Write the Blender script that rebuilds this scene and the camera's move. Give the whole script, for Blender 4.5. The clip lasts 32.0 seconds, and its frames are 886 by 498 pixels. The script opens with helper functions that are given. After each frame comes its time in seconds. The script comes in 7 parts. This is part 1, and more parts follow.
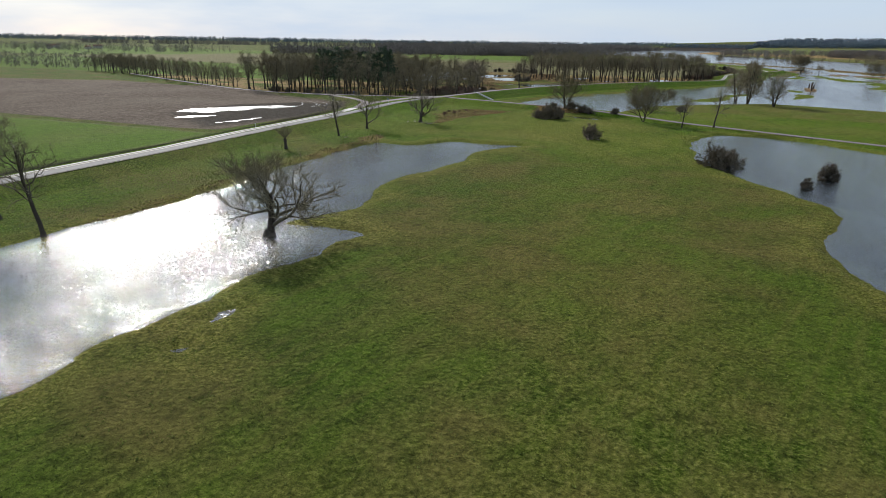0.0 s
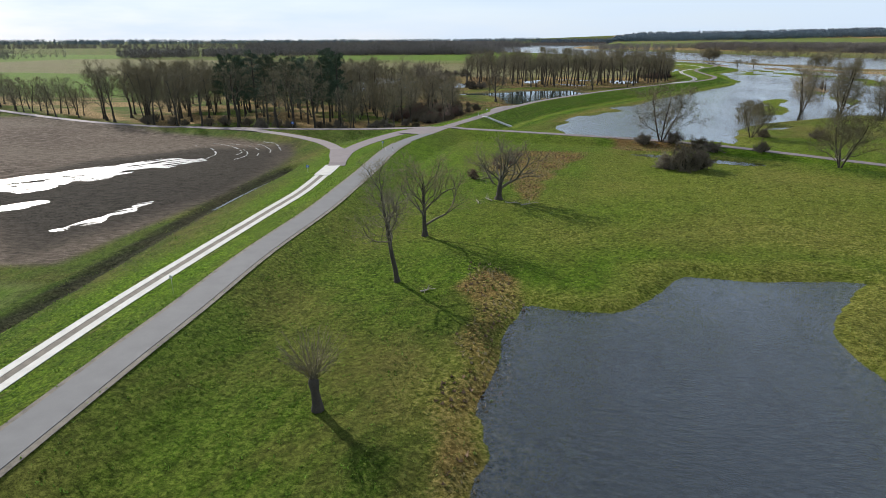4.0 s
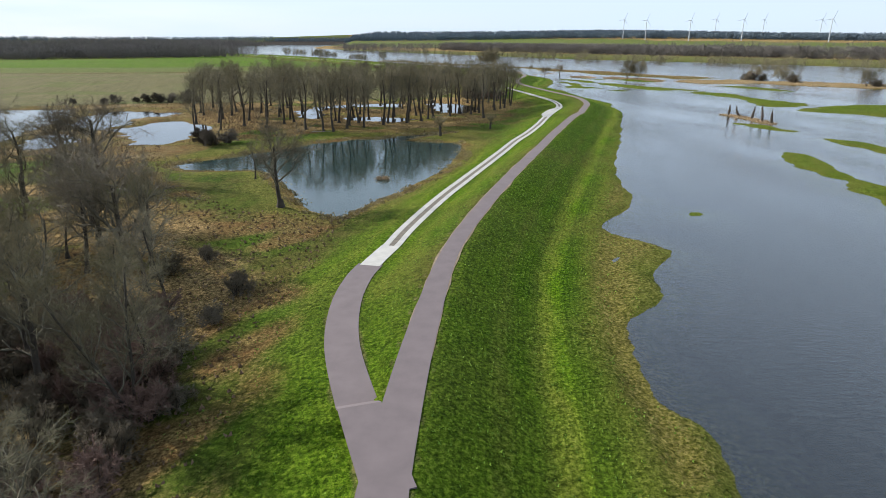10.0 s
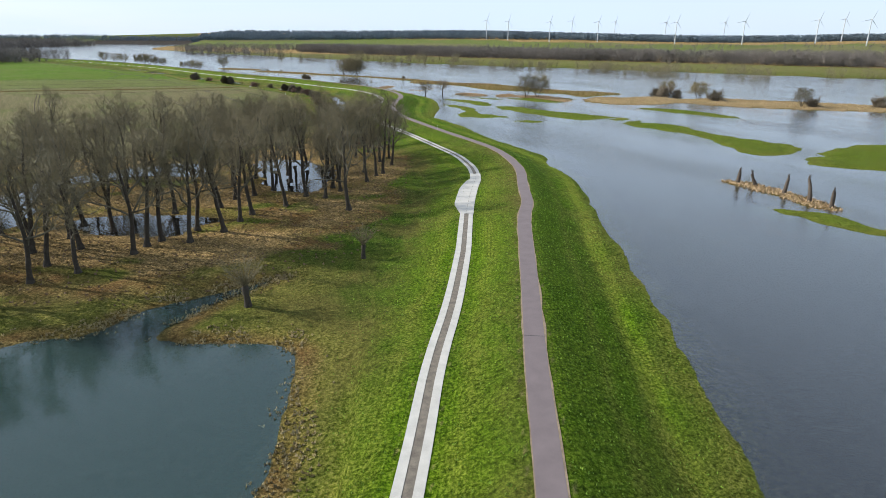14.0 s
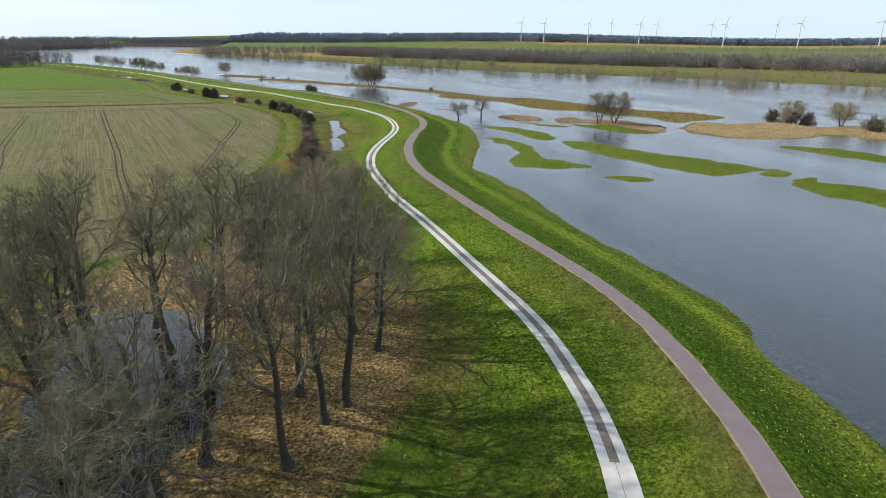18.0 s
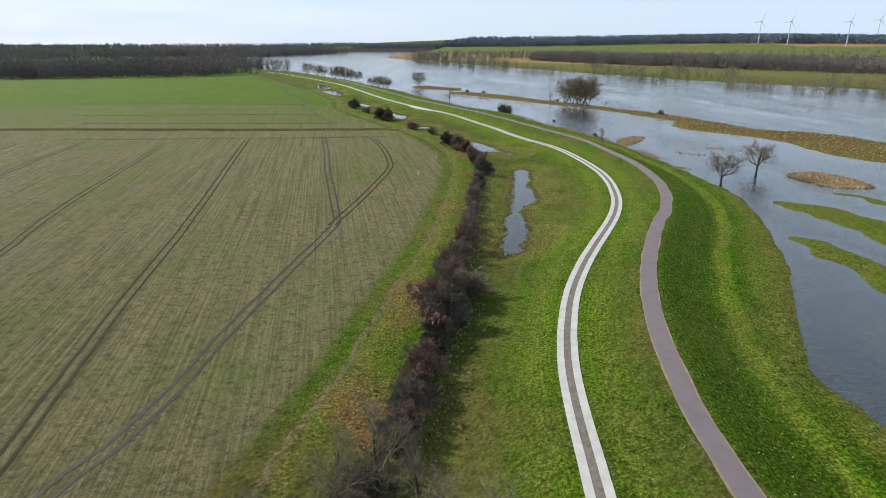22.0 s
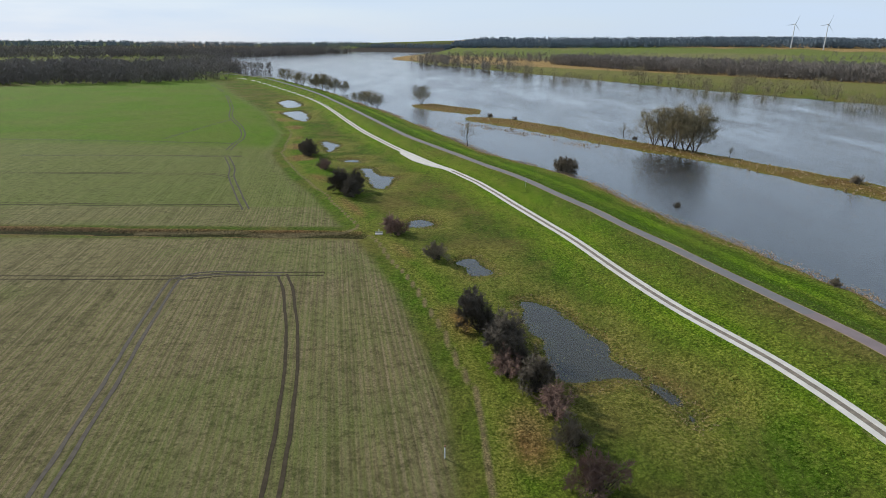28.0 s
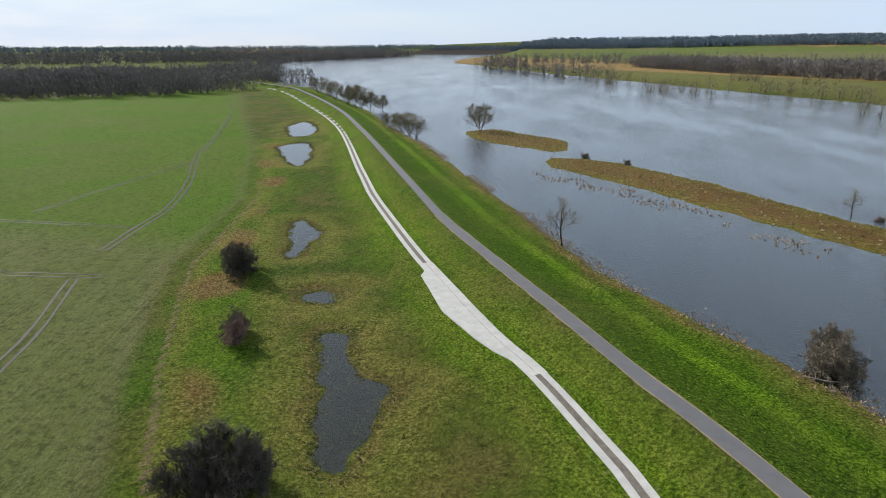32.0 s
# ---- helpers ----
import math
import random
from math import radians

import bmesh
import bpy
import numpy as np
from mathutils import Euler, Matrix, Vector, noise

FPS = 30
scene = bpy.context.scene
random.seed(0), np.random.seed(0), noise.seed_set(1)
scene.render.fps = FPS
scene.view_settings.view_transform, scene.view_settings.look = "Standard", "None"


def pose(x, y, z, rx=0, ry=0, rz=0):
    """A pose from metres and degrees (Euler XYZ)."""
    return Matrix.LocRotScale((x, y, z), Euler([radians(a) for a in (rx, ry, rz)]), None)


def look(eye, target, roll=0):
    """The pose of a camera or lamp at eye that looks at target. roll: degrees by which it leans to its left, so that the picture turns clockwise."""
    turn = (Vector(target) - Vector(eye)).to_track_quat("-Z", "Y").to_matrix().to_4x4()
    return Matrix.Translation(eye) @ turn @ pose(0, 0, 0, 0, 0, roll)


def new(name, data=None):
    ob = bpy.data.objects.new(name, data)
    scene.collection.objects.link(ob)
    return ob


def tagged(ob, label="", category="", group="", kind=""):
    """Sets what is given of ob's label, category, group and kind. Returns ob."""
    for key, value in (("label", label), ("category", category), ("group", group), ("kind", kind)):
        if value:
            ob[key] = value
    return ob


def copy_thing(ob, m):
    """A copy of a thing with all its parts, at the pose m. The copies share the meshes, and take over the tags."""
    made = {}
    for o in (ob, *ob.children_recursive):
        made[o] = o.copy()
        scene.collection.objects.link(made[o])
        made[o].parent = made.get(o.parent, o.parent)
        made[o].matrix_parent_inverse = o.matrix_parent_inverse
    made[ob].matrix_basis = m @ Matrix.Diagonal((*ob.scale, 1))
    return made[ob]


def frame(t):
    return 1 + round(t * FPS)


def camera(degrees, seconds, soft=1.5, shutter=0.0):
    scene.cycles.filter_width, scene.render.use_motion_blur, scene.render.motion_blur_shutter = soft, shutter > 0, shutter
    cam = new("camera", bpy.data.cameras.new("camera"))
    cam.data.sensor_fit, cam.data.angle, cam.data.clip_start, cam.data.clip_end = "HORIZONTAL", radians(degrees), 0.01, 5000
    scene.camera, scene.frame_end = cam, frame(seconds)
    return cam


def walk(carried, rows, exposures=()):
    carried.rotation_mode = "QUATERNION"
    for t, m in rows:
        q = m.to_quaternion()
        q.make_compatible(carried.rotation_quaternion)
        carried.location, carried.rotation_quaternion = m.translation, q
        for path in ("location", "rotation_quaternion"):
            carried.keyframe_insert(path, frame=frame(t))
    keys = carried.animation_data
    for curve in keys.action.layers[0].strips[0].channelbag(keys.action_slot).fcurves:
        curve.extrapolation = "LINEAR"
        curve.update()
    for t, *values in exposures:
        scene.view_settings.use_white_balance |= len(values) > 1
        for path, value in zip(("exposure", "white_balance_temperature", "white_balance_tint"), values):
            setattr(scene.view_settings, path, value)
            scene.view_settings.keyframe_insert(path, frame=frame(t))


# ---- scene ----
cam = camera(72.5, 32.0, 0.75)
PATH = [
    (0, (137.75, -224.167, 30.722), (136.994, -222.434, 30.072), 0.9),
    (0.5, (124.698, -212.034, 30.558), (123.936, -210.303, 29.908), 0.8),
    (1, (111.423, -199.28, 30.233), (110.657, -197.551, 29.583), 0.6),
    (1.5, (98.886, -187.018, 30.074), (98.116, -185.29, 29.426), 0.3),
    (2, (85.529, -174.533, 30.012), (84.772, -172.798, 29.364), 0.2),
    (2.5, (72.918, -162.98, 30.282), (72.22, -161.221, 29.636), 0.1),
    (3, (61.858, -150.628, 30.227), (61.274, -148.827, 29.582), 0.0),
    (3.5, (52.712, -137.331, 30.216), (52.249, -135.497, 29.568), 0.0),
    (5.5, (28.512, -79.111, 31.675), (28.321, -77.232, 31.015), -0.3),
    (6, (23.264, -61.885, 31.991), (23.171, -59.999, 31.333), -0.1),
    (6.5, (19.379, -44.38, 32.06), (19.363, -42.491, 31.402), -0.2),
    (7, (16.047, -26.315, 32.089), (16.125, -24.428, 31.432), -0.1),
    (7.5, (13.766, -7.816, 32.178), (13.934, -5.935, 31.521), 0.3),
    (8, (12.229, 11.097, 32.103), (12.409, 12.978, 31.448), 0.2),
    (8.5, (11.12, 28.495, 32.153), (11.365, 30.369, 31.498), 0.1),
    (9, (11.623, 46.806, 32.108), (11.907, 48.674, 31.453), 0.2),
    (9.5, (12.123, 65.228, 31.993), (12.454, 67.088, 31.339), 0.3),
    (10, (13.667, 82.576, 32.23), (14.07, 84.422, 31.575), 0.3),
    (10.5, (16.266, 100.285, 35.313), (16.657, 102.134, 34.659), 0.2),
    (11, (17.974, 116.009, 38.412), (18.349, 117.862, 37.761), -0.0),
    (11.5, (20.212, 130.557, 38.991), (20.812, 132.35, 38.338), 0.0),
    (12, (24.109, 146.137, 38.965), (24.783, 147.903, 38.312), 0.2),
    (12.5, (29.546, 162.568, 38.92), (30.293, 164.305, 38.268), 0.5),
    (13, (36.625, 178.684, 38.831), (37.447, 180.386, 38.178), 0.7),
    (13.5, (43.952, 193.712, 38.596), (44.759, 195.421, 37.942), 0.8),
    (14, (51.628, 209.175, 38.704), (52.416, 210.892, 38.049), 0.6),
    (14.5, (58.905, 224.814, 39.0), (59.679, 226.538, 38.345), 0.4),
    (16.5, (82.414, 284.806, 39.808), (83.146, 286.550, 39.157), 0.3),
    (17, (87.992, 298.462, 39.486), (88.718, 300.208, 38.835), 0.6),
    (17.5, (93.803, 311.849, 39.007), (94.522, 313.600, 38.359), 0.7),
    (18, (99.403, 325.239, 38.968), (100.106, 326.995, 38.319), 0.7),
    (18.5, (105.217, 339.336, 38.495), (105.909, 341.097, 37.846), 0.8),
    (19, (110.579, 353.631, 38.217), (111.262, 355.395, 37.569), 0.9),
    (19.5, (115.503, 367.444, 38.409), (116.179, 369.211, 37.760), 0.9),
    (20, (119.932, 381.621, 39.262), (120.521, 383.419, 38.615), 0.9),
    (20.5, (122.767, 394.939, 40.466), (123.057, 396.809, 39.818), 0.5),
    (21, (124.397, 406.804, 41.841), (124.524, 408.693, 41.195), 0.2),
    (21.5, (125.237, 419.981, 42.554), (125.343, 421.871, 41.909), 0.2),
    (22, (126.606, 432.604, 42.518), (126.698, 434.495, 41.873), 0.1),
    (22.5, (127.694, 445.159, 42.229), (127.781, 447.051, 41.585), 0.2),
    (23, (128.629, 458.263, 42.081), (128.746, 460.153, 41.438), 0.1),
    (23.5, (130.283, 471.256, 42.073), (130.412, 473.145, 41.428), 0.1),
    (24, (131.623, 483.607, 42.23), (131.743, 485.495, 41.583), 0.2),
    (24.5, (132.73, 496.402, 42.59), (132.844, 498.292, 41.944), 0.2),
    (25, (133.326, 510.133, 42.937), (133.434, 512.023, 42.292), 0.3),
    (25.5, (133.491, 525.48, 42.911), (133.596, 527.37, 42.267), 0.6),
    (27.5, (132.759, 596.215, 44.069), (132.838, 598.107, 43.424), 0.5),
    (28, (132.978, 613.708, 44.228), (133.048, 615.601, 43.583), 0.7),
    (28.5, (133.696, 631.515, 44.303), (133.76, 633.407, 43.66), 0.6),
    (29, (134.257, 649.924, 44.291), (134.315, 651.817, 43.648), 0.6),
    (29.5, (135.175, 668.207, 44.243), (135.227, 670.1, 43.6), 0.5),
    (30, (135.354, 685.122, 44.142), (135.4, 687.015, 43.499), 0.5),
    (30.5, (135.223, 702.114, 44.397), (135.26, 704.008, 43.755), 0.3),
    (31, (135.859, 720.236, 44.475), (135.867, 722.13, 43.834), 0.2),
    (31.5, (136.252, 737.81, 44.355), (136.188, 739.704, 43.714), 0.1),
    (32, (135.8, 754.52, 44.044), (135.667, 756.41, 43.403), -0.0),
]
walk(cam, [(t, look(eye, target, roll)) for t, eye, target, roll in PATH],
     exposures=[(0, 0.05), (1, -0.1), (2, 0.03), (3.5, 0.25), (5.5, 0.5), (19, 0.5), (22, 0.34), (24, 0.35), (25, 0.12), (28, 0.17), (30, 0.25), (32, 0.22)])

# ---- light ----
SUN_AZ = 51.0      # degrees to the left of +y
SUN_EL = 28.0
world = bpy.data.worlds.new("world")
scene.world = world
world.use_nodes = True
wn = world.node_tree.nodes
wl = world.node_tree.links
sky = wn.new("ShaderNodeTexSky")
sky.sky_type = 'NISHITA'
sky.sun_disc = False
sky.sun_elevation = radians(SUN_EL)
sky.sun_rotation = radians(-SUN_AZ)
sky.air_density = 1.0
sky.dust_density = 0.8
sky.ozone_density = 1.0
# thin veil of high cloud over the sky, streaky
tc = wn.new("ShaderNodeTexCoord")
mp = wn.new("ShaderNodeMapping")
mp.inputs["Scale"].default_value = (1.0, 1.6, 7.0)
nz = wn.new("ShaderNodeTexNoise")
nz.inputs["Scale"].default_value = 2.2
nz.inputs["Detail"].default_value = 6.0
rp = wn.new("ShaderNodeValToRGB")
rp.color_ramp.elements[0].position, rp.color_ramp.elements[0].color = 0.34, (0.80, 0.80, 0.80, 1)
rp.color_ramp.elements[1].position, rp.color_ramp.elements[1].color = 0.70, (1, 1, 1, 1)
sep = wn.new("ShaderNodeSeparateXYZ")
up = wn.new("ShaderNodeValToRGB")          # the veil is thick near the horizon and thin overhead
up.color_ramp.elements[0].position, up.color_ramp.elements[0].color = 0.0, (0.99, 0.99, 0.99, 1)
up.color_ramp.elements[1].position, up.color_ramp.elements[1].color = 0.90, (0.50, 0.50, 0.50, 1)
el = up.color_ramp.elements.new(0.30)
el.color = (0.95, 0.95, 0.95, 1)
mul = wn.new("ShaderNodeMath")
mul.operation = 'MULTIPLY'
mixw = wn.new("ShaderNodeMixRGB")
mixw.inputs[2].default_value = (4.45, 5.42, 6.75, 1)
wl.new(tc.outputs["Generated"], mp.inputs["Vector"])
wl.new(mp.outputs["Vector"], nz.inputs["Vector"])
wl.new(nz.outputs["Fac"], rp.inputs["Fac"])
wl.new(tc.outputs["Generated"], sep.inputs["Vector"])
wl.new(sep.outputs["Z"], up.inputs["Fac"])
wl.new(rp.outputs["Color"], mul.inputs[0])
wl.new(up.outputs["Color"], mul.inputs[1])
wl.new(mul.outputs["Value"], mixw.inputs[0])
wl.new(sky.outputs["Color"], mixw.inputs[1])
wl.new(mixw.outputs["Color"], wn["Background"].inputs["Color"])
wn["Background"].inputs["Strength"].default_value = 0.12

sun = new("sun", bpy.data.lights.new("sun", 'SUN'))
sun.data.energy = 5.0
sun.data.angle = radians(0.6)
sun.data.color = (1.0, 0.96, 0.89)
sd = Vector((-math.sin(radians(SUN_AZ)) * math.cos(radians(SUN_EL)), math.cos(radians(SUN_AZ)) * math.cos(radians(SUN_EL)), math.sin(radians(SUN_EL))))
sun.matrix_world = look(sd * 300, (0, 0, 0))


# ---- materials ----
class Nodes:
    """Small wrapper to write node graphs briefly."""

    def __init__(self, name):
        self.m = bpy.data.materials.new(name)
        self.m.use_nodes = True
        self.t = self.m.node_tree
        self.b = self.t.nodes["Principled BSDF"]
        self.co = self.t.nodes.new("ShaderNodeTexCoord").outputs["Object"]

    def add(self, kind, **kw):
        n = self.t.nodes.new(kind)
        for k, v in kw.items():
            n.inputs[k.replace("_", " ")].default_value = v
        return n

    def link(self, a, b):
        self.t.links.new(a, b)

    def noise(self, scale, detail=4.0, rough=0.55, vec=None, stretch=None):
        n = self.add("ShaderNodeTexNoise", Scale=scale, Detail=detail, Roughness=rough)
        v = vec or self.co
        if stretch:
            mpn = self.add("ShaderNodeMapping")
            mpn.inputs["Rotation"].default_value = (0, 0, stretch[0])
            mpn.inputs["Scale"].default_value = (stretch[1], stretch[2], 1)
            self.link(v, mpn.inputs["Vector"])
            v = mpn.outputs["Vector"]
        self.link(v, n.inputs["Vector"])
        return n.outputs["Fac"]

    def streak(self, scale, angle, across, along, detail=3.0):
        """Noise drawn out into streaks that run at the angle (from +y, to the left)."""
        vr = self.add("ShaderNodeVectorRotate")
        vr.rotation_type = 'Z_AXIS'
        vr.inputs["Angle"].default_value = -angle
        self.link(self.co, vr.inputs["Vector"])
        return self.noise(scale, detail, 0.55, vr.outputs["Vector"], (0.0, across, along))

    def ramp(self, fac, *stops):
        r = self.add("ShaderNodeValToRGB")
        els = r.color_ramp.elements
        els.remove(els[-1])
        els[0].position = stops[0][0]
        for p, _ in stops[1:]:
            els.new(p)
        for e, (_, c) in zip(els, stops):
            e.color = (*c, 1)
        self.link(fac, r.inputs["Fac"])
        return r.outputs["Color"]

    def mix(self, fac, a, b, mode='MIX'):
        n = self.add("ShaderNodeMixRGB")
        n.blend_type = mode
        for slot, v in ((0, fac), (1, a), (2, b)):
            if isinstance(v, (int, float)):
                n.inputs[slot].default_value = v
            elif isinstance(v, tuple):
                n.inputs[slot].default_value = (*v, 1)
            else:
                self.link(v, n.inputs[slot])
        return n.outputs["Color"]

    def math(self, op, a, b=0.0, clamp=False):
        n = self.add("ShaderNodeMath")
        n.operation = op
        n.use_clamp = clamp
        for slot, v in ((0, a), (1, b)):
            if isinstance(v, (int, float)):
                n.inputs[slot].default_value = v
            else:
                self.link(v, n.inputs[slot])
        return n.outputs["Value"]

    def attr(self, name):
        n = self.add("ShaderNodeVertexColor")
        n.layer_name = name
        s = self.add("ShaderNodeSeparateColor")
        self.link(n.outputs["Color"], s.inputs["Color"])
        return s.outputs[0], s.outputs[1], s.outputs[2]

    def bump(self, height, strength=0.4, dist=0.1):
        n = self.add("ShaderNodeBump", Strength=strength, Distance=dist)
        self.link(height, n.inputs["Height"])
        self.link(n.outputs["Normal"], self.b.inputs["Normal"])

    def out(self, colour=None, rough=0.8, metal=0.0, spec=None):
        if isinstance(colour, tuple):
            self.b.inputs["Base Color"].default_value = (*colour, 1)
        elif colour is not None:
            self.link(colour, self.b.inputs["Base Color"])
        if isinstance(rough, (int, float)):
            self.b.inputs["Roughness"].default_value = rough
        else:
            self.link(rough, self.b.inputs["Roughness"])
        self.b.inputs["Metallic"].default_value = metal
        if spec is not None:
            self.b.inputs["Specular IOR Level"].default_value = spec
        return self.m


def plain(name, colour, var=0.25, scale=3.0, rough=0.7, metal=0.0, bump=0.2, fine=None, spec=None):
    """A surface of one colour with variation at two scales and a fine relief."""
    k = Nodes(name)
    a = k.noise(scale, 5)
    b = k.noise(scale * (fine or 9), 3)
    dark = tuple(c * (1 - var) for c in colour)
    light = tuple(min(1, c * (1 + var)) for c in colour)
    c1 = k.ramp(a, (0.3, dark), (0.7, light))
    c2 = k.mix(0.35, c1, k.ramp(b, (0.35, dark), (0.65, light)))
    k.bump(b, bump, 0.03)
    return k.out(c2, rough, metal, spec)


def ground_material():
    k = Nodes("ground_cover")
    soil, crop, dry = k.attr("cover_a")
    litter, lush, mud = k.attr("cover_b")
    pale, green, edge = k.attr("cover_c")
    big = k.noise(0.018, 3)
    mid = k.noise(0.16, 5, 0.6)
    small = k.noise(2.6, 6, 0.72)
    fine = k.noise(9.0, 4, 0.75)
    mown = k.noise(0.9, 2, 0.5, None, (radians(-4), 1.0, 0.03))
    clump = k.noise(0.75, 4, 0.7)
    # meadow grass: olive, with tufts and thin patches
    g1 = k.ramp(mid, (0.32, (0.032, 0.072, 0.005)), (0.5, (0.052, 0.094, 0.008)), (0.68, (0.095, 0.116, 0.021)))
    g2 = k.ramp(small, (0.41, (0.010, 0.024, 0.002)), (0.5, (0.053, 0.102, 0.008)), (0.59, (0.160, 0.190, 0.045)))
    grass = k.mix(0.6, g1, g2)
    grass = k.mix(k.ramp(big, (0.42, (0, 0, 0)), (0.62, (1, 1, 1))), grass, k.mix(0.6, grass, (0.130, 0.112, 0.032)))
    grass = k.mix(k.ramp(mown, (0.48, (0, 0, 0)), (0.62, (0.4, 0.4, 0.4))), grass, (0.105, 0.118, 0.030))
    patch = k.noise(0.05, 4, 0.6)
    grass = k.mix(k.ramp(patch, (0.50, (0, 0, 0)), (0.62, (0.8, 0.8, 0.8))), grass, k.mix(0.6, grass, (0.080, 0.150, 0.012)))
    grass = k.mix(k.ramp(patch, (0.38, (0.9, 0.9, 0.9)), (0.50, (0, 0, 0))), grass, k.mix(0.6, grass, (0.165, 0.128, 0.048)))
    swath = k.streak(0.05, radians(-16), 9.0, 0.7)
    grass = k.mix(k.ramp(swath, (0.50, (0, 0, 0)), (0.64, (0.7, 0.7, 0.7))), grass, k.mix(0.5, grass, (0.150, 0.145, 0.040)))
    # lush dike grass
    l2 = k.ramp(small, (0.41, (0.012, 0.040, 0.001)), (0.5, (0.086, 0.172, 0.006)), (0.59, (0.230, 0.330, 0.030)))
    l1 = k.ramp(mid, (0.35, (0.060, 0.135, 0.004)), (0.65, (0.125, 0.210, 0.010)))
    lushc = k.mix(0.62, l1, l2)
    col = k.mix(lush, grass, lushc)
    # dry grass and reed
    d = k.ramp(small, (0.38, (0.050, 0.036, 0.013)), (0.5, (0.165, 0.122, 0.046)), (0.62, (0.34, 0.255, 0.115)))
    d2 = k.mix(k.ramp(mid, (0.4, (0, 0, 0)), (0.6, (1, 1, 1))), d, k.mix(0.5, d, (0.20, 0.095, 0.045)))
    brk = k.math('MULTIPLY', dry, k.math('ADD', 0.45, small), True)
    col = k.mix(k.ramp(brk, (0.30, (0, 0, 0)), (0.55, (1, 1, 1))), col, d2)
    reed = k.math('SUBTRACT', dry, 1.0, True)
    col = k.mix(reed, col, k.ramp(small, (0.38, (0.20, 0.135, 0.075)), (0.5, (0.38, 0.275, 0.165)), (0.62, (0.52, 0.39, 0.25))))
    # pale, thin yellow grass
    pal = k.math('MULTIPLY', pale, k.math('ADD', 0.4, mid), True)
    col = k.mix(pal, col, k.ramp(small, (0.40, (0.075, 0.085, 0.012)), (0.5, (0.19, 0.185, 0.040)), (0.62, (0.32, 0.28, 0.10))))
    # leaf litter under the trees
    li = k.ramp(small, (0.38, (0.070, 0.050, 0.024)), (0.5, (0.240, 0.165, 0.080)), (0.62, (0.46, 0.32, 0.17)))
    lim = k.math('MULTIPLY', litter, k.math('ADD', 0.5, mid), True)
    col = k.mix(k.ramp(lim, (0.25, (0, 0, 0)), (0.6, (1, 1, 1))), col, li)
    # young crop: rows of thin blades over grey-brown soil
    w = k.add("ShaderNodeTexWave", Scale=0.33, Distortion=0.3, Detail=2.0, Detail_Scale=1.0)
    turn = k.add("ShaderNodeMapping")
    turn.inputs["Rotation"].default_value = (0, 0, radians(-8))
    k.link(k.co, turn.inputs["Vector"])
    k.link(turn.outputs["Vector"], w.inputs["Vector"])
    rows = w.outputs["Fac"]
    cs = k.ramp(small, (0.38, (0.115, 0.092, 0.056)), (0.62, (0.32, 0.27, 0.17)))
    cg = k.ramp(mid, (0.35, (0.085, 0.138, 0.022)), (0.65, (0.150, 0.190, 0.044)))
    cr = k.mix(k.math('ADD', k.math('MULTIPLY', rows, 0.36), k.math('MULTIPLY', small, 0.45)), cs, cg)
    strk = k.streak(0.05, radians(8), 16.0, 0.5)
    cr = k.mix(k.ramp(strk, (0.47, (0, 0, 0)), (0.62, (0.40, 0.40, 0.40))), cr, (0.085, 0.090, 0.034))
    drill = k.streak(0.05, radians(8), 60.0, 0.3, 2.0)
    cr = k.mix(k.ramp(drill, (0.40, (0.34, 0.34, 0.34)), (0.50, (0, 0, 0))), cr, (0.075, 0.070, 0.034))
    cr = k.mix(k.ramp(drill, (0.52, (0, 0, 0)), (0.62, (0.24, 0.24, 0.24))), cr, (0.27, 0.23, 0.15))
    thin = k.noise(0.022, 4, 0.6)
    cr = k.mix(k.ramp(thin, (0.50, (0, 0, 0)), (0.64, (0.6, 0.6, 0.6))), cr, k.mix(0.5, cr, (0.085, 0.165, 0.018)))
    cr = k.mix(green, cr, k.mix(k.ramp(thin, (0.42, (0, 0, 0)), (0.60, (0.7, 0.7, 0.7))), k.ramp(small, (0.38, (0.062, 0.128, 0.008)), (0.62, (0.135, 0.225, 0.022))), (0.125, 0.165, 0.030)))
    col = k.mix(crop, col, cr)
    # ploughed soil
    fur = k.noise(0.9, 4, 0.6, None, (radians(-14), 0.35, 2.6))
    so = k.ramp(fur, (0.36, (0.055, 0.039, 0.029)), (0.5, (0.14, 0.104, 0.078)), (0.64, (0.25, 0.195, 0.155)))
    sob = k.mix(k.ramp(big, (0.4, (0, 0, 0)), (0.6, (1, 1, 1))), so, k.mix(0.55, so, (0.21, 0.165, 0.125)))
    col = k.mix(soil, col, sob)
    # wet mud and drowned grass
    mu = k.ramp(small, (0.38, (0.016, 0.014, 0.011)), (0.62, (0.060, 0.052, 0.040)))
    col = k.mix(k.ramp(mud, (0.0, (0, 0, 0)), (0.35, (0.55, 0.55, 0.55)), (1.0, (1, 1, 1))), col, mu)
    # trampled edges along the paths
    ed = k.math('MULTIPLY', edge, k.math('ADD', 0.35, small), True)
    col = k.mix(k.ramp(ed, (0.35, (0, 0, 0)), (0.6, (1, 1, 1))), col, k.ramp(fine, (0.35, (0.13, 0.105, 0.052)), (0.65, (0.25, 0.20, 0.12))))
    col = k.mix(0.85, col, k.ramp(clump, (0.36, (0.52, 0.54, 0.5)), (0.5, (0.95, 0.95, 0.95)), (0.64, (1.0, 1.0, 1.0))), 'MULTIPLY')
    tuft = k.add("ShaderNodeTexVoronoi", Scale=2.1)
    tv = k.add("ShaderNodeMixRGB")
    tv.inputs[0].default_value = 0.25
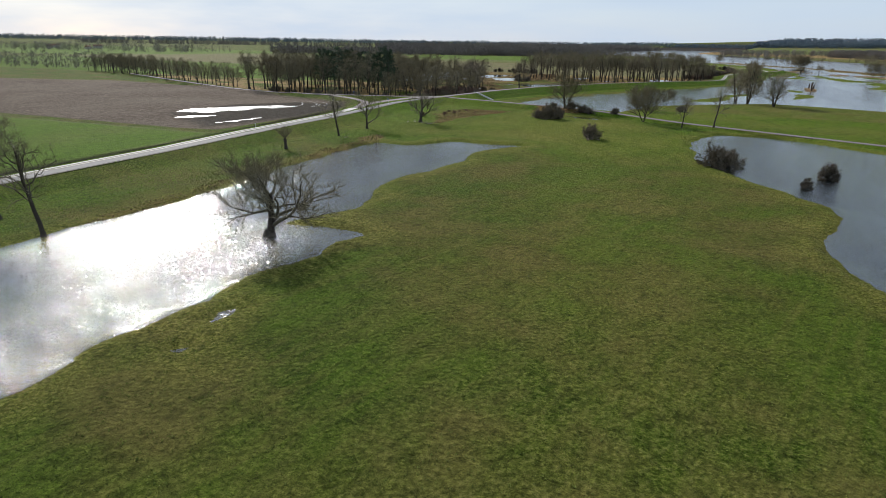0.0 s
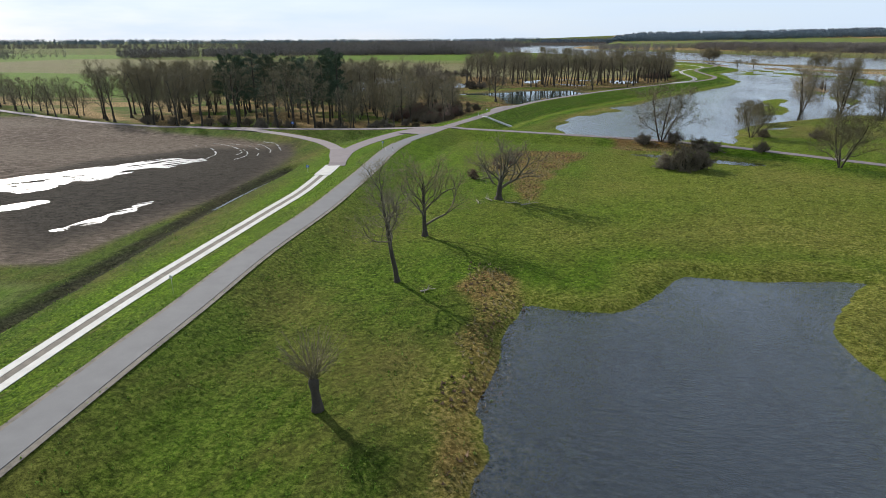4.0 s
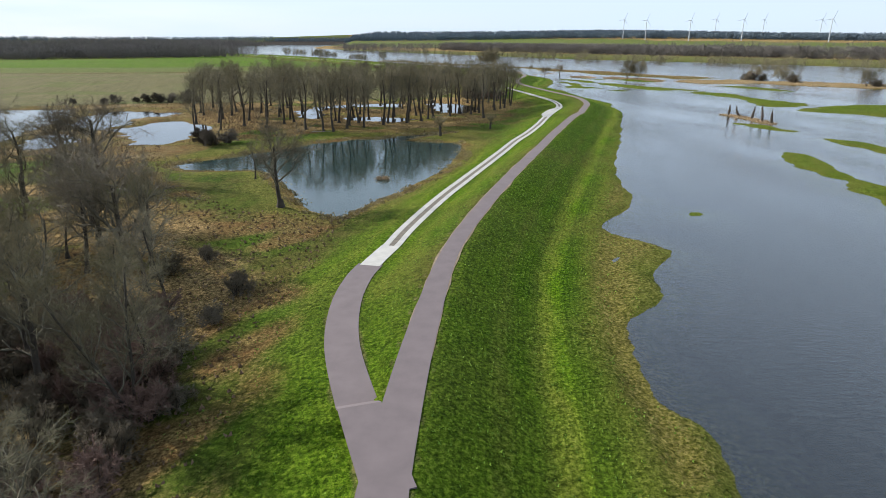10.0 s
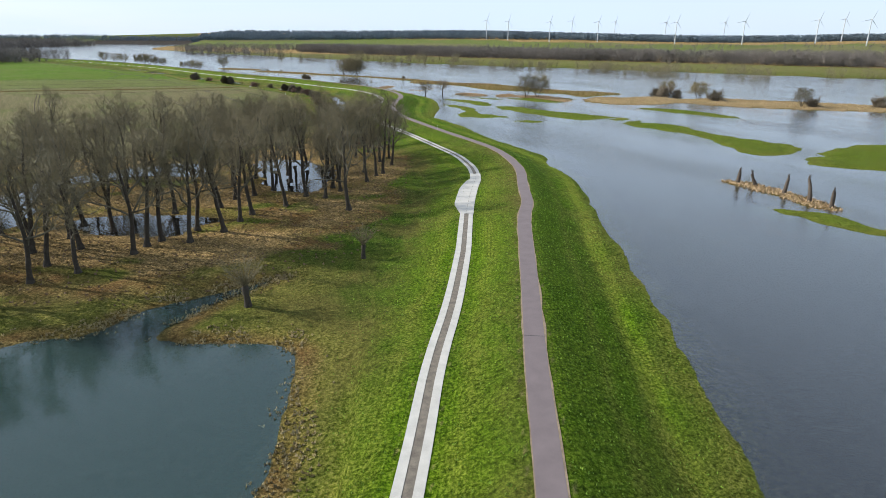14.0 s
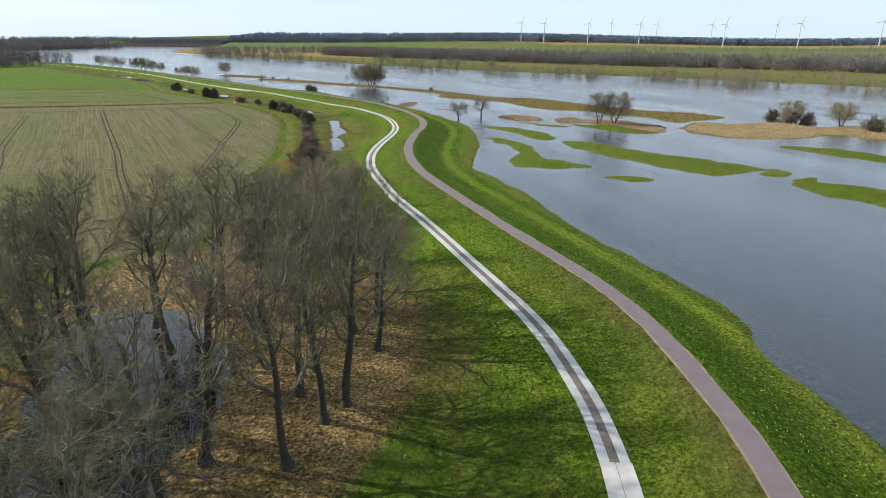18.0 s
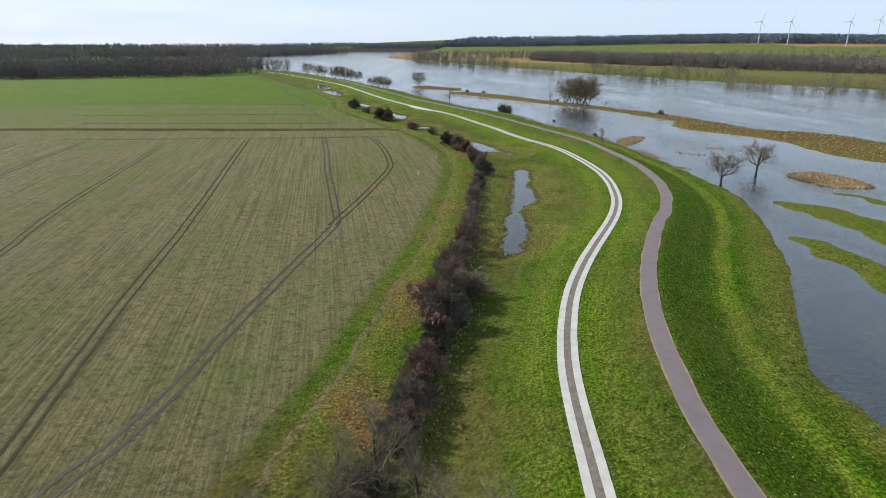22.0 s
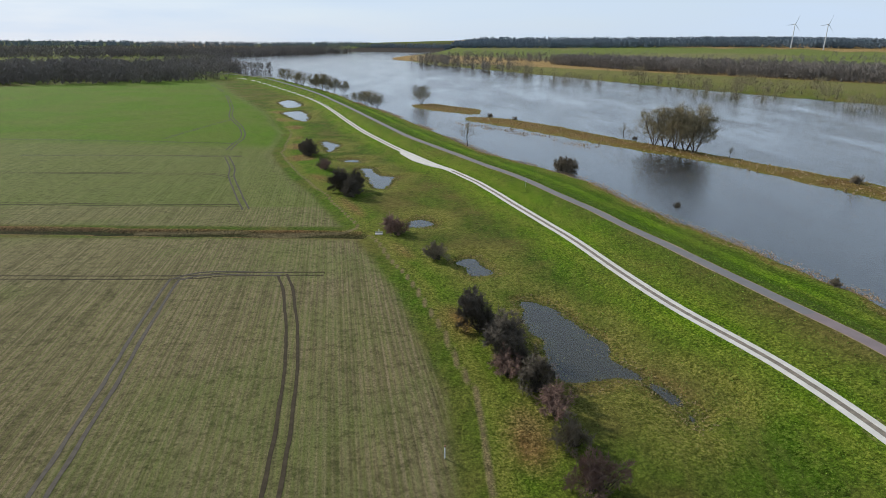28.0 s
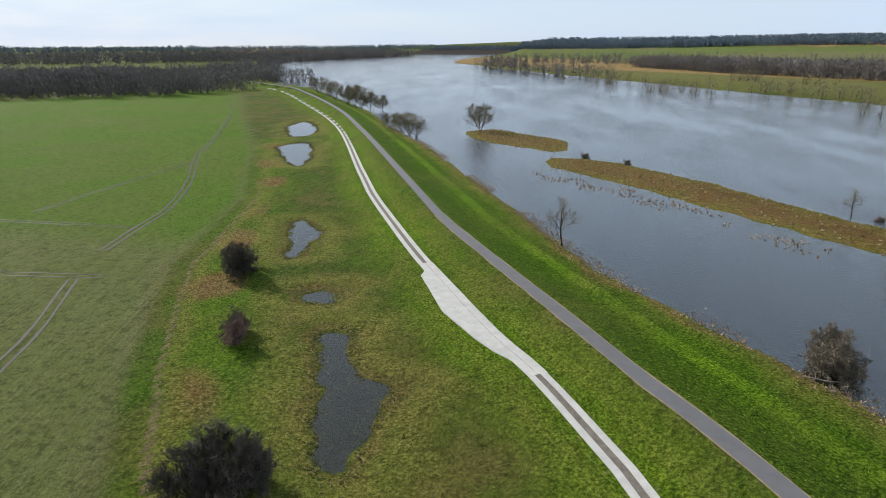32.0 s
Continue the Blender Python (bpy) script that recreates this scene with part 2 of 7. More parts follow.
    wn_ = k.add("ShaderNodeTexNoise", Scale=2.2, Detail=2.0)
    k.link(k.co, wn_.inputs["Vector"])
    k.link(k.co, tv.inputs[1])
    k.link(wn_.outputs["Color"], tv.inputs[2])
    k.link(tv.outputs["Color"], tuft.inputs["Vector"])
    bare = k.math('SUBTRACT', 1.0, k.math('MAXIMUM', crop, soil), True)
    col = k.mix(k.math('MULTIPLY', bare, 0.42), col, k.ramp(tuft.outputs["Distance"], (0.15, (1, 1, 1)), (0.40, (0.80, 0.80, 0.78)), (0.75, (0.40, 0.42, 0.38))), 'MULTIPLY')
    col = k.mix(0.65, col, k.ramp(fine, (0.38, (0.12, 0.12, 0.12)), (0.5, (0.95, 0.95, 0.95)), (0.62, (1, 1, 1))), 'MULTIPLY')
    # mowing rows along the dike
    dist = k.add("ShaderNodeAttribute")
    dist.attribute_name = "crest_dist"
    ph = k.math('ADD', k.math('MULTIPLY', dist.outputs["Fac"], 10.5), k.math('MULTIPLY', mid, 9.0))
    rowm = k.math('MULTIPLY', k.math('SINE', ph), k.math('MULTIPLY', lush, bare))
    col = k.mix(k.ramp(k.math('ADD', k.math('MULTIPLY', rowm, 0.5), k.math('MULTIPLY', clump, 0.6)), (0.42, (0, 0, 0)), (0.80, (0.55, 0.55, 0.55))), col, k.mix(1.0, col, (0.52, 0.56, 0.5), 'MULTIPLY'))
    # the river slope: long dark grass above and below one pale mown band
    dw = k.math('DIVIDE', k.math('ADD', dist.outputs["Fac"], k.math('MULTIPLY', mid, 1.6)), 30.0)
    tone = k.ramp(dw, (0.02, (1.12, 1.10, 1.0)), (0.12, (0.69, 0.75, 0.68)), (0.43, (0.73, 0.79, 0.70)), (0.455, (1.22, 1.24, 1.0)), (0.53, (1.22, 1.24, 1.0)), (0.55, (0.66, 0.74, 0.66)), (0.62, (0.72, 0.78, 0.68)), (0.66, (1.0, 0.98, 0.9)))
    col = k.mix(k.math('MULTIPLY', lush, bare), col, tone, 'MULTIPLY')
    col = k.mix(bare, col, (1.25, 1.24, 1.10), 'MULTIPLY')
    col = k.mix(k.math('SUBTRACT', k.math('SUBTRACT', crop, soil, True), k.math('MULTIPLY', green, 0.8), True), col, (1.18, 1.06, 1.08), 'MULTIPLY')
    col = k.mix(k.math('MULTIPLY', litter, bare), col, (1.32, 1.27, 1.18), 'MULTIPLY')
    h = k.math('ADD', k.math('MULTIPLY', small, 0.6), k.math('MULTIPLY', fine, 0.35))
    h = k.math('SUBTRACT', h, k.math('MULTIPLY', k.math('MULTIPLY', tuft.outputs["Distance"], bare), 0.5))
    k.bump(h, 1.0, 0.6)
    return k.out(col, 0.95, spec=0.04)


def water_material(name, tint, rough=0.03, wave=0.25, size=0.5, murk=0.6, turbid=(0.085, 0.085, 0.068), breeze=0.0, broken=False, ior=1.42):
    """Clear water over its bed: a tinted see-through body under a rippled mirror."""
    k = Nodes(name)
    n1 = k.noise(size, 3, 0.6, None, (radians(35), 1.0, 2.2))
    n2 = k.noise(size * 4.5, 3, 0.6, None, (radians(20), 1.0, 1.8))
    lull = k.ramp(k.noise(0.035, 5, 0.62, None, (radians(22), 1.0, 0.22)), (0.40, (0.42, 0.42, 0.42)), (0.60, (1.1, 1.1, 1.1)))
    h = k.math('MULTIPLY', k.math('ADD', k.math('MULTIPLY', n1, 0.7), k.math('MULTIPLY', n2, 0.3)), lull)
    b = k.add("ShaderNodeBump", Strength=wave, Distance=0.26)
    if breeze:
        xyz = k.add("ShaderNodeSeparateXYZ")
        k.link(k.co, xyz.inputs["Vector"])
        mr = k.add("ShaderNodeMapRange")
        for slot, v in zip(("From Min", "From Max", "To Min", "To Max"), (-60.0, 40.0, breeze, wave)):
            mr.inputs[slot].default_value = v
        k.link(xyz.outputs["Y"], mr.inputs["Value"])
        k.link(mr.outputs["Result"], b.inputs["Strength"])
    k.link(h, b.inputs["Height"])
    clear = k.add("ShaderNodeBsdfTransparent")
    clear.inputs["Color"].default_value = (*tint, 1)
    silt = k.add("ShaderNodeBsdfDiffuse")
    silt.inputs["Color"].default_value = (*turbid, 1)
    body = k.add("ShaderNodeMixShader")
    body.inputs[0].default_value = murk
    k.link(clear.outputs["BSDF"], body.inputs[1])
    k.link(silt.outputs["BSDF"], body.inputs[2])
    top = k.add("ShaderNodeBsdfGlossy", Roughness=rough)
    top.inputs["Color"].default_value = (1, 1, 1, 1)
    k.link(b.outputs["Normal"], top.inputs["Normal"])
    fr = k.add("ShaderNodeFresnel", IOR=ior)
    k.link(b.outputs["Normal"], fr.inputs["Normal"])
    m = k.add("ShaderNodeMixShader")
    k.link(fr.outputs["Fac"], m.inputs[0])
    k.link(body.outputs["Shader"], m.inputs[1])
    k.link(top.outputs["BSDF"], m.inputs[2])
    if broken:      # soil ridges stand out of the thin water
        gap = k.add("ShaderNodeMixShader")
        k.link(k.ramp(k.math('ADD', k.math('MULTIPLY', k.streak(0.22, radians(-38), 3.4, 0.5, 4.0), 0.6), k.math('MULTIPLY', k.noise(0.12, 4), 0.4)), (0.44, (0, 0, 0)), (0.50, (1, 1, 1))), gap.inputs[0])
        k.link(k.add("ShaderNodeBsdfTransparent").outputs["BSDF"], gap.inputs[1])
        k.link(m.outputs["Shader"], gap.inputs[2])
        m = gap
    k.link(m.outputs["Shader"], k.t.nodes["Material Output"].inputs["Surface"])
    return k.m


M_GROUND = ground_material()
M_RIVER = water_material("river_water", (0.80, 0.79, 0.70), 0.06, 0.42, 0.75, 0.25, (0.026, 0.031, 0.031), 1.0, False, 1.76)
M_POND = water_material("pond_water", (0.76, 0.84, 0.8), 0.02, 0.04, 0.8, 0.5, (0.042, 0.078, 0.072))
M_POOL = water_material("pool_water", (0.8, 0.78, 0.72), 0.02, 0.05, 0.8, 0.3, (0.030, 0.030, 0.028), 0.0, False, 1.58)
M_PUDDLE = water_material("puddle_water", (0.85, 0.82, 0.74), 0.03, 0.05, 1.0, 0.3, (0.075, 0.072, 0.044))
M_WET = water_material("wet_soil_sheen", (0.7, 0.66, 0.6), 0.33, 0.3, 1.5, 0.5, (0.10, 0.085, 0.07), 0.0, True, 1.58)
M_ASPHALT = plain("asphalt_reddish_grey", (0.142, 0.112, 0.112), 0.16, 0.5, 0.85, 0, 0.25, 60)
M_ASPHALT_GREY = plain("asphalt_grey", (0.108, 0.105, 0.106), 0.16, 0.5, 0.85, 0, 0.25, 60)
M_CONCRETE = plain("concrete_pale", (0.43, 0.41, 0.37), 0.2, 0.6, 0.8, 0, 0.2, 25)
M_GRAVEL = plain("gravel_strip", (0.14, 0.118, 0.092), 0.45, 1.2, 0.95, 0, 0.8, 14)
M_BARK = plain("bark_dark", (0.048, 0.038, 0.027), 0.45, 2.0, 0.95, 0, 0.8)
# crown limbs: mossy grey, with sunlight painted in as a paler tone
M_BARK_GREY_SUNLIT = plain("bark_grey_mossy", (0.115, 0.100, 0.066), 0.5, 0.9, 0.95, 0, 0.8)
M_TWIG = plain("twig_brown", (0.170, 0.142, 0.078), 0.35, 0.6, 0.9, 0, 0.0)
M_TWIG_MID = plain("twig_mid", (0.155, 0.124, 0.082), 0.35, 0.6, 0.9, 0, 0.0)
M_TWIG_PALE = plain("twig_pale", (0.220, 0.182, 0.112), 0.3, 0.6, 0.9, 0, 0.0)
M_TWIG_DARK = plain("twig_dark", (0.090, 0.074, 0.054), 0.35, 0.6, 0.9, 0, 0.0)
M_TWIG_RED = plain("twig_reddish", (0.165, 0.098, 0.072), 0.35, 0.6, 0.9, 0, 0.0)
M_TWIG_OLIVE = plain("twig_olive", (0.165, 0.140, 0.055), 0.3, 0.6, 0.9, 0, 0.0)
M_STUMP = plain("weathered_wood", (0.070, 0.054, 0.040), 0.5, 2.5, 0.9, 0, 0.8)
M_DEAD = plain("dead_wood_pale", (0.33, 0.29, 0.23), 0.3, 3.0, 0.85, 0, 0.5)
M_SEDGE = plain("sedge_brown", (0.185, 0.118, 0.066), 0.45, 0.3, 0.9, 0, 0.0)
M_CONCRETE_GREY = plain("concrete_grey", (0.50, 0.49, 0.46), 0.15, 0.8, 0.85, 0, 0.2, 25)
M_REED = plain("reed_straw", (0.40, 0.285, 0.165), 0.35, 0.3, 0.9, 0, 0.0)
M_DRYTUFT = plain("dry_tussocks", (0.30, 0.235, 0.115), 0.45, 0.3, 0.9, 0, 0.0)
M_VERGE = plain("dry_verge", (0.215, 0.160, 0.098), 0.45, 0.8, 0.95, 0, 0.8, 12)
M_TUFT = plain("grass_blades", (0.150, 0.250, 0.020), 0.5, 0.5, 0.9, 0, 0.0)
M_TUFT_DULL = plain("dull_grass_blades", (0.165, 0.195, 0.032), 0.5, 0.5, 0.9, 0, 0.0)
M_NEEDLE = plain("pine_needles", (0.040, 0.066, 0.030), 0.4, 0.5, 0.9, 0, 0.0)
M_FARWOOD = plain("far_wood", (0.150, 0.132, 0.116), 0.35, 0.02, 0.95, 0, 0.0)
# pale blue tint: distance haze painted into the pines' base colour
M_FARPINE_HAZED = plain("far_pine", (0.110, 0.145, 0.172), 0.35, 0.02, 0.95, 0, 0.0)
M_METAL = plain("galvanised_steel", (0.62, 0.64, 0.66), 0.15, 6.0, 0.35, 0.9, 0.1)
M_WHITE = plain("white_paint", (0.78, 0.78, 0.76), 0.06, 4.0, 0.5, 0, 0.05)
M_TURBINE = plain("pale_grey_tower", (0.50, 0.52, 0.54), 0.06, 0.1, 0.6, 0, 0.0)
M_BLACK = plain("black_paint", (0.03, 0.03, 0.03), 0.2, 4.0, 0.6, 0, 0.05)
M_BLUE = plain("blue_sign", (0.04, 0.12, 0.42), 0.1, 4.0, 0.4, 0, 0.05)
M_RUT = plain("wet_rut_mud", (0.042, 0.035, 0.024), 0.5, 1.2, 0.7, 0, 0.8, None, 0.1)
M_RUTDRY = plain("rut_mud", (0.046, 0.037, 0.024), 0.4, 1.2, 0.95, 0, 0.8, None, 0.05)
M_WALLH = plain("house_plaster", (0.55, 0.5, 0.44), 0.1, 0.3, 0.85)
M_ROOF = plain("roof_tiles_red", (0.22, 0.09, 0.06), 0.2, 0.6, 0.85)
M_GLASS = plain("dark_glass", (0.03, 0.035, 0.04), 0.1, 3.0, 0.1)


# ---- the plan ----
def spline(pts, step=2.0):
    """Catmull-Rom through the points, resampled at about even steps."""
    p = np.array(pts, float)
    q = np.vstack([2 * p[0] - p[1], p, 2 * p[-1] - p[-2]])
    out = []
    for i in range(1, len(q) - 2):
        n = max(2, int(np.hypot(*(q[i + 1] - q[i])[:2]) / step))
        u = np.linspace(0, 1, n, endpoint=False)[:, None]
        out.append(0.5 * (2 * q[i] + (q[i + 1] - q[i - 1]) * u + (2 * q[i - 1] - 5 * q[i] + 4 * q[i + 1] - q[i + 2]) * u * u
                          + (3 * q[i] - q[i - 1] - 3 * q[i + 1] + q[i + 2]) * u ** 3))
    return np.vstack(out + [p[-1:]])


def closed(pts, wob=0.0, step=4.0, seed=0):
    """A smooth closed outline through the points, with a small natural wobble."""
    p = np.array(pts, float)
    q = np.vstack([p[-2:], p, p[:2]])
    s = spline(q, step)
    d = np.hypot(*(s - p[0]).T)
    half = len(s) // 2
    i0 = int(np.argmin(d[:half]))
    i1 = half + int(np.argmin(d[half:]))
    s = s[i0:i1]
    if wob:
        s = s + np.array([[noise.noise((x * 0.13, y * 0.13, seed)), noise.noise((x * 0.13, y * 0.13, seed + 9.0))] for x, y in s]) * wob
        s = s + np.array([[noise.noise((x * 0.45, y * 0.45, seed)), noise.noise((x * 0.45, y * 0.45, seed + 9.0))] for x, y in s]) * min(wob, 1.2) * 0.8
    return s


def seg_near(px, py, line, loop=False):
    """Distance, signed side (+ to the right) and the nearest point's fraction index, for many points."""
    a = np.asarray(line, float)
    b = np.roll(a, -1, 0) if loop else a[1:]
    a = a if loop else a[:-1]
    ab = b - a
    l2 = (ab ** 2).sum(1) + 1e-12
    if px.size * len(a) < 3000000:
        rx, ry = px[:, None] - a[:, 0], py[:, None] - a[:, 1]
        u = np.clip((rx * ab[:, 0] + ry * ab[:, 1]) / l2, 0, 1)
        d2 = (rx - u * ab[:, 0]) ** 2 + (ry - u * ab[:, 1]) ** 2
        i = d2.argmin(1)
        j = np.arange(len(px))
        return np.sqrt(d2[j, i]), np.sign(-(ab[i, 0] * ry[j, i] - ab[i, 1] * rx[j, i])), i + u[j, i]
    best = np.full(px.shape, 1e18)
    side = np.zeros(px.shape)
    idx = np.zeros(px.shape)
    for i in range(len(a)):
        rx, ry = px - a[i, 0], py - a[i, 1]
        u = np.clip((rx * ab[i, 0] + ry * ab[i, 1]) / l2[i], 0, 1)
        dx, dy = rx - u * ab[i, 0], ry - u * ab[i, 1]
        d2 = dx * dx + dy * dy
        m = d2 < best
        best = np.where(m, d2, best)
        side = np.where(m, -(ab[i, 0] * ry - ab[i, 1] * rx), side)
        idx = np.where(m, i + u, idx)
    return np.sqrt(best), np.sign(side), idx


def inside(px, py, poly):
    r = np.zeros(px.shape, bool)
    x0, y0 = poly[-1]
    for x1, y1 in poly:
        if y0 != y1:
            c = ((y1 > py) != (y0 > py)) & (px < (x0 - x1) * (py - y1) / (y0 - y1) + x1)
            r ^= c
        x0, y0 = x1, y1
    return r


# the cycle path on the crest, the concrete track on the landward berm
CREST = spline([(12, -320), (10, -200), (8.3, -117), (7.7, -103), (6.4, -82), (5.8, -70), (4.6, -52), (4.4, -30), (3.3, -13), (2, 4), (-0.2, 28), (-0.2, 40), (1.1, 50),
                (3.2, 60), (6.2, 75), (9.6, 87), (13.6, 101.5), (15.8, 110), (18.3, 119), (24.3, 137.7), (33.7, 163.2), (49.8, 194.2), (58.7, 210.8), (65.8, 223.4),
                (76, 241), (95.2, 275), (115, 310), (124.9, 325.3), (132.6, 340.5), (142.1, 358), (148.4, 374), (151.9, 386), (153.8, 400), (154.3, 420), (154.6, 442),
                (155.1, 463), (156.2, 487), (158, 498), (161.2, 512.5), (167, 530), (174, 547), (182.4, 565), (188.6, 577), (196, 600), (201, 634), (200.4, 664),
                (198.4, 687.6), (194.4, 704), (186.7, 732), (180.8, 751)], 2.5)
CREST = np.vstack([CREST, spline([(180.8, 751), (173.5, 779), (165.6, 808), (155.6, 832), (145.5, 855), (137.6, 872.5), (124.9, 902), (110.5, 946), (74, 1058), (33, 1172), (-36, 1325),
                                  (-78, 1395), (-200, 1530), (-420, 1720), (-700, 1900)], 4)[1:]])
TRACK_S = spline([(1, -320), (0.5, -200), (-1.4, -110), (-2.5, -93.5), (-4.6, -67), (-5.8, -31), (-6.2, -14), (-8.0, 1.5), (-8.4, 6)], 2.5)
TRACK_N = spline([(21.9, 166.3), (23.6, 170), (28.2, 180.6), (33.7, 191.5), (41.0, 205.5), (48.7, 219), (57.0, 233), (69.4, 254), (78.6, 270), (89.9, 288.6), (114.0, 332), (122.4, 346.4), (130.8, 360.6), (136.9, 379),
                  (140.5, 397), (142.1, 420), (143.3, 445), (143.8, 475), (146, 501.5), (150, 518), (155.9, 534), (164.5, 553), (175.8, 577), (183.3, 599), (189, 631),
                  (187.9, 664), (184.6, 686.5), (177.6, 708), (173.2, 726), (167.7, 752.6), (158.3, 784.3), (151.2, 809.6)], 2.5)
TRACK_N = np.vstack([TRACK_N, spline([(151.2, 809.6), (143.7, 829), (137.4, 841), (127.5, 864), (121.8, 877.6), (113.6, 899.5), (102, 932), (91.6, 966), (51, 1098), (-5, 1228),
                                      (-66, 1356), (-110, 1416)], 4)[1:]])


def nudge(line, shifts):
    """Moves a line sideways (+ to the right) by metres given at values of y."""
    t = np.gradient(line, axis=0)
    t /= np.hypot(*t.T)[:, None]
    ys, by = zip(*shifts)
    return line + np.stack([t[:, 1], -t[:, 0]], 1) * np.interp(line[:, 1], ys, by)[:, None]


CREST = nudge(CREST, [(100, 0), (115, -0.4), (137, -0.7), (190, -0.7), (205, -0.3), (222, 0.1), (258, 0.0), (293, 0.7), (320, 1.1), (340, 1.7), (360, 1.9), (382, 1.4), (430, 0.8), (460, 1.2), (490, 1.3),
                      (530, 0.6), (556, 0.6), (573, 1.0), (606, 1.9), (625, 1.5), (660, 0.5), (720, 0.5), (764, 1.4), (787, -0.1), (824, -1.8), (860, -1.2), (910, 0)])
TRACK_N = nudge(TRACK_N, [(166, 0), (194, 0), (215, 0.4), (240, 0.3), (265, 0.1), (305, 0.7), (330, 0.2), (360, 0.2), (372, 0.7), (388, 0.4), (404, -0.4), (440, -0.7), (465, -0.8), (484, 0.1),
                          (508, 0.7), (530, 0.2), (545, 0.2), (560, 0.6), (580, 0.9), (612, 0.6), (636, -0.3), (670, 0), (760, -0.3), (793, 0.5), (830, 0)])
LEG_W = spline([(-8.3, 11.5), (-10.5, 20), (-12, 30), (-11, 43), (-8, 56), (-4, 66), (2, 73)], 1.5)      # from the slab to the crossing
LOOP_W = spline([(-9.6, 16), (-13, 24), (-16, 32), (-22, 41), (-31, 50), (-47, 61), (-64, 68), (-90, 74)], 1.5)
CROSS = spline([(-330, 165), (-210, 112), (-140, 84), (-90, 74), (-50, 69.5), (-22, 69), (-9, 71), (6, 74), (22, 73), (46, 71), (67, 69),
                (85, 64), (104, 53), (126, 39), (158, 24), (200, 5), (280, -30)], 3)
LEG_N = spline([(17.3, 115), (16.0, 127), (15.4, 139), (16.5, 150), (18.7, 159), (20.9, 164.6)], 1.5)
BERM = np.vstack([TRACK_S, LEG_W, [(8, 88), (12, 100)], LEG_N, TRACK_N])


def crest_z(y):
    return np.interp(y, [-320, -100, 60, 110, 220, 290, 330, 500, 580, 680, 760, 1900], [2.7, 2.8, 3.1, 3.8, 4.5, 4.0, 3.3, 3.3, 3.7, 3.6, 3.1, 3.1])


def berm_z(y):
    return np.interp(y, [-320, -100, 0, 40, 70, 115, 150, 175, 280, 390, 540, 640, 760, 1900], [1.3, 1.4, 1.7, 2.5, 3.0, 3.6, 2.2, 1.0, 1.5, 1.9, 2.0, 1.7, 0.7, 0.6])


LAND, MEADOW = -0.9, 0.55
SHALLOW = [(86.9, 210.8), (77.4, 195.6), (67.4, 185.7), (64.6, 180.4), (65.4, 175), (70.2, 167), (66.7, 165), (61.7, 162), (58.9, 159), (58.4, 154), (52, 145), (47, 128), (43, 115), (38, 113), (41, 128), (47, 147), (51, 156), (56.5, 166), (66, 183), (74, 196.5), (83.6, 212)]

FLOOD = spline([(96, 74), (88, 79), (58, 79), (47, 85), (43, 94), (41, 107), (45, 119), (44, 128), (45, 139), (58, 149), (61, 158), (70, 165), (64, 179),
                (79, 195), (90, 224), (117, 273), (135, 307), (158, 349), (166, 377), (172, 385), (174, 410), (175, 437), (179, 460), (181, 490), (181, 504),
                (200, 541), (211, 566), (221, 600), (222, 631), (219, 682), (215, 718)], 3)
FLOOD = np.vstack([FLOOD, spline([(215, 718), (206, 750), (197, 776), (190, 812), (176, 842), (160, 870), (145, 918), (126, 975), (108, 1030), (78, 1106), (50, 1188),
                                  (-3, 1305), (-55, 1418), (-130, 1520), (-241, 1800), (-330, 2150), (-480, 2600), (-420, 3300), (-150, 4900)], 7)[1:],
                   spline([(420, 4900), (60, 2750), (125, 2120), (215, 1830), (300, 1610), (400, 1345), (500, 1130), (590, 1010), (690, 860), (780, 700),
                           (900, 540), (1200, 300), (1700, -100), (1900, -500)], 20),
                   spline([(1400, -520), (800, -100), (480, 60), (330, 100), (250, 135), (190, 160), (165, 163), (140, 146), (120, 130), (108, 114), (101, 98), (99, 84)], 4)])
POND = closed([(41, -171), (42, -150), (43, -122), (40, -101), (40, -83), (40, -66), (41, -55), (46, -56), (52, -56), (58, -50), (62, -42), (70, -43), (77, -41), (85, -40.5),
               (79, -50), (75, -62), (77, -70), (75, -87), (72, -97), (73, -112), (77, -124), (75, -134), (71, -142), (80, -140), (88, -141), (85, -147), (87, -153),
               (83, -164), (84, -176), (82, -186), (84, -196), (78, -215), (60, -235), (42, -215)], 0.6, 3, 1)
INLET = closed([(166, -140), (158, -121), (157, -111), (162, -98), (162, -87), (156, -75), (139, -50), (133, -26), (133, -2), (142, 18), (164, 16), (190, -4),
                (270, -50), (380, -150), (300, -230), (200, -190)], 1.0, 4, 2)
SIDE_POOLS = [closed(q, 0.8, 2, 3 + i) for i, q in enumerate([
    [(62, 52), (70, 53), (80, 49), (90, 47), (96, 43), (88, 41), (76, 46), (66, 49)],
    [(87, -175), (89, -173), (90, -176), (88.5, -179.5)], [(90, -184.5), (91.3, -182.5), (91, -184)],
    [(92, 87), (98, 97), (104, 104), (100, 93)], [(112, 112), (122, 120), (128, 122), (118, 112)]])]
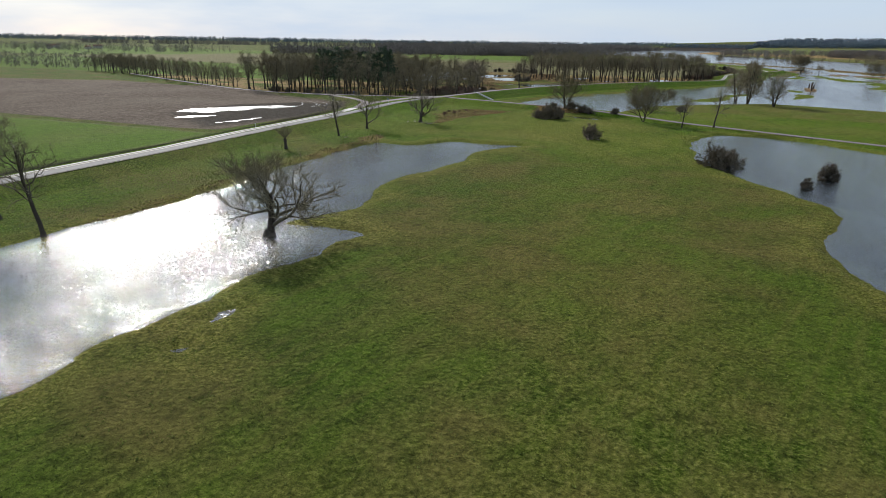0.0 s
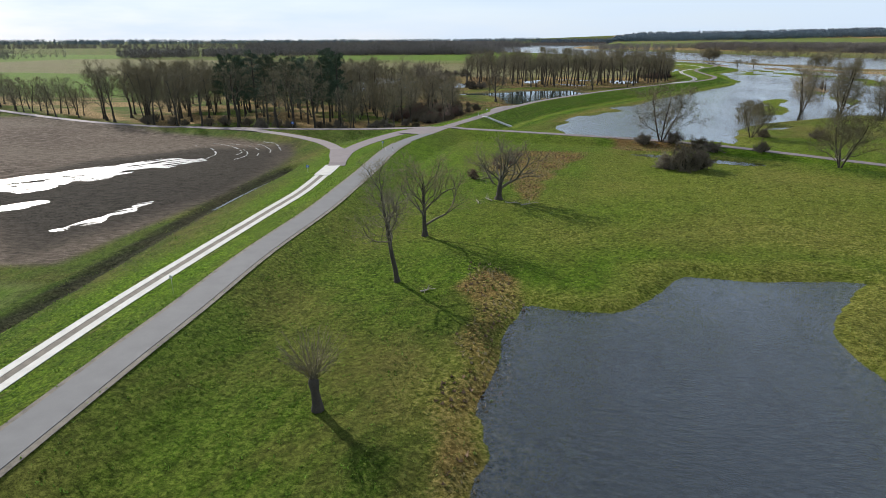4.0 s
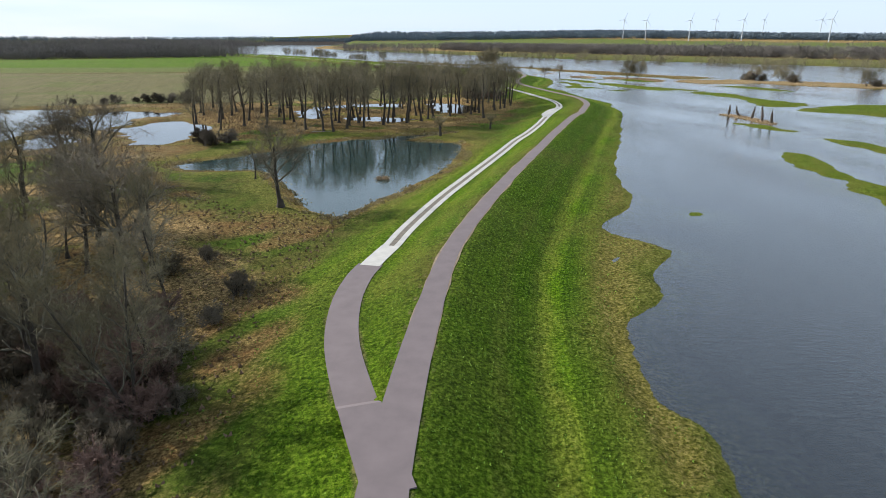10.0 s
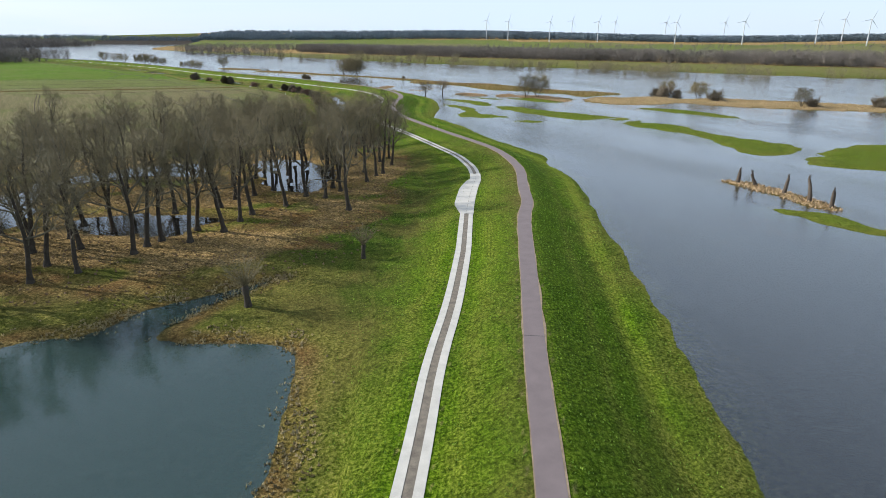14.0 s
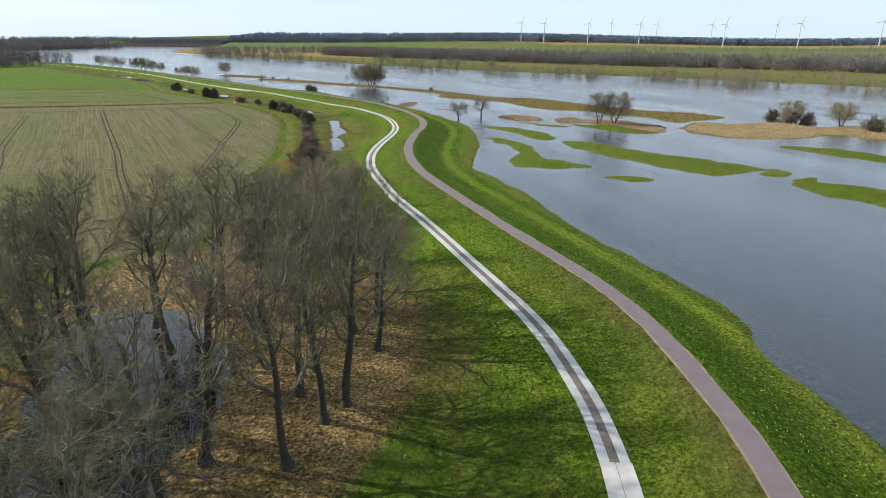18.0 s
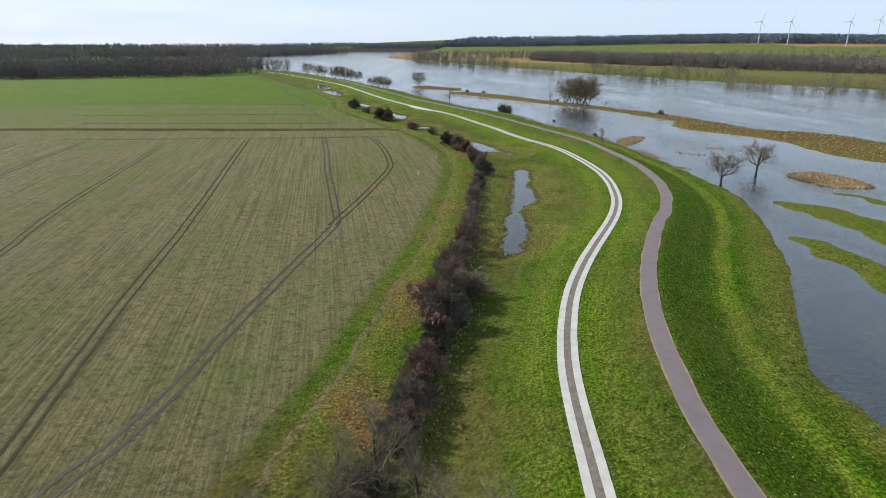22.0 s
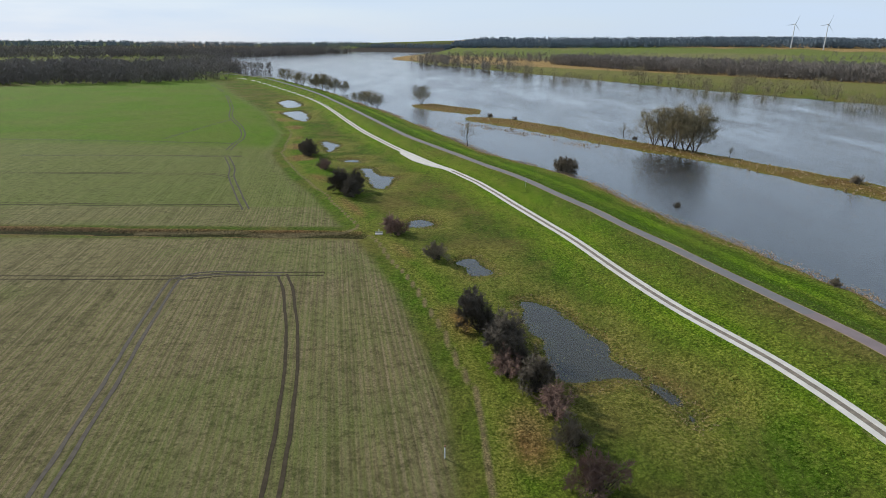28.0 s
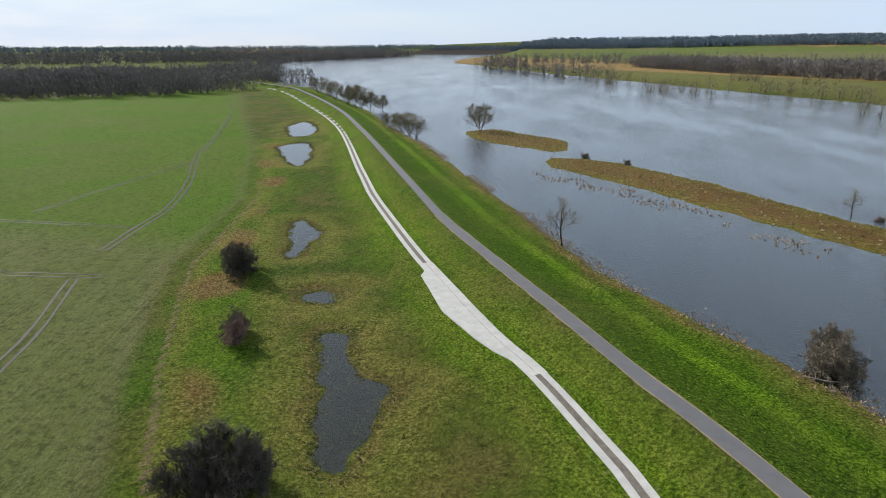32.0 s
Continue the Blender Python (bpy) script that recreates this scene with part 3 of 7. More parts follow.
ISLETS = [closed(q, 3.2, 2, 20 + i) for i, q in enumerate([
    [(214, 562), (222, 546), (214, 516), (218, 493), (204, 494), (195, 501), (198, 511), (210, 526)],
    [(229, 595), (243, 583), (243, 553), (234, 548), (232, 565)],
    [(235, 534), (247, 542), (256, 515), (268, 487), (272, 471), (250, 467), (242, 482), (238, 506)],
    [(265, 465), (275, 469), (276, 464), (265, 458)], [(265, 453), (276, 458), (274, 452), (265, 448)],
    [(262, 452), (281, 438), (275, 405), (279, 370), (262, 359), (246, 362), (262, 405), (257, 436)],
    [(249, 343), (302, 362), (324, 350), (304, 321), (273, 304), (262, 325)],
    [(317, 504), (338, 492), (341, 451), (331, 445), (323, 466)],
    [(186, 306), (194, 298), (192, 279), (185, 286)],
    [(155, 241), (159, 231), (148, 212), (145, 192), (143, 177), (127, 158), (124, 166), (140, 206), (143, 225)],
    [(189, 263), (197, 251), (191, 229), (181, 215), (185, 241)],
    [(274, 591), (289, 584), (311, 580), (317, 572), (299, 551), (287, 551), (280, 561)], [(254, 606), (261, 596), (269, 580), (259, 586)],
    [(85, 183), (87, 184), (87.5, 186), (85.5, 185.5)],
    [(214, 476), (220, 478), (226, 470), (219, 468)]])]
REEDS = [closed(q, 1.5, 4, 50 + i) for i, q in enumerate([
    [(284, 604), (308, 596), (311, 565), (296, 553), (291, 580)],
    [(322, 565), (350, 580), (356, 566), (373, 568), (392, 562), (393, 544), (420, 540), (445, 518), (520, 430), (610, 345), (590, 318), (490, 400), (400, 470),
     (374, 503), (373, 522), (355, 519), (333, 519), (317, 528), (313, 542), (314, 553)],
    [(163, 1004), (182, 999), (204, 971), (231, 918), (250, 886), (274, 842), (290, 811), (301, 772), (307, 740), (296, 734), (286, 770), (274, 792), (251, 848),
     (229, 879), (205, 917), (182, 955), (161, 984)], [(199, 335), (205, 330), (205.5, 320), (204, 306), (200, 298), (196.5, 303), (199, 316)],
    [(125, 1076), (139, 1092), (157, 1072), (174, 1050), (168, 1018), (154, 1028), (134, 1047)], [(218.2, 705.3), (224.5, 714.4), (234.1, 722.1), (236.5, 716.0), (226.8, 701.5), (217.6, 693.5)],
    [(280, 779), (306, 746), (334, 727), (344, 686), (354, 648), (364, 628), (376, 616), (380, 592), (350, 583), (331, 580), (333, 606), (321, 616), (318, 640), (297, 660),
     (293, 710), (268, 750)], [(253, 630), (268, 636), (271, 612), (257, 611)], [(278, 611), (293, 617), (288, 598), (275, 598)]])]
# landward water, lower than the flood
PONDS = [(closed(q, w, 1.2, 70 + i), z, kind) for i, (q, w, z, kind) in enumerate([
    ([(-24, 262), (-22, 267), (-12, 273), (4, 284), (14, 294), (21, 297), (30, 302), (38, 301), (46, 307), (60, 310), (68, 312), (58, 306), (47, 297), (50, 293), (59, 289),
      (63.6, 284.7), (62, 276), (56, 260), (48.8, 244), (37, 226), (26, 212), (20.5, 204), (17, 202), (12, 209), (9, 222), (6.6, 234), (-0.5, 251), (-17, 255)], 0.8, -1.8, "pond"),
    ([(8, 392), (12, 404), (20, 414), (40, 427), (62, 427), (59, 407), (40, 411), (22, 401), (20, 370), (14, 363), (9, 378)], 3.0, -1.7, "pool"),
    ([(-185, 395), (-159, 421), (-109, 424), (-97, 400), (-93, 376), (-91, 331), (-92, 297), (-90, 262), (-118, 250), (-150, 320)], 4.0, -1.8, "pool"),
    ([(-86, 392), (-80, 411), (-66, 408), (-57, 403), (-46, 399), (-47, 388), (-56, 381), (-63, 379), (-61, 364), (-60, 352), (-72, 345), (-82, 362)], 6.0, -1.8, "pool"),
    ([(-61, 343), (-54, 354), (-48, 364), (-42, 366), (-29, 351), (-26, 330), (-32, 310), (-44, 304), (-52, 322)], 5.0, -1.8, "pool"),
    ([(-80, 335), (-72, 330), (-66, 316), (-72, 300), (-82, 305)], 4.0, -1.8, "pool"),
    ([(29, 366), (39, 367), (54, 361), (62, 352), (48, 347), (32, 356)], 3.0, -1.7, "pool"),
    ([(79, 423), (92, 421), (100, 401), (90, 375), (79, 375), (77, 392)], 3.0, -1.7, "pool"),
    ([(163, 648), (168, 648), (164, 620), (163, 606), (157, 594), (153.5, 568), (147, 556), (146, 562), (151, 586), (157, 614)], 0.8, -1.6, "puddle"),
    ([(151, 716), (157, 716), (160, 706), (163, 695), (169, 682), (167, 679), (163.5, 689), (154, 688), (152, 700)], 0.6, -1.6, "puddle"),
    ([(142, 739), (145, 741), (148, 732), (144, 731)], 0.6, -1.6, "puddle"), ([(129, 770), (133, 774), (136, 767), (132, 766)], 0.6, -1.6, "puddle"),
    ([(21, 1104), (24, 1132), (43, 1084), (35, 1066)], 1, -1.6, "puddle"), ([(39, 1033), (51, 1043), (63, 993), (57, 992)], 1, -1.6, "puddle"),
    ([(85, 908), (88, 909), (94, 898), (94, 886), (92, 880), (89, 891)], 0.7, -1.6, "puddle"),
    ([(109, 843), (114, 843), (118, 831), (123, 826), (122, 817), (121, 810), (118, 810), (115, 819), (112, 833)], 0.7, -1.6, "puddle"),
    ([(100, 861), (107, 860), (108, 856), (103, 856)], 0.6, -1.6, "puddle"),
    ([(-84, -19), (-86, -5), (-77, 9), (-67, 22), (-58, 29), (-53, 22), (-60, 12), (-67, -3), (-72, -17)], 5.0, -1.0, "wet"),
    ([(-41.7, -37.6), (-40.3, -28), (-38.6, -17), (-36.5, -26), (-38.5, -35)], 1.2, -1.0, "wet"),
    ([(-66, -34), (-68, -27), (-60, -20), (-60, -27)], 1.6, -1.0, "wet")])]
FIELD_1 = [(-300, 420), (20, 446), (80, 448), (95, 457), (104, 480), (112, 508), (116, 528), (125, 565), (133, 615), (137, 650), (136, 685), (128, 720), (117, 753), (-420, 766)]
FIELD_2 = [(-420, 778), (112, 764), (98, 800), (86, 825), (76, 851), (69, 872), (61, 932), (29, 1028), (-30, 1165), (-80, 1290), (-140, 1420), (-270, 1240), (-520, 1150)]
FIELD_3 = [(-120, 440), (-300, 300), (-900, 500), (-900, 900), (-300, 800), (-110, 700)]
PLOUGH = [(-420, 60), (-280, 110), (-158, 93), (-92, 68), (-59, 59), (-37, 47), (-31.5, 38), (-28.8, 24), (-27.2, 10), (-26.2, -11), (-27.5, -37), (-28, -53), (-45, -57), (-150, -60), (-420, -80)]
CROP_W = [(-420, -86), (-45, -62), (-24, -60), (-19, -85), (-17, -110), (-17, -320), (-420, -320)]
FAR_CROPS = [[(-900, 180), (-170, 190), (-150, 240), (-420, 420), (-900, 480)], [(-2200, 600), (-900, 520), (-800, 900), (-700, 1100), (-2300, 1400)],
             [(-1900, -150), (-480, 150), (-900, 200), (-2100, 400)]]
DITCH = spline([(-420, 771), (0, 762), (60, 759.5), (119, 757)], 6)
DITCH_W = spline([(-16, -320), (-16, -110), (-17.5, -79), (-19.3, -58), (-22.4, -32), (-23.6, -10), (-23.8, 8), (-24, 17)], 4)
SLOPES = [[(-36, 300), (-22, 240), (-2, 209), (21.1, 200.0), (18.7, 193.0), (14.3, 179.4), (12.5, 162.6), (8, 130), (4, 115), (-20, 120), (-40, 200), (-60, 290)], [(20, 316), (60, 303), (84, 318), (104, 350), (128, 400), (134, 440), (110, 440), (60, 400), (0, 420), (-40, 360), (-30, 300), (0, 300)],
          [(-36, 360), (-8, 320), (-8, 352), (-9, 424), (-40, 440)], [(-160, 440), (-20, 440), (-10, 360), (-14, 300), (-40, 282), (-80, 268), (-140, 285)]]
WOODS = [[(-330, 175), (-170, 110), (-110, 86), (-68, 80), (-29, 84), (-6, 94), (2, 112), (4, 150), (3, 185), (-12, 205), (-30, 235), (-70, 245), (-130, 210), (-330, 260)],
         [(0, 318), (30, 312), (62, 322), (92, 345), (112, 372), (124, 402), (128, 440), (130, 475), (112, 478), (80, 458), (20, 452), (-40, 430), (-35, 360)]]
STRIP = [(125, 470), (128, 520), (138, 565), (147, 610), (152, 645), (150, 680), (138, 735), (122, 762), (105, 820), (88, 870), (76, 920), (60, 990), (34, 1060), (24, 1050),
         (60, 940), (76, 860), (98, 810), (124, 750), (140, 690), (142, 650), (130, 590), (120, 540), (113, 500)]
PATCHES = [closed(q, 2.6, 2, 90 + i) for i, q in enumerate([[(28.7, 45.5), (38, 50), (50.4, 50.9), (47.7, 36), (44, 21), (41.3, 0), (39, -7), (36.2, -1), (30, 13), (26.1, 24.8)], [(58.5, 69.1), (68, 73), (84, 67.8), (78, 57), (66, 54), (59, 60)], [(34, -44), (40, -52), (40, -66), (40, -84), (40, -101), (43, -122), (42, -150), (40.5, -158), (40, -120), (37, -90), (35.5, -64)]])]


def wobble(x, y, s, seed=0.0):
    """Cheap smooth noise over arrays."""
    return (np.sin(x / s + 1.7 * np.sin(y / (1.3 * s) + seed) + seed) + np.sin(y / (0.8 * s) + 1.3 * np.sin(x / (1.7 * s) - seed) + 2 * seed)) * 0.5


def soft_in(px, py, poly, width):
    """1 inside an outline, fading over the width."""
    poly = np.asarray(poly, float)
    x0, y0 = poly.min(0) - width
    x1, y1 = poly.max(0) + width
    r = np.zeros(px.shape)
    m = (px > x0) & (px < x1) & (py > y0) & (py < y1)
    if m.any():
        d, _, _ = seg_near(px[m], py[m], poly, True)
        s = np.where(inside(px[m], py[m], poly), d, -d)
        r[m] = np.clip(0.5 + s / (2 * width), 0, 1)
    return r


def signed_in(px, py, poly, reach):
    """Metres inside (+) or outside (-) an outline, cut off at the reach."""
    poly = np.asarray(poly, float)
    x0, y0 = poly.min(0) - reach
    x1, y1 = poly.max(0) + reach
    r = np.full(px.shape, -reach)
    m = (px > x0) & (px < x1) & (py > y0) & (py < y1)
    if m.any():
        d, _, _ = seg_near(px[m], py[m], poly, True)
        r[m] = np.clip(np.where(inside(px[m], py[m], poly), d, -d), -reach, reach)
    return r


def ground_z(px, py):
    """Height of the ground, and the masks of what grows on it."""
    px, py = np.asarray(px, float), np.asarray(py, float)
    d, side, ci = seg_near(px, py, CREST)
    cy = np.interp(ci, np.arange(len(CREST)), CREST[:, 1])
    near = d < 60
    kd, kside, ki = np.full(px.shape, 60.0), np.ones(px.shape), np.zeros(px.shape)
    if near.any():
        kd[near], kside[near], ki[near] = seg_near(px[near], py[near], BERM)
    ky = np.interp(ki, np.arange(len(BERM)), BERM[:, 1])
    cz, bz = crest_z(cy), berm_z(ky)
    river = side > 0
    meadow = MEADOW + 0.25 * wobble(px, py, 23.0, 1.0) + 0.12 * wobble(px, py, 6.0, 2.0)
    land = LAND + 0.22 * wobble(px, py, 31.0, 3.0) + 0.06 * wobble(px, py, 5.0, 4.0)
    # water side: crest, then an even slope
    zr = np.maximum(meadow, cz - np.maximum(d - 2.2, 0) / 3.0)
    # land side: crest, slope, berm with the track, slope
    a = np.maximum(d - 2.0, 0)
    b = np.maximum(kd - 2.6, 0)
    between = (kside > 0) | (d < 2.0)
    zb = np.where(between, bz + (cz - bz) * b / np.maximum(a + b, 1e-3), bz - b / 4.5)
    zb = np.where(d < 2.0, cz, zb)
    zl = np.where(near, np.maximum(zb, land), land)
    z = np.where(river, zr, zl)
    # the crossing road lies on a low bank
    xd, _, xi = seg_near(px, py, CROSS)
    xx = np.interp(xi, np.arange(len(CROSS)), CROSS[:, 0])
    xz = np.interp(xx, [-330, -100, -60, 0, 30, 70, 130, 280], [0.2, 0.5, 1.6, 3.1, 2.6, 1.7, 1.2, 1.0])
    z = np.maximum(z, xz - np.maximum(xd - 2.6, 0) / 3.0)
    ld, _, li = seg_near(px, py, LOOP_W)
    lz = np.interp(li / (len(LOOP_W) - 1), [0, 1], [2.2, 1.0])
    z = np.where((ld < 12) & ~river, np.maximum(z, lz - np.maximum(ld - 2.4, 0) / 3.0), z)
    # higher ground on the far bank and hills behind it
    far = np.clip((px + 0.62 * py - 1150) / 900, 0, 1)
    hill = np.clip((0.80 * px + 0.6 * py - 2050) / 1500, 0, 1)
    z = z + far * 0.8 + 52 * hill ** 1.5 * (0.8 + 0.2 * wobble(px, py, 420.0, 5.0))
    # water: lower the bed inside the outlines, hold the banks down next to them
    wat = np.full(px.shape, -60.0)
    for poly in [FLOOD, POND, INLET] + SIDE_POOLS:
        wat = np.maximum(wat, signed_in(px, py, poly, 60.0))
    rag = 0.45 * wobble(px, py, 2.7, 6.0) + 0.4 * wobble(px, py, 5.7, 2.0)
    wat = np.where(np.abs(wat) < 8, wat + rag, wat)
    isl = np.full(px.shape, -60.0)
    for poly in ISLETS + REEDS:
        isl = np.maximum(isl, signed_in(px, py, poly, 60.0))
    isl = np.where(np.abs(isl) < 6, isl + rag, isl)
    wat = np.minimum(wat, -isl)
    bank = np.where(isl > -1, 0.06, 0.34)
    z = np.where(wat > 0, -np.minimum(0.09 * wat, 1.6), np.where(wat > -14, np.minimum(z, 0.02 - wat * bank), z))
    z = np.where(isl > 0, np.minimum(0.03 + 0.05 * isl, 0.4) + 0.05 * wobble(px, py, 3.0), z)
    sh = np.clip(2 * soft_in(px, py, SHALLOW, 2.2) - 1.1, 0, 1)
    z = z * (1 - sh) + sh * (0.025 + 0.035 * wobble(px, py, 2.2, 3.0) + 0.035 * wobble(px, py, 6.0, 8.0))
    inl = np.full(px.shape, -30.0)
    for poly, pz, kind in PONDS:
        s = signed_in(px, py, poly, 30.0)
        if kind != "pond":
            s = np.where(np.abs(s) < 8, s + (1.4 if kind == "pool" else 1.6) * (rag + 0.5 * wobble(px, py, 1.3, 4.0)), s)
        shelf = np.minimum(z, pz + 0.02 - s * 0.12)
        z = np.where(s > 0, pz - np.minimum(0.16 * s, 1.2 if kind == "pond" else 0.35), np.where(s > -8, shelf, z))
        inl = np.maximum(inl, s)
    dd, _, _ = seg_near(px, py, DITCH)
    dm = (dd < 6) & (px < 119)
    z = np.where(dm, np.minimum(z, -2.5 + np.maximum(dd - 0.7, 0) * 0.62), z)
    d2, _, _ = seg_near(px, py, DITCH_W)
    z = np.where(d2 < 4, np.minimum(z, -1.9 + np.maximum(d2 - 0.5, 0) * 0.7), z)
    # the land rises to wooded hills at the horizon
    rim = np.clip((np.hypot(px - 100, py - 600) - 2900) / 1500, 0, 1)
    z = z + 26 * rim * rim * (3 - 2 * rim) * (0.88 + 0.12 * wobble(px, py, 380.0, 2.0))
    return z, dict(d=d, kd=kd, xd=xd, ld=ld, wat=wat, isl=isl, inl=inl, dd=dd, d2=d2, river=river, far=far, hill=hill)


def grid_axis(lo, a, b, hi, step, grow):
    out = list(np.arange(a, b, step))
    s = step
    while out[-1] < hi:
        s *= grow
        out.append(out[-1] + s)
    low, s = [out[0]], step
    while low[-1] > lo:
        s *= grow
        low.append(low[-1] - s)
    return np.array(low[:0:-1] + out)


def cover(px, py, z, k):
    """Nine masks of what covers the ground."""
    n = 3.0 * wobble(px, py, 4.0, 7.0)
    plough = soft_in(px, py, PLOUGH, 1.2)
    crop = np.maximum.reduce([soft_in(px, py, f, 1.0) for f in (FIELD_1, FIELD_2, FIELD_3, CROP_W)] + [soft_in(px, py, f, 6.0) for f in FAR_CROPS])
    green = np.maximum.reduce([soft_in(px, py, FIELD_2, 4.0) * np.clip((py - 858 + 22 * wobble(px, py, 60.0)) / 40, np.where(py > 785, 0.42, 0.12), 1), soft_in(px, py, CROP_W, 3.0)]
                              + [soft_in(px, py, f, 6.0) for f in FAR_CROPS])
    dry = np.maximum.reduce([(0.68 if i in (2, 4, 6) else 2.0) * soft_in(px, py, f, 2.0) for i, f in enumerate(REEDS)] + [soft_in(px, py, f, 3.0) * np.clip(0.78 + 0.3 * wobble(px, py, 3.3, 2.0), 0, 1) for f in PATCHES] + [0.75 * soft_in(px, py, STRIP, 4.0) * (0.5 + 0.5 * wobble(px, py, 7.0, 3.0))])
    dry = np.maximum(dry, np.where(k["inl"] > -30, np.clip(1 - np.abs(k["inl"] + 1.5) / 5, 0, 1) * np.where(py > 480, 0.5, 0.75), 0))
    sl = np.maximum.reduce([soft_in(px, py, np.array(f, float), 6.0) for f in SLOPES])
    dry = np.maximum(dry, sl * np.clip(0.60 + 0.45 * wobble(px, py, 7.0, 11.0) + 0.35 * wobble(px, py, 2.6, 4.0), 0, 0.9))
    reedy = soft_in(px, py, [(-185, 440), (-100, 452), (-76, 466), (-30, 456), (-8, 400), (-10, 330), (-26, 272), (-40, 262), (-60, 300), (-90, 250), (-150, 250)], 8.0)
    dry = np.maximum(dry, reedy * np.clip(1.12 + 0.35 * wobble(px, py, 9.0, 3.0) + 0.3 * wobble(px, py, 3.4, 1.0), 0.3, 1.6))
    litter = np.maximum.reduce([soft_in(px, py, np.array(f, float), 7.0) for f in WOODS]) * np.clip(0.55 + 0.55 * wobble(px, py, 9.0, 15.0) + 0.3 * wobble(px, py, 3.1, 5.0), 0.1, 1)
    lush = np.where(k["river"], np.clip((26 - k["d"]) / 8, 0, 1), np.clip((12 - k["kd"]) / 8, 0, 1))
    lush = np.maximum(lush, np.clip((k["isl"] + 2) / 2, 0, 1)) * (0.75 + 0.25 * wobble(px, py, 9.0, 2.0))
    lush = np.maximum(lush, 0.6 * soft_in(px, py, STRIP, 6.0))
    mud = np.clip(np.maximum((k["wat"] - 1.5 + 0.4 * n) / 8.0, (k["inl"] + 0.5) / 3.5), 0, 1)
    mud = np.maximum(mud, 0.8 * soft_in(px, py, [(-79, -24), (-82, 15), (-63, 44), (-37, 47), (-28, 20), (-25, -6), (-35, -40), (-37, -48)], 5.0))
    mud = np.maximum(mud, np.clip(2.4 - k["d2"], 0, 1) * 0.75)
    mud = np.maximum(mud, np.clip((3.2 - k["dd"]) / 2, 0, 1) * 0.7 * (px < 119))
    pale = np.clip(1 - np.abs(k["wat"] + 1 + n) / 7, 0, 1) * 0.7
    pale = np.maximum(pale, np.clip(1 - np.abs(k["d"] - 13.4 - 0.3 * n) / 1.6, 0, 1) * 0.6 * k["river"] * (py > 90) * (py < 700))
    pale = np.maximum(pale, np.maximum(np.clip(1 - np.abs(k["d"] - 8.2 - 0.1 * n) / 1.2, 0, 1) * 0.42, np.clip(1 - np.abs(k["d"] - 12.3 - 0.15 * n) / 1.1, 0, 1) * 0.5) * k["river"] * (py > 90) * (py < 720))
    pale = np.maximum(pale, np.clip(1 - np.abs(k["kd"] - 4.6 - 0.3 * n) / 2.2, 0, 1) * 0.4 * ~k["river"] * (py > 150))
    pale = np.maximum(pale, np.clip((k["d"] - 16.5) / 2, 0, 1) * 0.35 * k["river"] * (py > 90) * (py < 700))
    pale = np.maximum(pale, np.clip(1 - np.abs(k["wat"] + 40) / 28, 0, 1) * 0.3 * k["river"])
    pale = np.maximum(pale, np.clip(1 - np.abs(k["inl"] + 5 + n) / 6, 0, 1) * 0.8)
    pale = np.maximum(pale, np.clip(k["far"] * 3, 0, 1) * (k["hill"] < 0.02) * 0.6)
    fe = np.maximum(signed_in(px, py, FIELD_1, 12.0), signed_in(px, py, FIELD_2, 12.0))
    pale = np.maximum(pale, np.clip(1 - np.abs(fe + 6.2 + 0.3 * n) / 2.2, 0, 1) * 0.75 * (px > 40))
    track = np.clip(1.25 - np.abs(fe + 4.4 + 0.12 * n) / 0.9, 0, 1) * (px > 60) * (py < 960)
    pale = np.maximum(pale, soft_in(px, py, [(40, -36), (52, 30), (58, 60), (110, 38), (132, -10), (120, -60), (90, -36), (62, -30)], 8.0) * (0.55 + 0.3 * wobble(px, py, 8.0, 9.0)))
    shl = soft_in(px, py, SHALLOW, 3.0)
    pale = np.maximum(pale, shl * 0.95)
    mud = mud * (1 - 0.9 * shl)
    lush = lush * (1 - 0.9 * shl)
    dry = np.maximum(dry, 0.66 * shl)
    lush = np.where(k["river"] & (py < 20), lush * np.clip(0.35 + (py + 60) / 120, 0.35, 1), lush)
    lush = np.maximum(lush, np.where(k["river"] & (py < 90), 0.6 * np.clip((py + 75) / 40, 0, 1) * (0.8 + 0.2 * wobble(px, py, 13.0, 4.0)), 0))
    dry = np.maximum(dry, np.clip(1 - np.abs(k["dd"] - 2.6) / 1.8, 0, 1) * (px < 118) * 0.9)
    slope = (k["hill"] > 0.0) & (k["hill"] < 0.80)
    crop = np.maximum(crop, np.where(slope, 1, 0))
    green = np.maximum(green, np.where(slope, np.where(wobble(px, py, 260.0, 8.0) > -0.25, 0.55, 0.15), 0))
    s = 0.80 * px + 0.6 * py
    woodland = np.clip((s - 1400) / 40, 0, 1) * np.clip((1960 - s) / 60, 0, 1) * k["river"]
    woodland = np.maximum(woodland, np.where(k["hill"] >= 0.80, 1, 0))
    litter = np.maximum(litter, 0.8 * woodland)
    crop = np.maximum(crop, 0.5 * np.clip(k["far"] * 3, 0, 1) * (k["hill"] < 0.02))
    crop = crop * (1 - np.clip(woodland * 1.1, 0, 1))
    pale = pale * (1 - np.clip(woodland, 0, 1)) * np.clip(1.5 - dry, 0, 1)
    edge = np.maximum.reduce([np.clip(1 - np.abs(k["d"] - 1.9) / 0.9, 0, 1), np.clip(1 - np.abs(k["kd"] - 1.9) / 0.8, 0, 1), np.clip(1 - np.abs(k["xd"] - 2.2) / 0.9, 0, 1)])
    edge = np.maximum(0.62 * edge, 0.85 * track)
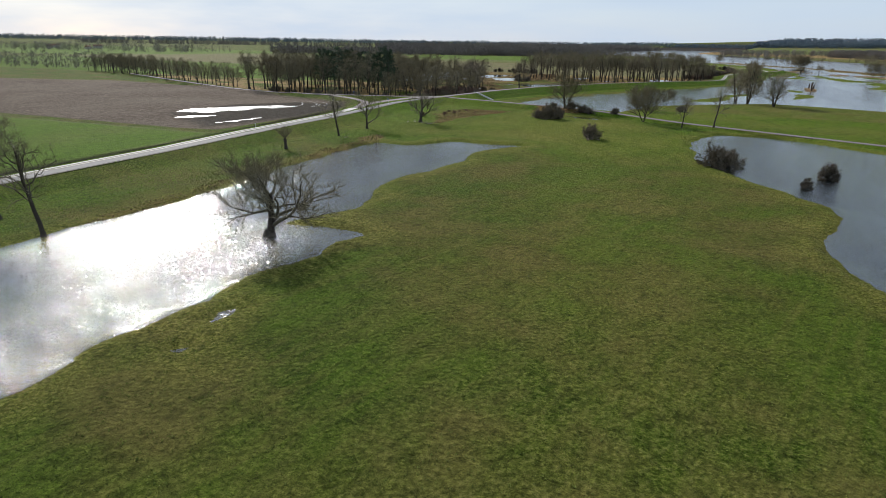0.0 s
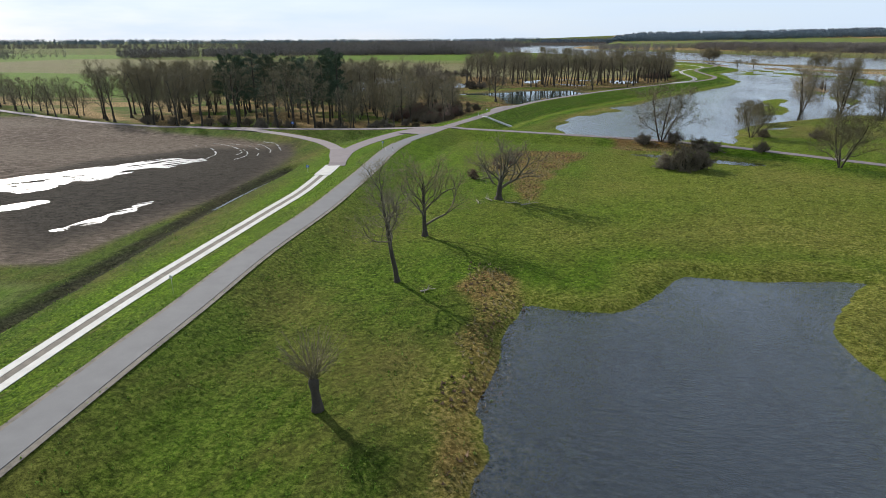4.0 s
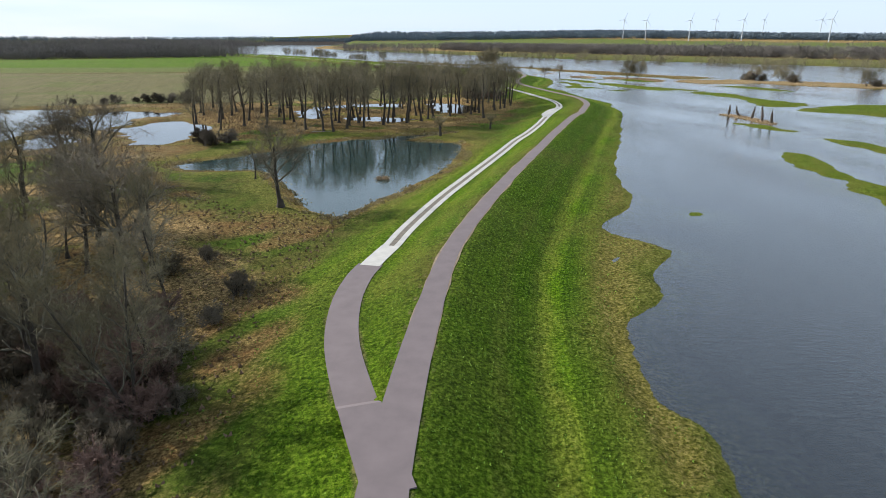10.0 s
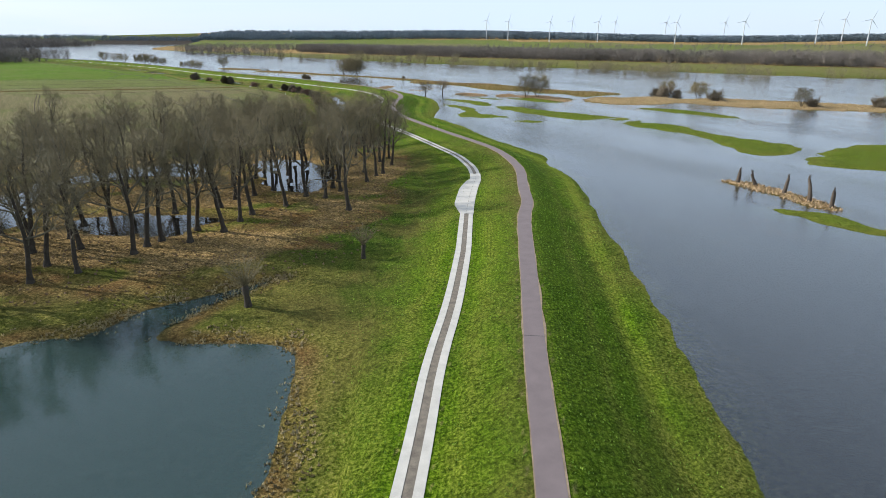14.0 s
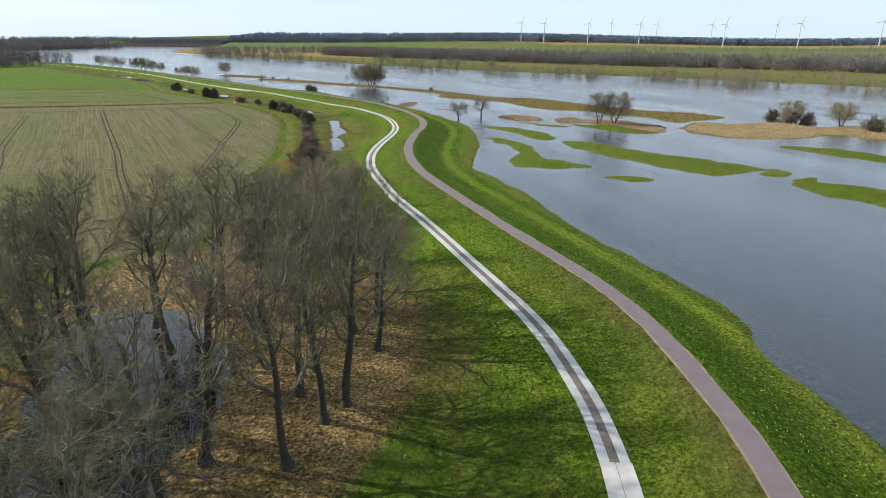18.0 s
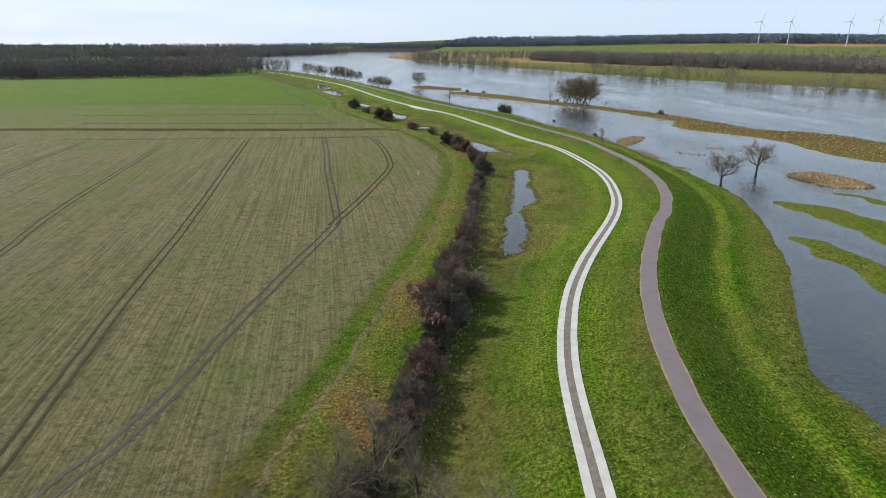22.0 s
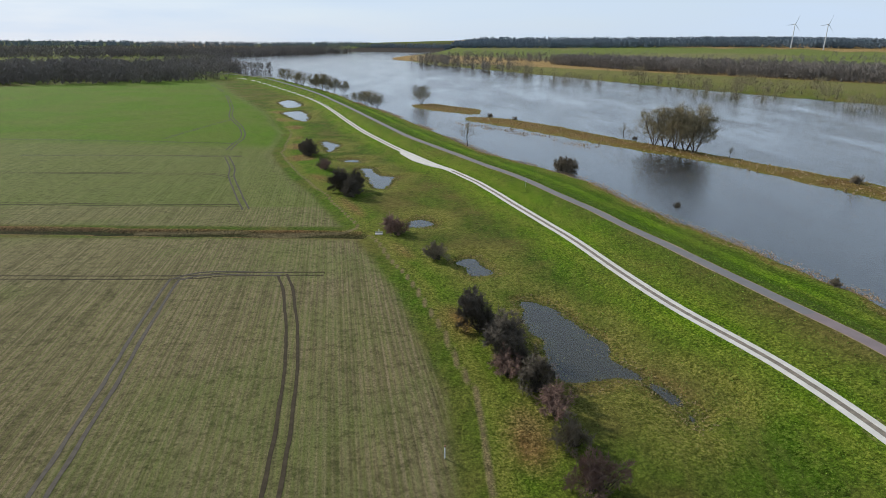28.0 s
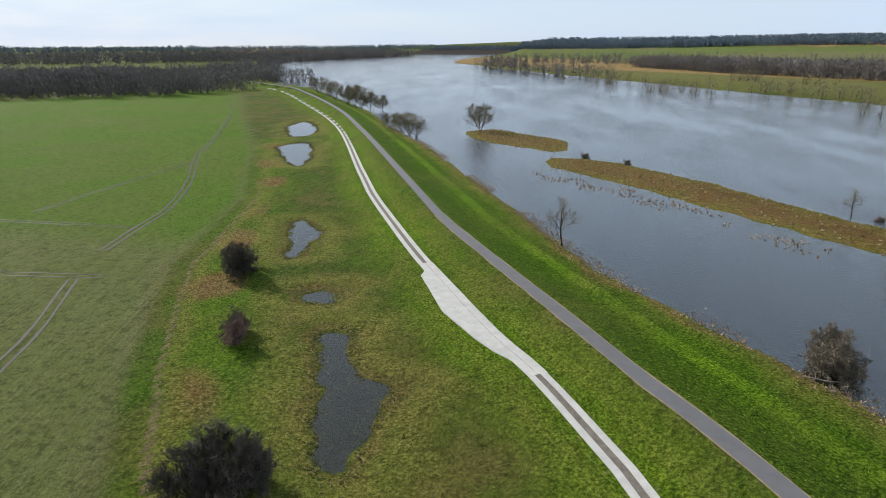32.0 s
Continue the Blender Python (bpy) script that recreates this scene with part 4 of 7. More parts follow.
    shore = np.clip(1 - np.abs(k["wat"] + 1.2 + 0.5 * n) / 2.6, 0, 1) * k["river"] * np.clip((py - 600) / 120, 0, 1) * (py < 1200)
    dry = np.maximum(dry, 0.95 * shore)
    return [plough, crop, dry, litter, lush, mud, pale, green, edge]


GX = grid_axis(-4700, -62, 236, 4700, 1.15, 1.075)
GY = grid_axis(-900, -212, 905, 4900, 1.15, 1.06)


def build_ground():
    gx, gy = np.meshgrid(GX, GY)
    px, py = gx.ravel(), gy.ravel()
    z, k = ground_z(px, py)
    masks = cover(px, py, z, k)
    nx, ny = len(GX), len(GY)
    me = bpy.data.meshes.new("ground")
    me.vertices.add(nx * ny)
    me.vertices.foreach_set("co", np.stack([px, py, z], 1).ravel())
    i = np.arange(nx * ny).reshape(ny, nx)
    quads = np.stack([i[:-1, :-1], i[:-1, 1:], i[1:, 1:], i[1:, :-1]], -1).reshape(-1, 4)
    me.loops.add(quads.size)
    me.loops.foreach_set("vertex_index", quads.ravel())
    me.polygons.add(len(quads))
    me.polygons.foreach_set("loop_start", np.arange(len(quads)) * 4)
    me.polygons.foreach_set("use_smooth", np.ones(len(quads), bool))
    me.update()
    for n, name in enumerate(("cover_a", "cover_b", "cover_c")):
        at = me.color_attributes.new(name, 'FLOAT_COLOR', 'POINT')
        at.data.foreach_set("color", np.stack(masks[3 * n:3 * n + 3] + [np.ones(len(px))], 1).astype(np.float32).ravel())
    me.attributes.new("crest_dist", 'FLOAT', 'POINT').data.foreach_set("value", np.clip(np.where(k["river"], np.where(py > 95, k["d"], 0.5), -k["kd"]), -90.0, 90.0).astype(np.float32))
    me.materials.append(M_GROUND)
    return tagged(new("ground", me), "green meadows, dike slopes and fields of early spring", "ground", kind="structure")


ground = build_ground()


def z_at(x, y):
    return float(ground_z(np.array([x]), np.array([y]))[0][0])


def mesh_object(name, verts, faces, material, smooth=False, parent=None):
    me = bpy.data.meshes.new(name)
    me.from_pydata([tuple(v) for v in verts], [], [tuple(f) for f in faces])
    me.materials.append(material)
    if smooth:
        me.polygons.foreach_set("use_smooth", np.ones(len(me.polygons), bool))
    me.update()
    ob = new(name, me)
    if parent:
        ob.parent = parent
    return ob


# ---- water ----
def water_sheet(name, outline, z, material, label):
    """A flat sheet of water, filled from its outline."""
    bm = bmesh.new()
    vs = [bm.verts.new((x, y, z)) for x, y in outline]
    bm.faces.new(vs)
    bmesh.ops.triangulate(bm, faces=bm.faces[:])
    bmesh.ops.recalc_face_normals(bm, faces=bm.faces[:])
    for f in bm.faces:
        if f.normal.z < 0:
            f.normal_flip()
    me = bpy.data.meshes.new(name)
    bm.to_mesh(me)
    me.materials.append(material)
    return tagged(new(name, me), label, "water", kind="structure")


east = np.vstack([CREST[::3] + [0.0, 0.0], [(-700, 4950), (4800, 4950), (4800, -900), (20, -900)]])
water_sheet("river_water", east, 0.0, M_RIVER, "wide grey-blue river and flood water, lightly rippled")
for poly, pz, kind in PONDS:
    c = poly.mean(0)
    off = poly - c
    grown = c + off * (1 + 1.6 / np.maximum(np.hypot(*off.T), 1))[:, None]
    water_sheet("pond_water" if kind in ("pond", "pool") else "puddle_water", grown, pz, {"puddle": M_PUDDLE, "wet": M_WET, "pool": M_POOL}.get(kind, M_POND),
                {"puddle": "shallow muddy puddle standing in the grass", "wet": "pale water standing on the ploughed soil"}.get(kind, "still dark pond water that mirrors trees"))
water_sheet("ditch_water", np.vstack([DITCH_W[DITCH_W[:, 1] > -20] + [0.42, 0], (DITCH_W[DITCH_W[:, 1] > -20] - [0.42, 0])[::-1]]), -1.78, M_PUDDLE, "narrow ditch with dull water beside the ploughed field")
water_sheet("ditch_water", np.vstack([DITCH + [0, 0.95], (DITCH - [0, 0.95])[::-1]]), -2.3, M_PUDDLE, "narrow ditch filled with dull water")


# ---- roads and paths ----
def ribbon(name, line, half, lift, material, label, thick=0.2, offset=0.0, zfun=None, kind="structure", parent=None, joint=None):
    """A paved strip along a line: top, both flanks."""
    p = np.asarray(line, float)
    t = np.gradient(p, axis=0)
    t /= np.hypot(*t.T)[:, None]
    nrm = np.stack([t[:, 1], -t[:, 0]], 1)
    half = np.broadcast_to(np.asarray(half, float), (len(p),))[:, None]
    offset = np.broadcast_to(np.asarray(offset, float), (len(p),))[:, None]
    l, r = p + nrm * (offset - half), p + nrm * (offset + half)
    mid = p + nrm * offset
    three = np.vstack([l, r, mid])
    zl, zr, zm = ground_z(three[:, 0], three[:, 1])[0].reshape(3, -1)
    zz = np.maximum.reduce([zl, zr, zm]) + lift if zfun is None else zfun(p) + lift
    n = len(p)
    v = np.vstack([np.c_[l, zz - thick], np.c_[l, zz], np.c_[r, zz], np.c_[r, zz - thick]])
    f = []
    for i in range(n - 1):
        for a in range(3):
            f.append((a * n + i, (a + 1) * n + i, (a + 1) * n + i + 1, a * n + i + 1))
    f += [(0, 3 * n, 2 * n, n), (n - 1, 2 * n - 1, 3 * n - 1, 4 * n - 1)]
    ob = mesh_object(name, v, f, material, parent=parent)
    return tagged(ob, label, "" if parent else "path", kind="" if parent else kind)


w_crest = np.interp(CREST[:, 1], [-320, 60, 100, 135, 160, 1500], [1.7, 1.75, 1.9, 1.6, 1.27, 1.27])
for lo, hi, mt, lb in ((-330, 62, M_ASPHALT_GREY, "smooth grey asphalt cycle path on the dike"), (59.5, 702, M_ASPHALT, "reddish-grey asphalt cycle path along the crest of the dike"),
                       (699.5, 1900, M_ASPHALT_GREY, "grey asphalt cycle path leading to the far bend")):
    mk = (CREST[:, 1] >= lo) & (CREST[:, 1] <= hi)
    ribbon("cycle_path", CREST[mk], w_crest[mk], 0.065 if mt is M_ASPHALT else 0.060, mt, lb)
jy = np.linspace(58.5, 73.0, 16)
jl = np.interp(jy, LEG_W[:, 1], LEG_W[:, 0])
jr = np.interp(jy, CREST[:400, 1], CREST[:400, 0])
jc = np.c_[(jl + jr) / 2, jy]
ribbon("junction_apron", jc, np.maximum((jr - jl) / 2 - 0.9, 0.3), 0.067, M_ASPHALT, "reddish-grey asphalt where path and road join")
lw = np.linspace(0, 1, len(LEG_W))
ribbon("junction_road", LEG_W, 2.05 + 0.7 * np.clip((lw - 0.35) / 0.5, 0, 1), 0.070, M_ASPHALT, "reddish-grey asphalt road between the slab and the crossing", 0.2, 0.65 * np.clip((lw - 0.35) / 0.5, 0, 1))
ribbon("side_road", LOOP_W, 1.9, 0.064, M_ASPHALT, "reddish-grey asphalt road curving off beside the ploughed field")
ribbon("crossing_road", CROSS, 1.75, 0.075, M_ASPHALT, "grey asphalt road that crosses the dike")
ribbon("berm_road", LEG_N, 1.8, 0.064, M_ASPHALT, "short asphalt ramp from the crest down to the berm")


def group_thing(name, label, category, at=(0, 0, 0), kind=""):
    e = new(name)
    e.location = at
    e.empty_display_size = 0.2
    return tagged(e, label, category, kind=kind)


def part(name, bm, material, parent, label=""):
    """Links a bmesh as one mesh object under a thing or a part."""
    me = bpy.data.meshes.new(name)
    bm.to_mesh(me)
    bm.free()
    me.materials.append(material)
    ob = new(name, me)
    ob.parent = parent
    return tagged(ob, label)


def box(bm, x0, y0, z0, x1, y1, z1, bevel=0.0):
    r = bmesh.ops.create_cube(bm, size=1)
    bmesh.ops.transform(bm, verts=r["verts"], matrix=Matrix.Translation(((x0 + x1) / 2, (y0 + y1) / 2, (z0 + z1) / 2)) @ Matrix.Diagonal((x1 - x0, y1 - y0, z1 - z0, 1)))
    if bevel:
        es = list({e for v in r["verts"] for e in v.link_edges})
        bmesh.ops.bevel(bm, geom=es, offset=bevel, segments=2, affect='EDGES', profile=0.6)
    return bm


def rod(bm, a, b, r0, r1, sides=8):
    a, b = Vector(a), Vector(b)
    m = Matrix.Translation((a + b) / 2) @ (b - a).to_track_quat('Z', 'Y').to_matrix().to_4x4()
    bmesh.ops.create_cone(bm, cap_ends=True, segments=sides, radius1=r0, radius2=r1, depth=(b - a).length, matrix=m)
    return bm


# ---- the concrete track: two wheel strips with gravel between ----
def concrete_track(line, label):
    t = group_thing("concrete_track", label, "track", kind="structure")
    ribbon("wheel_strip", line, 0.49, 0.07, M_CONCRETE, "pale concrete wheel strip", 0.2, -0.97, parent=t)
    ribbon("wheel_strip", line, 0.49, 0.07, M_CONCRETE, "pale concrete wheel strip", 0.2, 0.97, parent=t)
    ribbon("gravel_strip", line, 0.475, 0.035, M_GRAVEL, "brown gravel between the strips", 0.12, 0.0, parent=t)
    return t


def cut(line, lo, hi):
    return line[(line[:, 1] >= lo) & (line[:, 1] <= hi)]


concrete_track(cut(TRACK_S, -330, 2.5), "pale concrete wheel-strip track on the berm of the dike")
concrete_track(cut(TRACK_N, 170.5, 330), "pale concrete wheel-strip track on the berm beside the pond")
concrete_track(cut(TRACK_N, 357.5, 834), "pale concrete wheel-strip track winding along the dike")
concrete_track(cut(TRACK_N, 868, 1400), "pale concrete wheel-strip track running to the far bend")


def passing_bay(line, corners, label):
    """A wide slab of concrete: corners give the landward edge along the line, as (fraction, metres)."""
    n = len(line)
    u = np.linspace(0, 1, n)
    left = np.interp(u, [c[0] for c in corners], [c[1] for c in corners])
    t = group_thing("passing_bay", label, "concrete slab", kind="structure")
    ribbon("bay_slab", line, (left + 1.58) / 2, 0.074, M_CONCRETE, "", 0.2, (1.58 - left) / 2, parent=t)
    ribbon("expansion_joint", line, 0.025, 0.079, M_GRAVEL, "dark joint in the concrete", 0.01, 0.0, parent=t)
    return t


passing_bay(spline(cut(TRACK_N, 326, 363)[:, :2], 1.0), [(0, 1.46), (0.08, 2.2), (0.22, 3.2), (0.62, 3.2), (0.8, 2.4), (0.86, 1.5), (1, 1.46)], "wide pale concrete passing bay on the berm track")
passing_bay(spline(cut(TRACK_N, 828, 874)[:, :2], 1.0), [(0, 1.46), (0.1, 1.5), (0.16, 2.4), (0.5, 4.4), (0.86, 2.9), (0.9, 1.46), (1, 1.46)], "wide pale concrete passing bay beside the puddles")
ribbon("concrete_apron", spline([(-8.1, 1.9), (-8.7, 7), (-9.4, 12.3)], 1.0), np.linspace(1.45, 2.15, 10)[:len(spline([(-8.1, 1.9), (-8.7, 7), (-9.4, 12.3)], 1.0))] if len(spline([(-8.1, 1.9), (-8.7, 7), (-9.4, 12.3)], 1.0)) <= 10 else 1.8,
       0.075, M_CONCRETE, "pale concrete slab where the wheel strips meet the asphalt", 0.2)
ribbon("concrete_apron", spline([(20.7, 164.0), (22.4, 167.8), (25.0, 173.4)], 1.0), 1.5, 0.076, M_CONCRETE, "pale concrete slab where the wheel strips meet the asphalt", 0.2)
# gravel shoulders beside the southern cycle path
ribbon("gravel_shoulder", cut(CREST, -320, 44), 0.32, 0.02, M_GRAVEL, "grey gravel shoulder along the cycle path", 0.05, 2.05)
ribbon("gravel_shoulder", cut(CREST, -320, 40), 0.28, 0.02, M_GRAVEL, "grey gravel shoulder along the cycle path", 0.05, -2.0)
# expansion cracks across the cycle path
for yy in (222.5, 265.8):
    j = int(np.argmin(np.abs(CREST[:, 1] - yy)))
    c = CREST[j]
    tv = (CREST[j + 1] - CREST[j - 1]) / np.hypot(*(CREST[j + 1] - CREST[j - 1]))
    nv = np.array([tv[1], -tv[0]])
    ribbon("asphalt_seam", np.array([c - nv * 1.25, c + nv * 1.25]), 0.03, 0.093, M_BLACK, "dark seam across the asphalt", 0.01)


# ---- ruts in the fields ----
def ruts(pts, wet=False, gauge=0.9, half=0.2, label="muddy tractor ruts pressed into the young crop"):
    t = group_thing("tractor_ruts", label, "ruts", kind="structure")
    line = spline(pts, 2.0)
    wob = np.array([noise.noise((x * 0.2, y * 0.2, 4.0)) for x, y in line]) * 0.16
    for o in (-gauge, gauge):
        ribbon("rut", line, half * 0.85 + np.abs(wob), 0.035, M_RUT if wet else M_RUTDRY, "", 0.03, o + wob, parent=t)


ruts([(86.5, 468), (89.1, 485), (92, 492), (94.4, 502.5), (96.6, 520), (100.5, 544.4), (106.2, 579), (105.6, 590), (101.3, 616), (95.3, 651), (90.3, 686), (84.5, 722), (85, 727.3), (90.7, 730.4), (104.6, 729.7)], True, 0.9, 0.3)
ruts([(105.6, 580), (110.9, 608), (117.5, 650), (117, 667), (115, 685), (112.2, 701.5), (107.7, 720), (104.6, 729.7)], False, 0.9, 0.26)
ruts([(84, 470), (81.1, 489.7), (79, 504.5), (74.4, 537), (70, 575), (58.5, 652.7), (48.3, 722)], False, 0.9, 0.26)
ruts([(46, 500), (36.8, 560.6), (27.8, 605), (13.5, 715)])
ruts([(-8, 590), (-16.5, 645.8), (-26.3, 725)])
ruts([(73.4, 475.9), (80.5, 478.1), (86.5, 472.1)], False, 0.9, 0.26)
ruts([(-40, 729), (40, 728.5), (84, 728), (93.2, 729.7), (113, 730)])
ruts([(83, 781.5), (77.8, 794.6), (66.5, 824), (62.4, 839), (53.4, 862.6)], True, 0.9, 0.26)
ruts([(-97, 1301), (-48, 1190), (-4, 1063), (12.7, 1005), (33, 955), (43.6, 920.7), (46.3, 898), (48.5, 880)], True, 0.9, 0.32)
ruts([(-120, 907), (-40, 905), (5.4, 903), (25, 901.5), (46, 899)], True)
ruts([(18, 990), (11.7, 945), (8, 912)], True)
ruts([(-60, 787), (10, 786.5), (58, 786), (80, 786)])
ruts([(-90, 829), (30.2, 828.7), (57.5, 828.8), (66, 824)])
ruts([(-30, 864), (36, 864.6), (59, 864.6)], True)
for i, q in enumerate([[(-69, 47), (-62, 43.7), (-57, 38.6), (-53.8, 33), (-53, 26)], [(-66, 52.7), (-59.6, 49.7), (-52.5, 44), (-48.6, 39), (-47.5, 34)],
                       [(-60.3, 53), (-52.3, 50), (-44.8, 42.6), (-41, 34)], [(-54.2, 54), (-48.2, 51), (-42.3, 44.6), (-39.6, 39)],
                       [(-49, 53.5), (-42.8, 49.6), (-38, 43)], [(-51, 44), (-46.8, 39), (-44, 32.8), (-44.2, 27)]]):
    ln = spline(q, 1.0)
    hw = np.array([0.10 + 0.42 * abs(noise.noise((x * 0.3, y * 0.3, i))) for x, y in ln])
    ribbon("wet_furrow", ln, hw, 0.03, M_WET, "water standing in a curved furrow of the ploughed field", 0.05)


# ---- trees ----
class Wood:
    """Collects tapered limbs and thin twigs, then makes one mesh of them."""

    def __init__(self):
        self.v, self.f, self.mi = [], [], []

    def limb(self, pts, radii, sides, fine=False):
        base = len(self.v)
        self.mi += [1 if fine else 0] * ((len(pts) - 1) * sides)
        n = len(pts)
        for i, (p, r) in enumerate(zip(pts, radii)):
            d = (pts[min(i + 1, n - 1)] - pts[max(i - 1, 0)]).normalized()
            a = d.orthogonal().normalized()
            b = d.cross(a)
            for s in range(sides):
                t = 2 * math.pi * s / sides
                self.v.append(p + (a * math.cos(t) + b * math.sin(t)) * r)
        for i in range(n - 1):
            for s in range(sides):
                q = (s + 1) % sides
                self.f.append((base + i * sides + s, base + i * sides + q, base + (i + 1) * sides + q, base + (i + 1) * sides + s))

    def twig(self, p, d, length, w):
        base = len(self.v)
        a = d.orthogonal().normalized() * w
        self.v += [p - a, p + a, p + d * length]
        self.f.append((base, base + 1, base + 2))
        self.mi.append(1)

    def mesh(self, name, material, twig=None):
        me = bpy.data.meshes.new(name)
        me.from_pydata([tuple(v) for v in self.v], [], self.f)
        me.materials.append(material)
        if twig:
            me.materials.append(twig)
            me.polygons.foreach_set("material_index", np.array(self.mi, np.int32))
        me.polygons.foreach_set("use_smooth", np.ones(len(me.polygons), bool))
        me.update()
        return me


def rand_dir(rng):
    while True:
        v = Vector((rng.uniform(-1, 1), rng.uniform(-1, 1), rng.uniform(-1, 1)))
        if 0.05 < v.length < 1:
            return v.normalized()


def make_tree(seed, name, h, bole=0.33, reach=0.42, kids=(9, 6, 5), twigs=8, tw=0.018, tlen=0.9, girth=0.026, lean=0.0, rise=0.35, wiggle=0.3,
              bark=None, twig_mat=None, droop=0.0, stems=1, tl=0.78, tilt=(0.6, 1.05), splay=0.22):
    """One bare tree of height h, as an Empty with trunk and crown."""
    rng = random.Random(seed)
    trunk, crown = Wood(), Wood()

    def grow(p, d, length, r, level, sink):
        n = (6, 5, 3, 2)[min(level, 3)]
        pts, rad = [p.copy()], [r]
        for i in range(n):
            up = Vector((0, 0, rise * (0.35 if level else 0.2) - droop * level * 0.08))
            d = (d + rand_dir(rng) * wiggle * (0.24 if level == 0 else 1) + up * 0.5).normalized()
            p = p + d * (length / n)
            pts.append(p.copy())
            rad.append(r * (1 - 0.72 * (i + 1) / n) if level else r * (1 - 0.62 * (i + 1) / n))
        sink.limb(pts, rad, (7, 5, 3, 3)[min(level, 3)], level > 2)
        if level < len(kids):
            k = kids[level]
            spin = rng.uniform(0, 6.28)
            for c in range(k):
                start = bole if level == 0 else 0.22
                u = start + (1 - start) * ((c + rng.uniform(0.2, 0.9)) / k)
                i = min(int(u * n), n - 1)
                q = pts[i].lerp(pts[i + 1], u * n - i)
                ax = (pts[i + 1] - pts[i]).normalized()
                spin += 2.4 + rng.uniform(-0.4, 0.4)
                side = ax.orthogonal().normalized()
                side = side * math.cos(spin) + ax.cross(side) * math.sin(spin)
                lie = rng.uniform(*tilt) if level == 0 else rng.uniform(0.5, 0.95)
                nd = (ax * math.cos(lie) + side * math.sin(lie)).normalized()
                if level == 0:
                    ln = h * reach * rng.uniform(0.75, 1.15) * (1.15 - 0.65 * u)
                else:
                    ln = length * rng.uniform(0.42, 0.68) * (1.1 - 0.4 * u)
                grow(q, nd, ln, max(rad[i] * (rng.uniform(0.48, 0.68) if level == 0 else rng.uniform(0.48, 0.64)), 0.026), level + 1, crown)
        if level >= len(kids) - 1:
            m = twigs if level == len(kids) else twigs // 2
            for c in range(m):
                u = rng.uniform(0.15, 1.0)
                i = min(int(u * n), n - 1)
                q = pts[i].lerp(pts[i + 1], u * n - i)
                nd = ((pts[i + 1] - pts[i]).normalized() + rand_dir(rng) * 0.8 + Vector((0, 0, 0.15 - droop))).normalized()
                crown.twig(q, nd, tlen * rng.uniform(0.6, 1.5), tw * rng.uniform(0.7, 1.2))

    for s in range(stems):
        a = 6.28 * s / stems + rng.uniform(0, 1)
        off = Vector((math.cos(a), math.sin(a), 0)) * (0.35 * girth * h * 2 if stems > 1 else 0)
        tip = Vector((math.cos(a) * (splay if stems > 1 else 0) + lean, math.sin(a) * (splay if stems > 1 else 0), 1)).normalized()
        grow(off + Vector((0, 0, -0.4)), tip, h * tl, girth * h * (0.6 if stems > 1 else 1) * rng.uniform(0.85, 1.1), 0, trunk)
    if stems == 1:   # root flare
        trunk.limb([Vector((0, 0, -0.4)), Vector((0, 0, 0.25)), Vector((0, 0, 0.9))], [girth * h * 1.75, girth * h * 1.3, girth * h * 0.9], 7)
    e = new(name)
    e.empty_display_size = 0.2
    # trunks take the dark bark, limbs the one with sunlight in its colour
    for nm, w, bk, mt in (("trunk", trunk, bark or M_BARK, None), ("crown", crown, bark or M_BARK_GREY_SUNLIT, twig_mat or M_TWIG)):
        ob = new(nm, w.mesh(nm, bk, mt))
        ob.parent = e
    return e


